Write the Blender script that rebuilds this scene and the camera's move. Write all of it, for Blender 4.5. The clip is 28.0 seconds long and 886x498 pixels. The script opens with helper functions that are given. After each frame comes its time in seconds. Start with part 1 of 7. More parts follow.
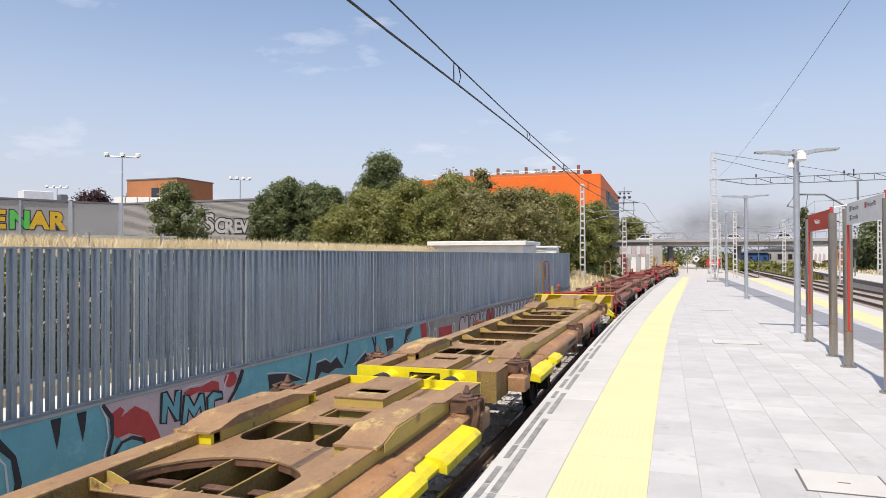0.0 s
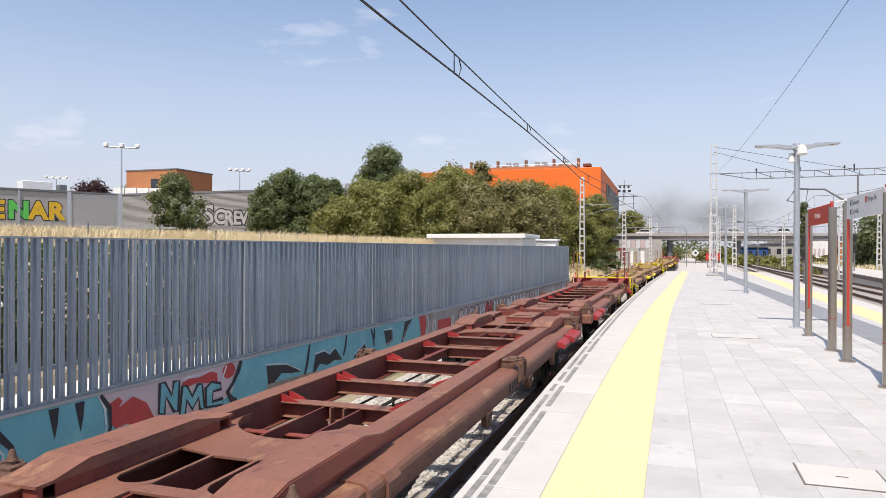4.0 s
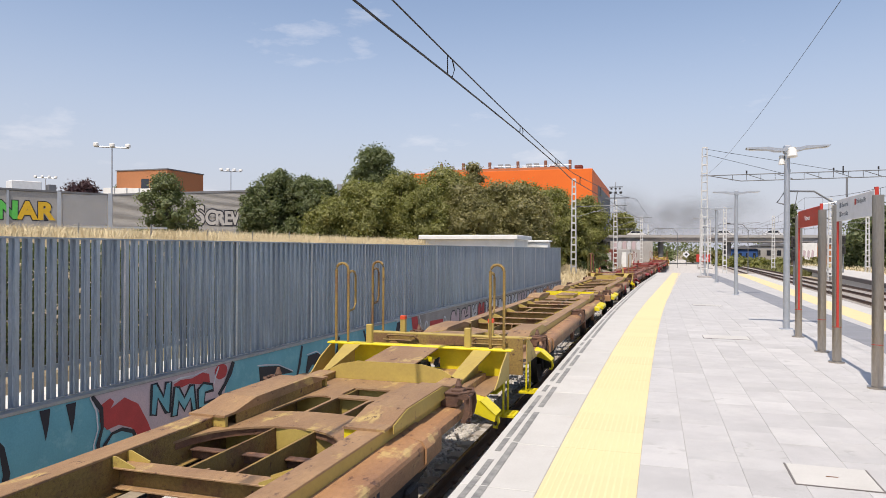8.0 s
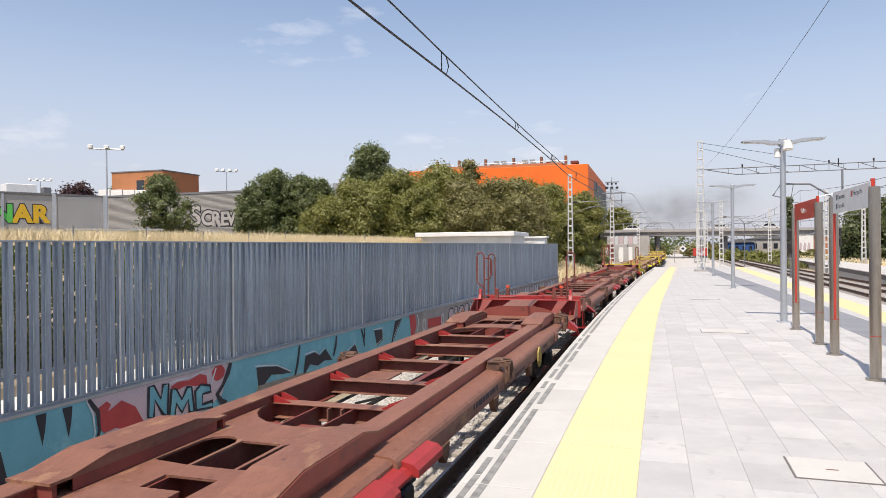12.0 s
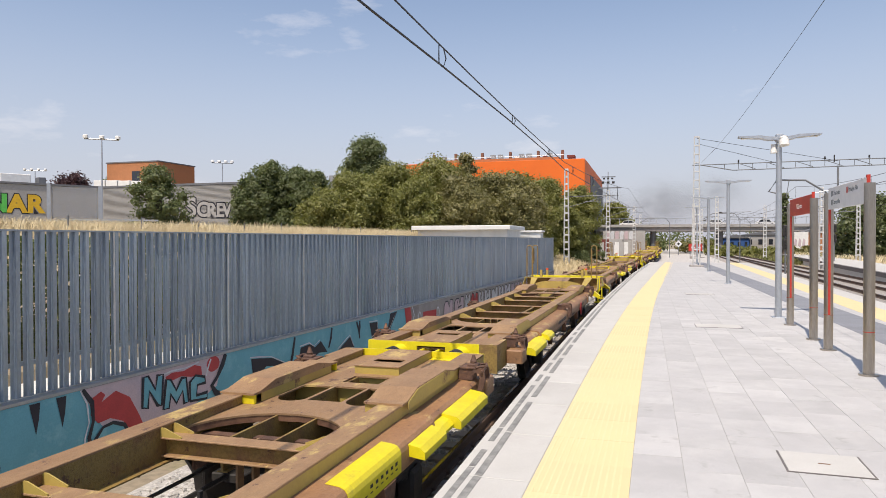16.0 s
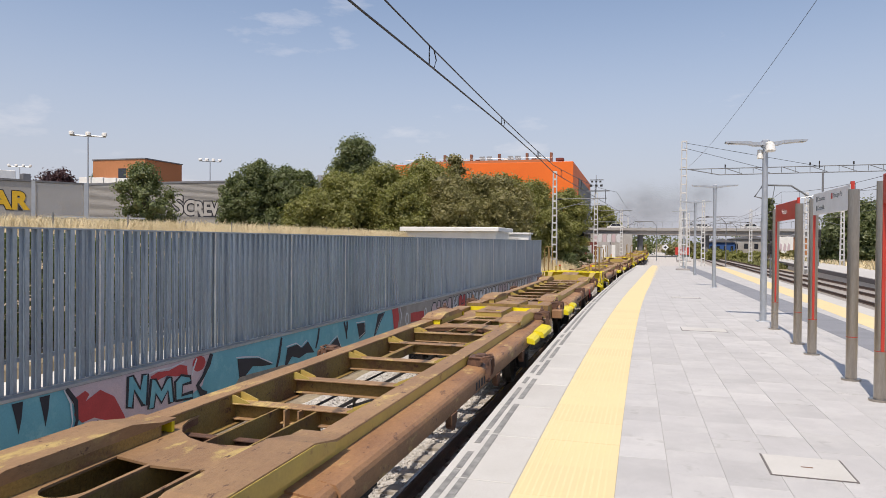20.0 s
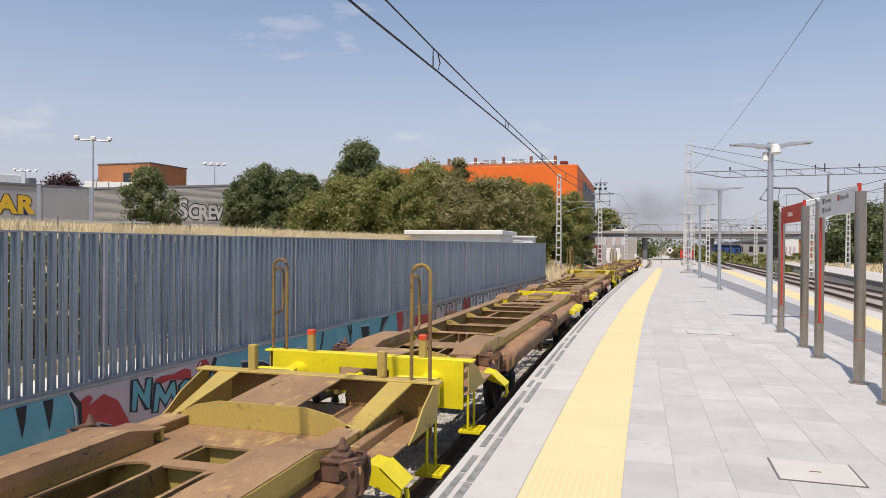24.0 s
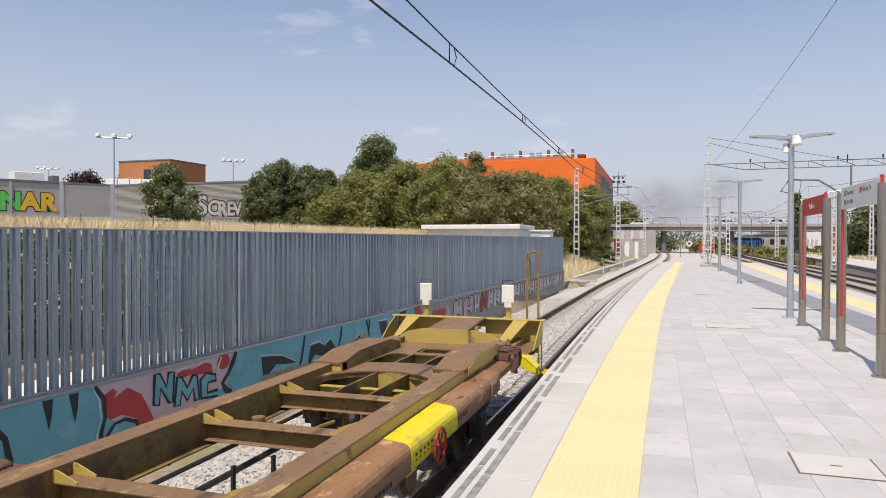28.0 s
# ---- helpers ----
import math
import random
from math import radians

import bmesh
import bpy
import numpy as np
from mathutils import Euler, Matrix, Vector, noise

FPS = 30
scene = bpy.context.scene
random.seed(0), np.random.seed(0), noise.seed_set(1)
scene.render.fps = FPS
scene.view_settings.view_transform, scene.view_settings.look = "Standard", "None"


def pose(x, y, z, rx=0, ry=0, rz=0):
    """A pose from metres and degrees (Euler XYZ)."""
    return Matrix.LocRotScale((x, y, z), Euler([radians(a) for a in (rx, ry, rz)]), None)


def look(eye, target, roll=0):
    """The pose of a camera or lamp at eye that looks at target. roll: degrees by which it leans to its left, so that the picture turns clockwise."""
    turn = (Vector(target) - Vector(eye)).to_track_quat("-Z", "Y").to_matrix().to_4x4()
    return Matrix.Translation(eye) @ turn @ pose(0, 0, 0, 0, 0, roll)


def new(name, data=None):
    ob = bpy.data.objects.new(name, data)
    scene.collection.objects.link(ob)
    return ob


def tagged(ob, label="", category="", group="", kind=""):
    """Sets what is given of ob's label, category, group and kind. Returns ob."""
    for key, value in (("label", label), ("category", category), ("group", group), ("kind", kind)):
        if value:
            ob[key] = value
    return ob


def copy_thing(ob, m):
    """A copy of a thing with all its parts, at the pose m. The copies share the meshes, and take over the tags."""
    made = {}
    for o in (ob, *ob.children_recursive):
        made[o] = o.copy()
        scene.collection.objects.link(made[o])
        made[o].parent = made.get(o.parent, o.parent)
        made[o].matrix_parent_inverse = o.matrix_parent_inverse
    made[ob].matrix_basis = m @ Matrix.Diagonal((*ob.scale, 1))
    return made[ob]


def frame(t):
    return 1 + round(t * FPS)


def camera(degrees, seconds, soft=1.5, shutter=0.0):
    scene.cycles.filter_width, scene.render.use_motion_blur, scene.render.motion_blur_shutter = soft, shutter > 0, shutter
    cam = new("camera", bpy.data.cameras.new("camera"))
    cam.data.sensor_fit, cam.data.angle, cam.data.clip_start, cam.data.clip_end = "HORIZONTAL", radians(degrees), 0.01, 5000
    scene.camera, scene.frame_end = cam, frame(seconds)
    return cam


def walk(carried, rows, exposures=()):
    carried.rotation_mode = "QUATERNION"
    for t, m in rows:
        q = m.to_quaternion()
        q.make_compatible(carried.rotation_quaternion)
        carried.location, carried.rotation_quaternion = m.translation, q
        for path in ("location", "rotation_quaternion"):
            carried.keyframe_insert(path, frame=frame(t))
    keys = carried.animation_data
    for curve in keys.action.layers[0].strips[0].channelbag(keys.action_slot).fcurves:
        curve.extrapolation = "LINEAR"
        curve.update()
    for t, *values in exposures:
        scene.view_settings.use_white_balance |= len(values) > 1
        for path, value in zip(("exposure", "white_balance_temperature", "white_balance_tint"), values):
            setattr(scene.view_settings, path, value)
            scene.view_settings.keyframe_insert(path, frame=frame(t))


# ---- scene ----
cam = camera(65.8, 28.0, soft=0.65)
PATH = [
    (0, pose(0.027, -0.044, 2.065, 90.545, 0.187, 17.920)),
    (0.5, pose(0.030, -0.043, 2.064, 90.411, 0.011, 17.951)),
    (1, pose(0.021, -0.039, 2.062, 90.365, -0.104, 18.114)),
    (1.5, pose(0.023, -0.031, 2.068, 90.012, 0.139, 18.255)),
    (2, pose(0.023, -0.029, 2.062, 90.071, 0.081, 17.971)),
    (2.5, pose(0.018, -0.027, 2.062, 90.153, 0.070, 18.139)),
    (3, pose(0.027, -0.030, 2.061, 90.133, 0.140, 18.285)),
    (3.5, pose(0.022, -0.015, 2.056, 89.933, 0.032, 17.969)),
    (5.5, pose(0.024, -0.035, 2.059, 90.029, -0.456, 17.954)),
    (6, pose(0.014, -0.027, 2.058, 89.838, -0.359, 17.809)),
    (6.5, pose(0.023, -0.033, 2.063, 90.262, -0.030, 17.781)),
    (7, pose(0.012, -0.036, 2.062, 90.319, -0.377, 17.546)),
    (7.5, pose(0.019, -0.041, 2.057, 90.493, -0.521, 17.449)),
    (8, pose(0.005, -0.040, 2.058, 90.020, -0.254, 17.175)),
    (8.5, pose(0.007, -0.046, 2.063, 89.926, 0.189, 17.025)),
    (9, pose(0.008, -0.044, 2.060, 89.939, 0.226, 17.108)),
    (9.5, pose(0.008, -0.024, 2.061, 90.111, -0.026, 16.990)),
    (10, pose(0.005, -0.028, 2.072, 90.233, -0.079, 17.170)),
    (10.5, pose(0.002, -0.002, 2.061, 90.040, 0.140, 16.789)),
    (11, pose(0.006, -0.012, 2.058, 89.999, 0.484, 16.787)),
    (11.5, pose(-0.003, -0.014, 2.065, 89.783, 0.344, 16.850)),
    (12, pose(0.003, -0.003, 2.061, 89.808, 0.542, 16.931)),
    (12.5, pose(0.002, 0.018, 2.062, 90.080, 0.454, 17.107)),
    (14.5, pose(-0.006, -0.013, 2.062, 89.471, -0.092, 16.999)),
    (15, pose(-0.003, 0.005, 2.061, 89.459, -0.037, 16.915)),
    (15.5, pose(-0.006, -0.018, 2.064, 89.339, 0.270, 16.753)),
    (16, pose(0.002, 0.005, 2.049, 89.262, 0.090, 16.597)),
    (16.5, pose(0.009, 0.011, 2.055, 89.233, -0.138, 16.658)),
    (17, pose(0.002, -0.003, 2.058, 89.406, -0.128, 16.311)),
    (17.5, pose(0.010, -0.015, 2.057, 89.729, -0.430, 15.921)),
    (18, pose(0.002, -0.030, 2.061, 89.546, -0.363, 16.006)),
    (18.5, pose(0.004, -0.014, 2.063, 89.436, -0.256, 15.695)),
    (19, pose(0.001, -0.002, 2.055, 89.500, -0.439, 15.958)),
    (19.5, pose(-0.009, -0.012, 2.056, 89.307, -0.583, 15.844)),
    (20, pose(-0.001, -0.004, 2.056, 89.357, -0.509, 15.606)),
    (20.5, pose(-0.005, -0.006, 2.055, 89.418, -0.503, 15.826)),
    (21, pose(-0.005, -0.006, 2.055, 89.354, -0.303, 15.859)),
    (21.5, pose(-0.001, -0.015, 2.058, 89.254, -0.244, 15.958)),
    (23.5, pose(-0.005, 0.023, 2.055, 89.530, -0.339, 15.837)),
    (24, pose(-0.010, 0.029, 2.049, 89.643, -0.402, 15.954)),
    (24.5, pose(-0.006, 0.012, 2.053, 89.863, -0.441, 15.858)),
    (25, pose(-0.016, 0.014, 2.061, 89.698, -0.377, 16.198)),
    (25.5, pose(-0.016, -0.011, 2.060, 89.575, -0.311, 16.330)),
    (26, pose(-0.011, 0.018, 2.047, 89.296, -0.177, 16.565)),
    (26.5, pose(-0.012, -0.002, 2.054, 89.004, -0.185, 16.811)),
    (27, pose(-0.009, -0.012, 2.054, 89.251, -0.367, 16.915)),
    (27.5, pose(-0.006, 0.001, 2.051, 89.313, -0.149, 17.073)),
    (28, pose(0.000, -0.000, 2.050, 89.176, -0.088, 17.402)),
]
walk(cam, PATH, exposures=[(0, 0.37, 6990, 14.4), (2, 0.43, 6990, 14.4), (3.5, 0.43, 6990, 14.4), (6, 0.33, 7040, 14.4), (8, 0.28, 7090, 14.9), (10, 0.31, 7140, 14.9), (12, 0.39, 7140, 14.4), (15, 0.28, 7140, 14.9), (17, 0.2, 7140, 14.9), (19, 0.12, 7140, 14.9), (21, 0.15, 7090, 15.4), (24, 0.12, 7090, 15.4), (26, 0.13, 7140, 15.4), (27, 0.19, 7140, 15.4), (28, 0.18, 7140, 15.4)])

# ---- sky and sun ----
SUN = Vector((-0.37, -2.48, 4.75)).normalized()
world = bpy.data.worlds.new("sky")
scene.world = world
world.use_nodes = True
wn, wl = world.node_tree.nodes, world.node_tree.links
sky = wn.new("ShaderNodeTexSky")
sky.sky_type, sky.sun_disc = "NISHITA", False
sky.sun_elevation = math.asin(SUN.z)
sky.sun_rotation = math.atan2(SUN.x, SUN.y)
sky.air_density, sky.dust_density, sky.ozone_density = 1.0, 0.9, 1.6
wn["Background"].inputs["Strength"].default_value = 0.138
# thin summer clouds low over the horizon
wc = wn.new("ShaderNodeTexCoord")
wm = wn.new("ShaderNodeMapping")
wm.inputs["Scale"].default_value = (1.0, 1.0, 3.2)
wl.new(wc.outputs["Generated"], wm.inputs["Vector"])
wt = wn.new("ShaderNodeTexNoise")
wt.inputs["Scale"].default_value, wt.inputs["Detail"].default_value, wt.inputs["Roughness"].default_value = 5.5, 7.0, 0.6
wl.new(wm.outputs[0], wt.inputs["Vector"])
wr = wn.new("ShaderNodeMapRange")
wr.inputs[1].default_value, wr.inputs[2].default_value, wr.inputs[4].default_value = 0.62, 0.80, 0.34
wl.new(wt.outputs["Fac"], wr.inputs[0])
wx_ = wn.new("ShaderNodeMix")
wx_.data_type = "RGBA"
wl.new(wr.outputs[0], wx_.inputs[0])
wx_.inputs[7].default_value = (6.5, 6.6, 6.9, 1)
# pale lilac summer haze towards the horizon
wsep = wn.new("ShaderNodeSeparateXYZ")
wl.new(wc.outputs["Generated"], wsep.inputs[0])
wh = wn.new("ShaderNodeMapRange")
wh.interpolation_type = "SMOOTHSTEP"
wh.inputs[1].default_value, wh.inputs[2].default_value, wh.inputs[3].default_value, wh.inputs[4].default_value = -0.02, 0.40, 0.90, 0.02
wl.new(wsep.outputs["Z"], wh.inputs[0])
wz = wn.new("ShaderNodeMix")
wz.data_type = "RGBA"
wl.new(wh.outputs[0], wz.inputs[0])
wl.new(sky.outputs[0], wz.inputs[6])
wz.inputs[7].default_value = (3.15, 3.5, 4.4, 1)
wl.new(wz.outputs[2], wx_.inputs[6])
wl.new(wx_.outputs[2], wn["Background"].inputs["Color"])
sun = new("sun", bpy.data.lights.new("sun", "SUN"))
sun.data.energy, sun.data.angle, sun.data.color = 3.7, radians(0.53), (1.0, 0.955, 0.88)
sun.matrix_basis = look(SUN * 200, (0, 0, 0))

# ---- materials ----
def mat(name, color, rough=0.7, metal=0.0, second=None, scale=4.0, amount=0.5, fine=60.0, fine_amt=0.12,
        bump=0.0, bump_scale=80.0, stain=None, stain_scale=1.2, stain_at=0.55, stain_soft=0.08, rand=0.0, stretch=None, speck=None, speck_scale=14.0):
    """A painted, stony or metal surface: two scales of colour change, stains and fine relief."""
    m = bpy.data.materials.new(name)
    m.use_nodes = True
    n, l = m.node_tree.nodes, m.node_tree.links
    p = n["Principled BSDF"]
    p.inputs["Roughness"].default_value, p.inputs["Metallic"].default_value = rough, metal
    tc = n.new("ShaderNodeTexCoord")
    vec = tc.outputs["Object"]
    if stretch:
        mp = n.new("ShaderNodeMapping")
        mp.inputs["Scale"].default_value = stretch
        l.new(vec, mp.inputs["Vector"])
        vec = mp.outputs[0]
    info = n.new("ShaderNodeObjectInfo")
    shift = n.new("ShaderNodeVectorMath")
    shift.operation = "MULTIPLY_ADD"
    shift.inputs[1].default_value = (37.0, 53.0, 29.0)
    l.new(info.outputs["Random"], shift.inputs[0])
    l.new(vec, shift.inputs[2])
    vec = shift.outputs[0]

    def tex(s, detail=4.0, rough_=0.6):
        t = n.new("ShaderNodeTexNoise")
        t.inputs["Scale"].default_value, t.inputs["Detail"].default_value, t.inputs["Roughness"].default_value = s, detail, rough_
        l.new(vec, t.inputs["Vector"])
        return t.outputs["Fac"]

    def ramp(fac, lo, hi):
        r = n.new("ShaderNodeMapRange")
        r.inputs[1].default_value, r.inputs[2].default_value = lo, hi
        l.new(fac, r.inputs[0])
        return r.outputs[0]

    def mix(fac, a, b, kind="MIX"):
        x = n.new("ShaderNodeMix")
        x.data_type, x.blend_type = "RGBA", kind
        for sock, v in ((x.inputs[0], fac), (x.inputs[6], a), (x.inputs[7], b)):
            if isinstance(v, (int, float)):
                sock.default_value = v
            elif isinstance(v, tuple):
                sock.default_value = (*v, 1.0) if len(v) == 3 else v
            else:
                l.new(v, sock)
        return x.outputs[2]

    second = second or tuple(c * 0.75 for c in color)
    big = ramp(tex(scale), 0.32, 0.68)
    col = mix(big, color, second) if amount >= 1 else mix(amount, color, mix(big, color, second))
    if stain:
        col = mix(ramp(tex(stain_scale, 6.0, 0.7), stain_at - stain_soft, stain_at + stain_soft), col, stain)
    if speck:
        col = mix(ramp(tex(speck_scale, 5.0, 0.75), 0.60, 0.66), col, speck)
    small = n.new("ShaderNodeMapRange")
    small.inputs[1].default_value, small.inputs[2].default_value = 0.25, 0.75
    small.inputs[3].default_value, small.inputs[4].default_value = 1 - fine_amt, 1 + fine_amt
    l.new(tex(fine, 3.0), small.inputs[0])
    v = small.outputs[0]
    if rand:
        rr = n.new("ShaderNodeMapRange")
        rr.inputs[3].default_value, rr.inputs[4].default_value = 1 - rand, 1 + rand
        l.new(info.outputs["Random"], rr.inputs[0])
        mu = n.new("ShaderNodeMath")
        mu.operation = "MULTIPLY"
        l.new(v, mu.inputs[0])
        l.new(rr.outputs[0], mu.inputs[1])
        v = mu.outputs[0]
    hv = n.new("ShaderNodeHueSaturation")
    l.new(col, hv.inputs["Color"])
    l.new(v, hv.inputs["Value"])
    l.new(hv.outputs[0], p.inputs["Base Color"])
    if bump:
        b = n.new("ShaderNodeBump")
        b.inputs["Strength"].default_value, b.inputs["Distance"].default_value = bump, 0.02
        l.new(tex(bump_scale, 5.0), b.inputs["Height"])
        l.new(b.outputs[0], p.inputs["Normal"])
    return m


YEL = mat("ochre_wagon_paint", (0.32, 0.212, 0.056), 0.62, second=(0.235, 0.148, 0.048), scale=1.6, amount=1, stain=(0.20, 0.105, 0.046), stain_scale=1.6, stain_at=0.58, stain_soft=0.06, fine=35, fine_amt=0.25, bump=0.5, rand=0.08, speck=(0.12, 0.058, 0.032), speck_scale=8)
YTOP = mat("rusted_ochre_top", (0.355, 0.218, 0.108), 0.55, second=(0.262, 0.152, 0.078), scale=2.4, amount=1, stain=(0.50, 0.36, 0.135), stain_scale=2.6, stain_at=0.60, stain_soft=0.035, fine=28, fine_amt=0.15, bump=0.3, rand=0.08, stretch=(1.0, 0.45, 1.0), speck=(0.11, 0.055, 0.034), speck_scale=9)
YLEDGE = mat("rusted_pinkish_side", (0.38, 0.205, 0.095), 0.55, second=(0.26, 0.135, 0.068), scale=2.0, amount=1, stain=(0.47, 0.33, 0.14), stain_scale=3.0, stain_at=0.60, stain_soft=0.035, fine=28, fine_amt=0.15, bump=0.3, rand=0.1, stretch=(1.0, 0.5, 1.0), speck=(0.12, 0.058, 0.035), speck_scale=8)
RUSTTOP = mat("heavily_rusted_top", (0.25, 0.148, 0.068), 0.55, second=(0.195, 0.11, 0.054), scale=2.4, amount=1, stain=(0.42, 0.285, 0.115), stain_scale=2.6, stain_at=0.62, stain_soft=0.03, fine=28, fine_amt=0.15, bump=0.3, rand=0.08, stretch=(1.0, 0.45, 1.0), speck=(0.09, 0.045, 0.03), speck_scale=9)
RUSTLEDGE = mat("heavily_rusted_side", (0.32, 0.17, 0.075), 0.55, second=(0.215, 0.11, 0.055), scale=2.0, amount=1, stain=(0.50, 0.34, 0.17), stain_scale=3.4, stain_at=0.61, stain_soft=0.03, fine=28, fine_amt=0.15, bump=0.3, rand=0.1, stretch=(1.0, 0.4, 1.0), speck=(0.09, 0.045, 0.03), speck_scale=8)
RUSTWEB = mat("rust_streaked_ochre_paint", (0.27, 0.18, 0.048), 0.62, second=(0.19, 0.12, 0.04), scale=1.6, amount=1, stain=(0.13, 0.068, 0.035), stain_scale=1.8, stain_at=0.56, stain_soft=0.05, fine=35, fine_amt=0.2, bump=0.4, rand=0.08, speck=(0.10, 0.05, 0.03), speck_scale=8)
RED = mat("red_brown_wagon_paint", (0.205, 0.043, 0.029), 0.55, second=(0.145, 0.035, 0.026), scale=1.6, amount=1, stain=(0.20, 0.075, 0.05), stain_scale=1.4, stain_at=0.58, fine=35, fine_amt=0.2, bump=0.4, rand=0.08, speck=(0.08, 0.026, 0.02), speck_scale=10)
RTOP = mat("rusted_red_top", (0.25, 0.11, 0.070), 0.6, second=(0.178, 0.074, 0.049), scale=2.2, amount=1, stain=(0.30, 0.155, 0.088), stain_scale=2.2, stain_at=0.6, stain_soft=0.04, stretch=(1.0, 0.45, 1.0), fine=28, fine_amt=0.15, bump=0.3, rand=0.08, speck=(0.12, 0.045, 0.035), speck_scale=8)
BRIGHT_Y = mat("fresh_yellow_paint", (0.78, 0.66, 0.015), 0.45, second=(0.66, 0.55, 0.02), scale=3, amount=1, fine=30, fine_amt=0.06, stain=(0.40, 0.30, 0.06), stain_scale=2.2, stain_at=0.68)
BRIGHT_R = mat("fresh_red_paint", (0.38, 0.03, 0.028), 0.5, second=(0.28, 0.026, 0.024), scale=3, amount=1, fine=30, fine_amt=0.08)
RUST = mat("bare_rust", (0.215, 0.11, 0.058), 0.85, second=(0.14, 0.066, 0.038), scale=9, amount=1, fine=80, bump=0.5)
LOCKRUST = mat("dark_greasy_rust", (0.15, 0.08, 0.05), 0.7, second=(0.085, 0.045, 0.032), scale=7, amount=1, fine=60, bump=0.5, stain=(0.24, 0.12, 0.065), stain_scale=6, stain_at=0.6)
DARK = mat("greasy_dark_steel", (0.03, 0.028, 0.026), 0.6, scale=6, fine=40, bump=0.3)
STEELW = mat("wheel_steel", (0.09, 0.08, 0.075), 0.45, 0.6, scale=8, fine=40)
ORANGE_TIP = mat("orange_red_tip", (0.75, 0.09, 0.03), 0.5)
CREAM = mat("cream_white_plastic", (0.80, 0.79, 0.72), 0.5, fine_amt=0.04)
CONC = mat("pale_platform_concrete", (0.54, 0.53, 0.495), 0.85, second=(0.485, 0.475, 0.44), scale=1.3, amount=1, fine=90, fine_amt=0.07, bump=0.15, stain=(0.47, 0.45, 0.42), stain_scale=0.9, stain_at=0.66, rand=0.04)
TILE = mat("grey_paving_tile", (0.48, 0.475, 0.465), 0.85, second=(0.425, 0.42, 0.41), scale=1.6, amount=1, fine=120, fine_amt=0.09, bump=0.12, stain=(0.525, 0.52, 0.50), stain_scale=1.1, stain_at=0.6, stain_soft=0.12, rand=0.06, speck=(0.40, 0.395, 0.38), speck_scale=2.6)
JOINT = mat("dark_joint", (0.34, 0.33, 0.31), 0.95, scale=3, fine=100, bump=0.2)
YTILE = mat("pale_yellow_tactile", (0.72, 0.585, 0.32), 0.85, second=(0.69, 0.56, 0.315), scale=1.5, amount=1, fine=100, fine_amt=0.05, rand=0.035)
GREYBAND = mat("dark_grey_paving", (0.235, 0.245, 0.265), 0.85, scale=1.4, fine=110, bump=0.1, rand=0.04)
STRIPE = mat("worn_dark_stripe", (0.16, 0.16, 0.155), 0.85, second=(0.30, 0.30, 0.28), scale=9, amount=1, fine=80)
GALV = mat("galvanised_fence_steel", (0.37, 0.44, 0.505), 0.42, 0.55, second=(0.275, 0.332, 0.395), scale=1.6, amount=1, fine=40, fine_amt=0.12, rand=0.12, stretch=(1, 1, 0.3))
GALVD = mat("weathered_grey_steel", (0.20, 0.21, 0.22), 0.6, 0.3, scale=4, fine=30)
GALVP = mat("galvanised_pole", (0.50, 0.53, 0.56), 0.42, 0.7, scale=6, fine=60, fine_amt=0.08)
STAINLESS = mat("brushed_stainless", (0.46, 0.42, 0.37), 0.28, 0.92, second=(0.35, 0.315, 0.275), scale=2, amount=1, stretch=(1, 1, 0.15), fine=60)
SIGNRED = mat("sign_red", (0.50, 0.042, 0.026), 0.4, fine_amt=0.03)
SIGNWHITE = mat("sign_white", (0.72, 0.73, 0.73), 0.4, fine_amt=0.03)
SIGNGREY = mat("sign_lettering_grey", (0.12, 0.14, 0.15), 0.6)
SIGNLET = mat("sign_lettering_white", (0.80, 0.79, 0.77), 0.5)
WHITE = mat("white_paint", (0.78, 0.78, 0.75), 0.6, second=(0.68, 0.68, 0.65), scale=2, amount=1, fine_amt=0.05)
MASTW = mat("white_mast_paint", (0.70, 0.70, 0.68), 0.55, second=(0.52, 0.52, 0.50), scale=3, amount=1)
WALLC = mat("grey_wall_concrete", (0.36, 0.34, 0.32), 0.9, second=(0.28, 0.265, 0.25), scale=1.2, amount=1, fine=60, bump=0.2, stain=(0.22, 0.20, 0.185), stain_scale=0.9, stain_at=0.62)
TEAL = mat("teal_spray_paint", (0.135, 0.40, 0.47), 0.7, second=(0.11, 0.345, 0.415), scale=2.0, amount=1, fine=50, fine_amt=0.08, stain=(0.19, 0.45, 0.50), stain_scale=3, stain_at=0.6)
GRED = mat("red_spray_paint", (0.50, 0.055, 0.055), 0.7, second=(0.40, 0.045, 0.045), scale=4, amount=1)
GPINK = mat("pink_grey_spray_paint", (0.56, 0.43, 0.45), 0.75, second=(0.46, 0.39, 0.42), scale=3, amount=1)
GBLACK = mat("black_spray_paint", (0.022, 0.022, 0.03), 0.7)
GWHITE = mat("white_spray_paint", (0.62, 0.64, 0.66), 0.75, second=(0.5, 0.52, 0.55), scale=5, amount=1)
GGREEN = mat("green_spray_paint", (0.10, 0.55, 0.10), 0.7)
GYEL = mat("yellow_spray_paint", (0.75, 0.46, 0.03), 0.7)
RAILM = mat("rusty_rail", (0.14, 0.092, 0.068), 0.7, 0.3, scale=6, fine=50, bump=0.2)
RAILTOP = mat("polished_rail_head", (0.36, 0.35, 0.34), 0.25, 0.95, fine_amt=0.05, stretch=(1, 0.1, 1))
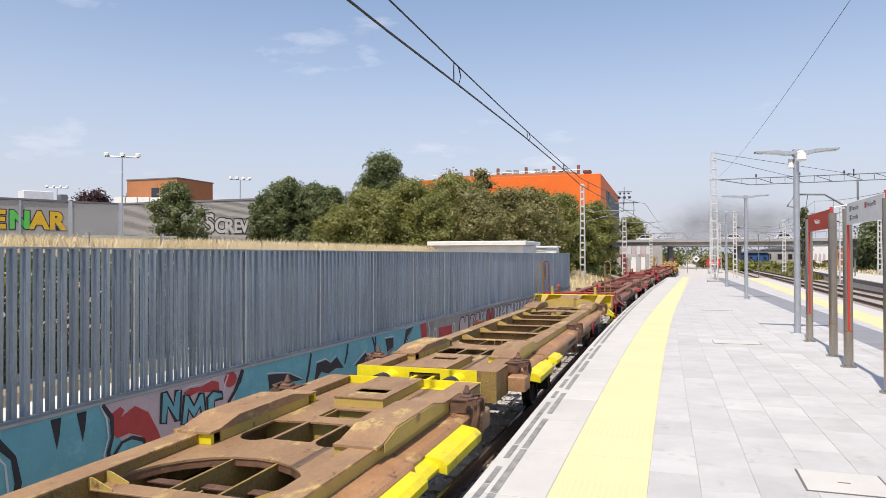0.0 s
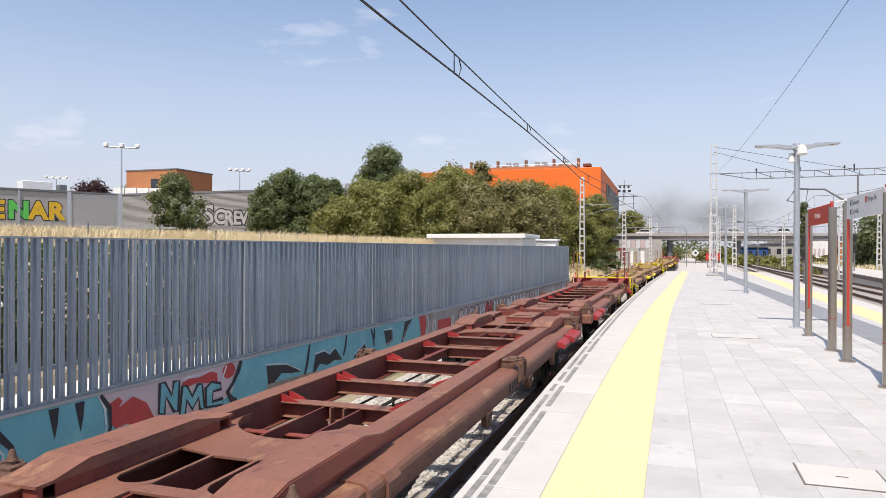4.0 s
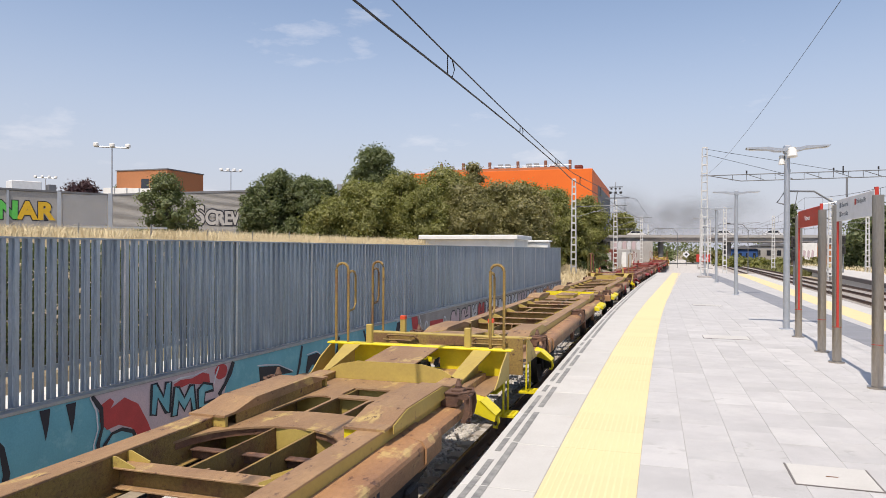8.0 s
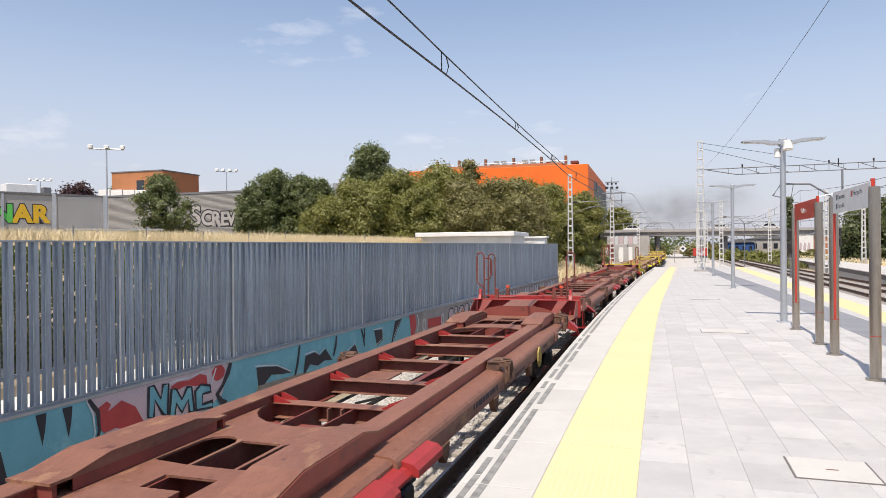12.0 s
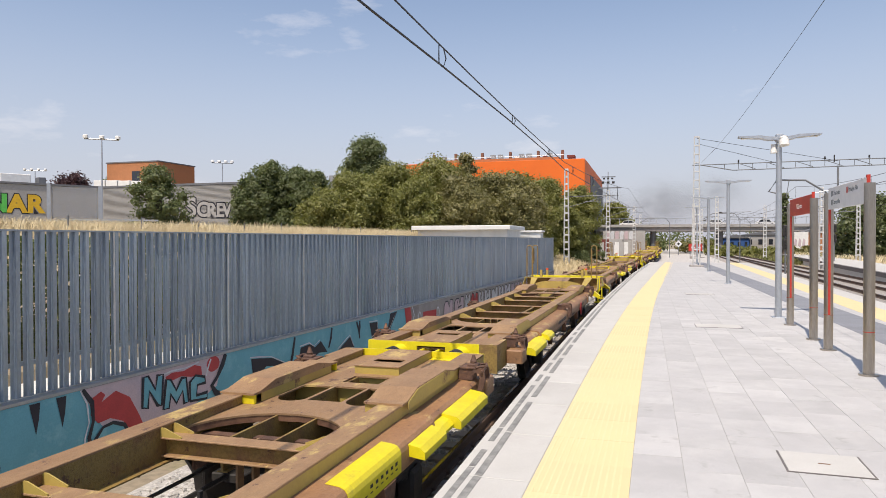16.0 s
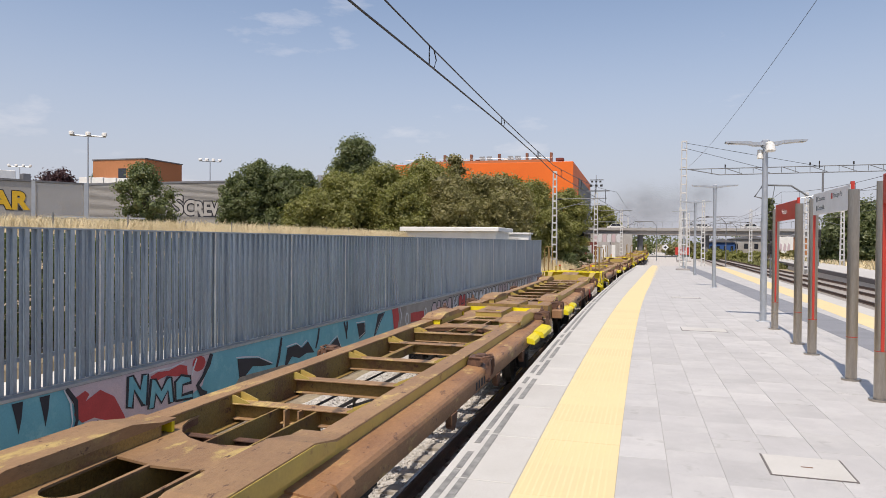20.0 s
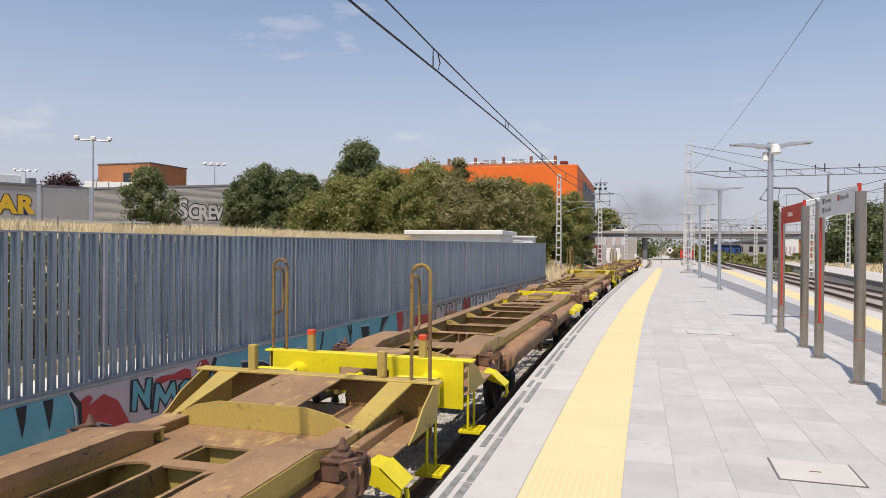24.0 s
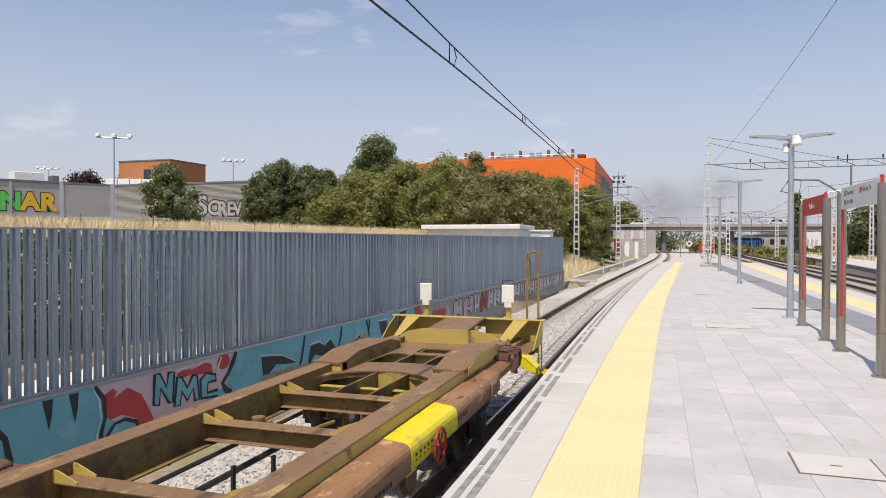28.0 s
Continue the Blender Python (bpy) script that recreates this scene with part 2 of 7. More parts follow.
BALLAST = mat("pale_ballast", (0.56, 0.54, 0.50), 0.95, second=(0.42, 0.40, 0.375), scale=9, amount=1, fine=22, fine_amt=0.35, bump=0.9, bump_scale=24)
BALLASTR = mat("brownish_ballast", (0.42, 0.395, 0.36), 0.95, second=(0.24, 0.21, 0.18), scale=11, amount=1, fine=22, fine_amt=0.4, bump=0.9, bump_scale=24)
STONE = mat("pale_ballast_stone", (0.50, 0.485, 0.455), 0.9, second=(0.36, 0.345, 0.32), scale=3, amount=1, fine=60, fine_amt=0.15, bump=0.3)
SLEEPER = mat("concrete_sleeper", (0.38, 0.345, 0.30), 0.9, fine=60, bump=0.2)
EARTH = mat("dry_earth", (0.34, 0.28, 0.20), 0.95, second=(0.26, 0.215, 0.15), scale=0.35, amount=1, fine=9, fine_amt=0.25, bump=0.6, bump_scale=14, stain=(0.22, 0.20, 0.10), stain_scale=0.2, stain_at=0.58)
STRAW = mat("dry_straw_grass", (0.76, 0.65, 0.42), 0.8, second=(0.62, 0.50, 0.29), scale=0.8, amount=1, fine=20, fine_amt=0.15)
WEED = mat("green_weeds", (0.12, 0.14, 0.04), 0.8, second=(0.19, 0.17, 0.06), scale=0.6, amount=1, fine=14)
ORANGE = mat("orange_facade_panel", (0.80, 0.155, 0.012), 0.6, second=(0.74, 0.14, 0.012), scale=0.2, amount=1, fine=4, fine_amt=0.03)
DGREY = mat("dark_grey_cladding", (0.16, 0.165, 0.175), 0.7, scale=0.3, fine=5)
TERRA = mat("terracotta_facade", (0.42, 0.17, 0.07), 0.8, second=(0.37, 0.15, 0.062), scale=0.3, amount=1, fine=5)
GREYB = mat("grey_block_building", (0.40, 0.39, 0.37), 0.85, second=(0.33, 0.32, 0.305), scale=0.4, amount=1, fine=6)
BRICKD = mat("dark_red_wall", (0.16, 0.045, 0.035), 0.85, scale=0.8, fine=10)
GLASSD = mat("dark_window", (0.03, 0.035, 0.045), 0.15)
BARK = mat("bark", (0.10, 0.075, 0.055), 0.95, scale=6, fine=30, bump=0.6)
BLUEP = mat("blue_container", (0.03, 0.10, 0.30), 0.6)
WIRE = mat("wire", (0.035, 0.035, 0.04), 0.5, 0.4)


def leafmat(name, a, b):
    m = mat(name, a, 0.5, second=b, scale=1.1, amount=1, fine=4, fine_amt=0.45)
    n, l = m.node_tree.nodes, m.node_tree.links
    p = n["Principled BSDF"]
    tr = n.new("ShaderNodeBsdfTranslucent")
    tr.inputs["Color"].default_value = (a[0] * 1.5, a[1] * 1.5, a[2] * 0.9, 1)
    ad = n.new("ShaderNodeMixShader")
    ad.inputs[0].default_value = 0.32
    l.new(p.outputs[0], ad.inputs[1])
    l.new(tr.outputs[0], ad.inputs[2])
    l.new(ad.outputs[0], n["Material Output"].inputs["Surface"])
    return m


LEAF_OLIVE = leafmat("olive_leaf", (0.178, 0.192, 0.052), (0.265, 0.258, 0.084))
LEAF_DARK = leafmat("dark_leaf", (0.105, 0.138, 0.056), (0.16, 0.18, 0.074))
LEAF_BROWN = leafmat("brownish_leaf", (0.178, 0.172, 0.068), (0.27, 0.24, 0.10))
LEAF_PURPLE = leafmat("purple_leaf", (0.06, 0.025, 0.03), (0.08, 0.04, 0.04))
MESHY = mat("grey_mesh_screen", (0.34, 0.35, 0.36), 0.8, fine=60)
MESHY.node_tree.nodes["Principled BSDF"].inputs["Alpha"].default_value = 0.42
CHIMNEY = mat("dull_brick_chimney", (0.24, 0.105, 0.065), 0.85, second=(0.18, 0.08, 0.055), scale=1.5, amount=1, fine=12)
IRON = mat("weathered_iron_frame", (0.17, 0.155, 0.145), 0.8, fine=50)
YRIB = mat("worn_tactile_rib", (0.74, 0.61, 0.355), 0.85, second=(0.72, 0.585, 0.32), scale=3.0, amount=1, fine=80)


# ---- building helpers ----
class Geo:
    """Collects plain geometry for one mesh."""

    def __init__(self):
        self.v, self.f = [], []

    def add(self, vs, fs):
        k = len(self.v)
        self.v += [tuple(v) for v in vs]
        self.f += [tuple(i + k for i in f) for f in fs]
        return self

    def box(self, x0, x1, y0, y1, z0, z1):
        return self.add([(x, y, z) for z in (z0, z1) for y in (y0, y1) for x in (x0, x1)],
                        [(0, 2, 3, 1), (4, 5, 7, 6), (0, 1, 5, 4), (2, 6, 7, 3), (0, 4, 6, 2), (1, 3, 7, 5)])

    def bar(self, x0, x1, y0, y1, z0, z1, c=0.012):
        """A box with chamfered upright and top edges."""
        c = min(c, (x1 - x0) * 0.45, (y1 - y0) * 0.45, (z1 - z0) * 0.45)
        ring = lambda a, b, p, q, z: [(a + c, p, z), (b - c, p, z), (b, p + c, z), (b, q - c, z), (b - c, q, z), (a + c, q, z), (a, q - c, z), (a, p + c, z)]
        top = [(x0 + c, y0 + c, z1), (x1 - c, y0 + c, z1), (x1 - c, y0 + c, z1), (x1 - c, y1 - c, z1), (x1 - c, y1 - c, z1), (x0 + c, y1 - c, z1), (x0 + c, y1 - c, z1), (x0 + c, y0 + c, z1)]
        vs = ring(x0, x1, y0, y1, z0) + ring(x0, x1, y0, y1, z1 - c) + [(x0 + c, y0 + c, z1), (x1 - c, y0 + c, z1), (x1 - c, y1 - c, z1), (x0 + c, y1 - c, z1)]
        fs = [(7, 6, 5, 4, 3, 2, 1, 0)] + [(i, (i + 1) % 8, 8 + (i + 1) % 8, 8 + i) for i in range(8)]
        t = 16
        fs += [(8, 9, t + 1, t), (9, 10, t + 1), (10, 11, t + 2, t + 1), (11, 12, t + 2), (12, 13, t + 3, t + 2), (13, 14, t + 3), (14, 15, t, t + 3), (15, 8, t), (t, t + 1, t + 2, t + 3)]
        return self.add(vs, fs)

    def prism(self, outline, a, b, axis="y"):
        """A polygon (counter-clockwise) swept from a to b along an axis."""
        put = {"y": lambda p, t: (p[0], t, p[1]), "x": lambda p, t: (t, p[0], p[1]), "z": lambda p, t: (p[0], p[1], t)}[axis]
        n = len(outline)
        vs = [put(p, a) for p in outline] + [put(p, b) for p in outline]
        return self.add(vs, [tuple(range(n - 1, -1, -1)), tuple(range(n, 2 * n))] + [(i, (i + 1) % n, n + (i + 1) % n, n + i) for i in range(n)])

    def tube(self, pts, r, n=8, r1=None, caps=True):
        pts = [Vector(p) for p in pts]
        up = Vector((0, 0, 1))
        rings, m = [], len(pts)
        for i, p in enumerate(pts):
            d = (pts[min(i + 1, m - 1)] - pts[max(i - 1, 0)]).normalized()
            s = d.cross(up if abs(d.z) < 0.95 else Vector((1, 0, 0))).normalized()
            u = s.cross(d).normalized()
            rr = r if r1 is None else r + (r1 - r) * i / max(m - 1, 1)
            rings.append([p + (s * math.cos(2 * math.pi * k / n) + u * math.sin(2 * math.pi * k / n)) * rr for k in range(n)])
        vs = [v for ring in rings for v in ring]
        fs = [(i * n + k, i * n + (k + 1) % n, (i + 1) * n + (k + 1) % n, (i + 1) * n + k) for i in range(m - 1) for k in range(n)]
        if caps:
            fs += [tuple(range(n - 1, -1, -1)), tuple(range((m - 1) * n, m * n))]
        return self.add(vs, fs)

    def strip(self, left, right, z0, z1):
        """A slab between two plan lines with the same number of points."""
        n = len(left)
        vs = [(*p, z1) for p in left] + [(*p, z1) for p in right] + [(*p, z0) for p in left] + [(*p, z0) for p in right]
        fs = []
        for i in range(n - 1):
            fs += [(i, n + i, n + i + 1, i + 1), (2 * n + i, i, i + 1, 2 * n + i + 1), (n + i, 3 * n + i, 3 * n + i + 1, n + i + 1)]
        fs += [(0, 2 * n, 3 * n, n), (n - 1, 2 * n - 1, 4 * n - 1, 3 * n - 1)]
        return self.add(vs, fs)

    def mesh(self, name, material, smooth=False):
        me = bpy.data.meshes.new(name)
        me.from_pydata(self.v, [], self.f)
        bm = bmesh.new()
        bm.from_mesh(me)
        bmesh.ops.recalc_face_normals(bm, faces=bm.faces)
        bm.to_mesh(me)
        bm.free()
        me.materials.append(material)
        if smooth:
            me.polygons.foreach_set("use_smooth", [True] * len(me.polygons))
            me.set_sharp_from_angle(angle=radians(40))
        return me


def part(name, geo, material, parent, label="", at=None, smooth=False):
    """One mesh object under a thing or a part; geo is a Geo or a mesh that is shared."""
    me = geo if isinstance(geo, bpy.types.Mesh) else geo.mesh(name, material, smooth)
    ob = new(name, me)
    ob.parent = parent
    if at is not None:
        ob.matrix_basis = at
    return tagged(ob, label)


def thing(name, label, category, group="", at=None, kind=""):
    ob = new(name)
    ob.empty_display_size = 0.1
    if at is not None:
        ob.matrix_basis = at
    return tagged(ob, label, category, group, kind)


def single(name, geo, material, label, category="", group="", at=None, kind="", smooth=False):
    ob = new(name, geo if isinstance(geo, bpy.types.Mesh) else geo.mesh(name, material, smooth))
    if at is not None:
        ob.matrix_basis = at
    return tagged(ob, label, category, group, kind)


def plate(outline, holes, z0, z1):
    """A flat plate with holes cut through it."""
    bm = bmesh.new()
    for loop in (outline, *holes):
        vs = [bm.verts.new((x, y, z1)) for x, y in loop]
        for a, b in zip(vs, vs[1:] + vs[:1]):
            bm.edges.new((a, b))
    bmesh.ops.triangle_fill(bm, use_beauty=True, edges=bm.edges[:])
    ext = bmesh.ops.extrude_face_region(bm, geom=bm.faces[:])
    bmesh.ops.translate(bm, vec=(0, 0, z0 - z1), verts=[e for e in ext["geom"] if isinstance(e, bmesh.types.BMVert)])
    bmesh.ops.recalc_face_normals(bm, faces=bm.faces)
    g = Geo()
    g.add([v.co for v in bm.verts], [[v.index for v in f.verts] for f in bm.faces] if not bm.verts.index_update() else [])
    bm.free()
    return g


def arc(cx, cy, r, a0, a1, n=10, ry=None):
    return [(cx + r * math.cos(radians(a0 + (a1 - a0) * i / n)), cy + (ry or r) * math.sin(radians(a0 + (a1 - a0) * i / n))) for i in range(n + 1)]


def slope(y):
    """How far the running line bears to the side, metres per metre."""
    if y < -30:
        return -0.05
    if y < 30:
        return 0.00166 * y
    if y < 95:
        return 0.05
    return max(0.05 - 0.001 * (y - 95), -0.45)


_table = np.cumsum([0.0] + [slope(-60 + 0.5 * (i + 0.5)) * 0.5 for i in range(1400)])
_table -= _table[120]


def off(y):
    """Sideways shift of the curved running line at y."""
    i = min(max((y + 60) / 0.5, 0), 1399.999)
    k = int(i)
    return float(_table[k] + (_table[k + 1] - _table[k]) * (i - k))


TRACK = -3.42


def line_x(y):
    """Centre line of the near track."""
    return TRACK + off(y) - 0.02 * min(max(y - 14, 0), 30)


RAILZ = -0.76
EDGE = -1.66


def fence_x(y):
    return -7.25 + 0.0385 * y


def span(a, b, step):
    n = max(1, round((b - a) / step))
    return [a + (b - a) * i / n for i in range(n + 1)]

# ---- ground ----
def ground_z(x, y):
    f = fence_x(min(max(y, -40), 44))
    if y > 44:
        f = off(y) - 6.2 - 0.02 * (y - 44)
    d = f - x
    if d <= 0.25:
        z = -1.12
        if x > 18:
            z += min((x - 18) * 0.03, 0.5)
        return z
    rise = 1.0 if y < 44 else max(0.42, 1 - (y - 44) / 30)
    t = min(max((d - 0.25) / 7.0, 0), 1)
    base = 0.3 if y < 43 else -0.7
    return base + (2.2 * rise - base) * t * t * (3 - 2 * t) + 0.012 * max(d - 7, 0)


def grid_lines(lo, hi, step, far):
    a = list(np.arange(lo, hi + 0.01, step))
    k, s = hi, step
    while k < far:
        s *= 1.5
        k += s
        a.append(k)
    k, s = lo, step
    while k > -far:
        s *= 1.5
        k -= s
        a.insert(0, k)
    return a


gx, gy = grid_lines(-40, 30, 0.7, 2400), grid_lines(-20, 120, 1.4, 2400)
g = Geo()
g.v = [(x, y, ground_z(x, y) + 0.08 * noise.noise(Vector((x * 0.5, y * 0.5, 0))) * (abs(x) < 200)) for y in gy for x in gx]
g.f = [(j * len(gx) + i, j * len(gx) + i + 1, (j + 1) * len(gx) + i + 1, (j + 1) * len(gx) + i) for j in range(len(gy) - 1) for i in range(len(gx) - 1)]
single("ground", g, EARTH, "dry bare earth with gravel and a raised bank behind the fence", "ground", kind="structure", smooth=True)

# ---- left track ----
g = Geo()
ys = span(-40, 330, 2.0)
prof = [(-2.9, -1.12), (-2.1, -0.975), (1.45, -0.975), (1.6, -1.12)]
g.v = [(line_x(y) + px, y, pz) for y in ys for px, pz in prof]
g.f = [(j * 4 + i, j * 4 + i + 1, (j + 1) * 4 + i + 1, (j + 1) * 4 + i) for j in range(len(ys) - 1) for i in range(3)]
single("ballast_bed", g, BALLAST, "pale grey crushed stone ballast under the track", "ballast", kind="structure")


def rail_profile():
    return [(-0.07, -0.172), (0.07, -0.172), (0.07, -0.155), (0.015, -0.13), (0.012, -0.05), (0.036, -0.038), (0.036, -0.008), (0.025, 0), (-0.025, 0), (-0.036, -0.008), (-0.036, -0.038), (-0.012, -0.05), (-0.015, -0.13), (-0.07, -0.155)]


def rail(name, xfun, z, y0, y1, step=2.5):
    ys, pr = span(y0, y1, step), rail_profile()
    n = len(pr)
    g = Geo()
    g.v = [(xfun(y) + a, y, z + b) for y in ys for a, b in pr]
    g.f = [(j * n + i, j * n + (i + 1) % n, (j + 1) * n + (i + 1) % n, (j + 1) * n + i) for j in range(len(ys) - 1) for i in range(n)]
    ob = single(name, g, RAILM, "rusty steel rail with a polished running surface", "rail", "rails", kind="structure")
    t = Geo()
    t.strip([(xfun(y) - 0.022, y) for y in ys], [(xfun(y) + 0.022, y) for y in ys], z + 0.0005, z + 0.003)
    part("running_surface", t, RAILTOP, ob, "shiny worn rail head")
    return ob


for sx in (-0.868, 0.868):
    rail("rail", lambda y, s=sx: line_x(y) + s, RAILZ, -40, 330)

# ---- platform ----
PY0, PY1 = -22.0, 66.0
def left_edge(y): return EDGE + off(y) - 0.0165 * min(max(y - 6, 0), 38)
def strip_l(y): return EDGE + off(y) + 0.69
def strip_r(y): return EDGE + off(y) + 1.50 - 0.0011 * max(y - 10, 0) ** 1.4
def right_edge(y): return 6.6 + 0.03 * y


ys = span(PY0, PY1, 2.0)
g = Geo()
g.strip([(left_edge(y) + 0.05, y) for y in ys], [(right_edge(y) - 0.05, y) for y in ys], -1.3, -0.005)
platform = single("platform", g, JOINT, "pale paved island station platform", "platform", kind="structure")

# ---- sleepers and loose stones ----
sl_me = Geo().prism([(-1.3, -0.23), (1.3, -0.23), (1.27, 0.0), (0.55, 0.0), (0.4, -0.05), (-0.4, -0.05), (-0.55, 0.0), (-1.27, 0.0)], -0.13, 0.13).mesh("sleeper", SLEEPER)
line = thing("left_track", "row of pale concrete sleepers bedded in ballast", "track", at=pose(0, 0, 0), kind="structure")
clip_me = Geo().bar(-0.09, 0.09, -0.06, 0.06, 0.0, 0.035, 0.01).mesh("rail_clip", RAILM)
y, far_sl = -6.0, Geo()
while y < 200:
    yaw = math.degrees(-math.atan(slope(y)))
    m = pose(line_x(y), y, RAILZ - 0.172, 0, 0, yaw)
    if y < 62:
        o = part("sleeper", sl_me, SLEEPER, line, at=m)
        for s in (-0.868, 0.868):
            part("rail_clip", clip_me, RAILM, o, at=pose(s, 0, 0))
    else:
        far_sl.add([m @ v.co for v in sl_me.vertices], [tuple(p.vertices) for p in sl_me.polygons])
    y += 0.60
tagged(part("far_sleepers", far_sl, SLEEPER, line), kind="stuff")


def stones(name, n, place, seed, lo, hi, label):
    rng = np.random.default_rng(seed)
    base = np.array([(1, 0, 0), (-1, 0, 0), (0, 1, 0), (0, -1, 0), (0, 0, 1), (0, 0, -1)], float)
    tri = [(0, 2, 4), (2, 1, 4), (1, 3, 4), (3, 0, 4), (2, 0, 5), (1, 2, 5), (3, 1, 5), (0, 3, 5)]
    v, f = [], []
    for i in range(n):
        x, y, z = place(rng)
        q, _ = np.linalg.qr(rng.normal(size=(3, 3)))
        s = rng.uniform(lo, hi) * rng.uniform(0.6, 1.2, (6, 1))
        v.append(base * s @ q.T + (x, y, z))
        f += [tuple(6 * i + k for k in t) for t in tri]
    me = bpy.data.meshes.new(name)
    me.from_pydata(np.concatenate(v).tolist(), [], f)
    me.materials.append(STONE)
    return tagged(new(name, me), label, "ballast", kind="stuff")


def between(rng):
    y = 1.5 + 34 * rng.uniform() ** 1.5
    a = rng.uniform(-2.7, 1.5)
    z = -0.935 if a > -2.1 else -0.935 - (-2.1 - a) * 0.2
    if 0.72 < abs(a) < 1.02:
        a += 0.35 * (-1 if abs(a) < 0.868 else 1) * (1 if a > 0 else -1)
    return line_x(y) + a, y, z - 0.04 + rng.uniform(-0.015, 0.02)


stones("ballast_stones", 26000, between, 41, 0.018, 0.042, "loose pale grey ballast stones")
stones("bank_gravel", 5000, lambda r: (lambda y: (off(y) - 7.6 + r.uniform(0, 2.2), y, ground_z(off(y) - 6.5, y) + 0.05))(r.uniform(40, 80)), 42, 0.03, 0.10, "loose pale rubble beside the line")

# ---- container wagons ----
JOINT_TO_END, UNIT = 15.57, 15.66
PITCH_PAIR, JOINT_GAP = 33.41, 0.83
BEAMS = (4.47, 5.87, 7.52, 9.20, 10.56)
LOCKS = (1.0, 7.33, 13.67)


def girder(side):
    """A main sill: box section with a thin top flange and a bottom lip inside."""
    s = side
    web, top = Geo(), Geo()
    web.prism([(0.04, 0.80), (14.46, 0.80), (14.46, 1.145), (0.04, 1.145)], *sorted((s * 0.785, s * 0.80)), axis="x")
    web.box(*sorted((s * 0.70, s * 0.785)), 3.6, 11.8, 0.84, 0.853)
    top.bar(*sorted((s * 0.772, s * 1.012)), 0.03, 14.46, 1.145, 1.165, 0.005)
    return web, top


def hump(side, y0, y1):
    """The raised container seat on a sill: low tongue, ramp, flat top and ramp down again."""
    xs = sorted((side * 0.63, side * 1.045))
    h0, h1 = 1.166, 1.262
    line = [(y0, h0), (y1, h0), (y1, h0 + 0.022), (y1 - 0.14, h0 + 0.024), (y1 - 0.46, h1), (y0 + 0.56, h1), (y0 + 0.18, h0 + 0.024), (y0, h0 + 0.022)]
    return Geo().prism(line, xs[0], xs[1], "x")


def lock():
    """A folding container lock: box bracket, swivel casting, hinge loops."""
    g = Geo()
    g.bar(-0.18, 0.02, -0.12, 0.12, 0.0, 0.07, 0.012)
    for y in (-0.12, 0.10):
        g.prism([(-0.18, 0.06), (0.03, 0.06), (0.06, 0.12), (0.02, 0.145), (-0.15, 0.145)], y, y + 0.02, "y")
    g.bar(-0.15, 0.07, -0.135, 0.135, 0.145, 0.165, 0.006)
    g.bar(-0.07, 0.07, -0.08, 0.08, 0.165, 0.20, 0.015)
    for y in (-0.14, 0.105):
        g.prism([(0.03, 0.14), (0.12, 0.165), (0.175, 0.13), (0.185, 0.02), (0.16, -0.10), (0.11, -0.175), (0.065, -0.165), (0.095, -0.08), (0.115, 0.03), (0.10, 0.09), (0.03, 0.10)], y, y + 0.035, "y")
    g.tube([(0.14, -0.17, 0.12), (0.14, 0.17, 0.12)], 0.018, 8)
    g.tube([(0.10, -0.13, -0.15), (0.13, 0.0, -0.19), (0.10, 0.13, -0.15)], 0.018, 6)
    g.tube([(0.06, -0.14, 0.165), (0.15, -0.09, 0.18), (0.18, 0.0, 0.165), (0.15, 0.09, 0.18), (0.06, 0.14, 0.165)], 0.017, 6)
    pin = Geo()
    pin.tube([(0, 0, 0.19), (0, 0, 0.225)], 0.042, 10, 0.042)
    pin.tube([(0, 0, 0.225), (0, 0, 0.25), (0, 0, 0.305)], 0.048, 8, 0.018)
    return g, pin


def loop_rail(h, w, side=0, leg=1, out=1):
    """Bent tube handrail: a tall loop with a smaller loop welded to one leg."""
    g = Geo()
    left = [(-w / 2, 0, 0)] if side != 1 else [(w / 2, 0, 0.30), (0.02, 0, 0.36), (-w / 2 + 0.02, 0, 0.43), (-w / 2, 0, 0.52)]
    right = [(w / 2, 0, 0)] if side != 8 else [(w / 2, 0, 0.42), (w / 2 - 0.03, 0, 0.33), (0, 0, 0.27), (-w / 2, 0, 0.22)]
    g.tube(left + [(-w / 2, 0, h - w / 2)] + [(-w / 2 * math.cos(radians(a)), 0, h - w / 2 + w / 2 * math.sin(radians(a))) for a in (30, 60, 90, 120, 150)] + [(w / 2, 0, h - w / 2)] + right, 0.021, 8)
    if side == 8:
        g.tube([(-w / 2, 0, h - 0.16), (-w / 2 - 0.05, 0, h - 0.16)], 0.018, 8)
    elif side:
        e = side * w / 2
        g.tube([(e, 0, h - 0.15), (e + side * 0.16, 0, h - 0.15), (e + side * 0.21, 0, h - 0.20), (e + side * 0.21, 0, h - 0.60), (e + side * 0.15, 0, h - 0.70), (e, 0, h - 0.74)], 0.018, 8)
    else:
        if leg > 5:
            g.tube([(-w / 2 + 0.01, 0.0, h - 0.72), (w / 2 - 0.01, 0.0, h - 0.72)], 0.014, 6)
            g.tube([(-w / 2 + 0.015, 0.03, h - 0.72), (-w / 2 + 0.015, 0.03, h - 0.20), (-0.03, 0.03, h - 0.13), (w / 2, 0.03, h - 0.12)], 0.014, 6)
            return g
        e = leg * w / 2
        g.tube([(e, out * a, h - b) for a, b in ((0, 0.16), (0.12, 0.12), (0.22, 0.14), (0.26, 0.20), (0.26, 0.62), (0.21, 0.71), (0, 0.74))], 0.018, 8)
    return g


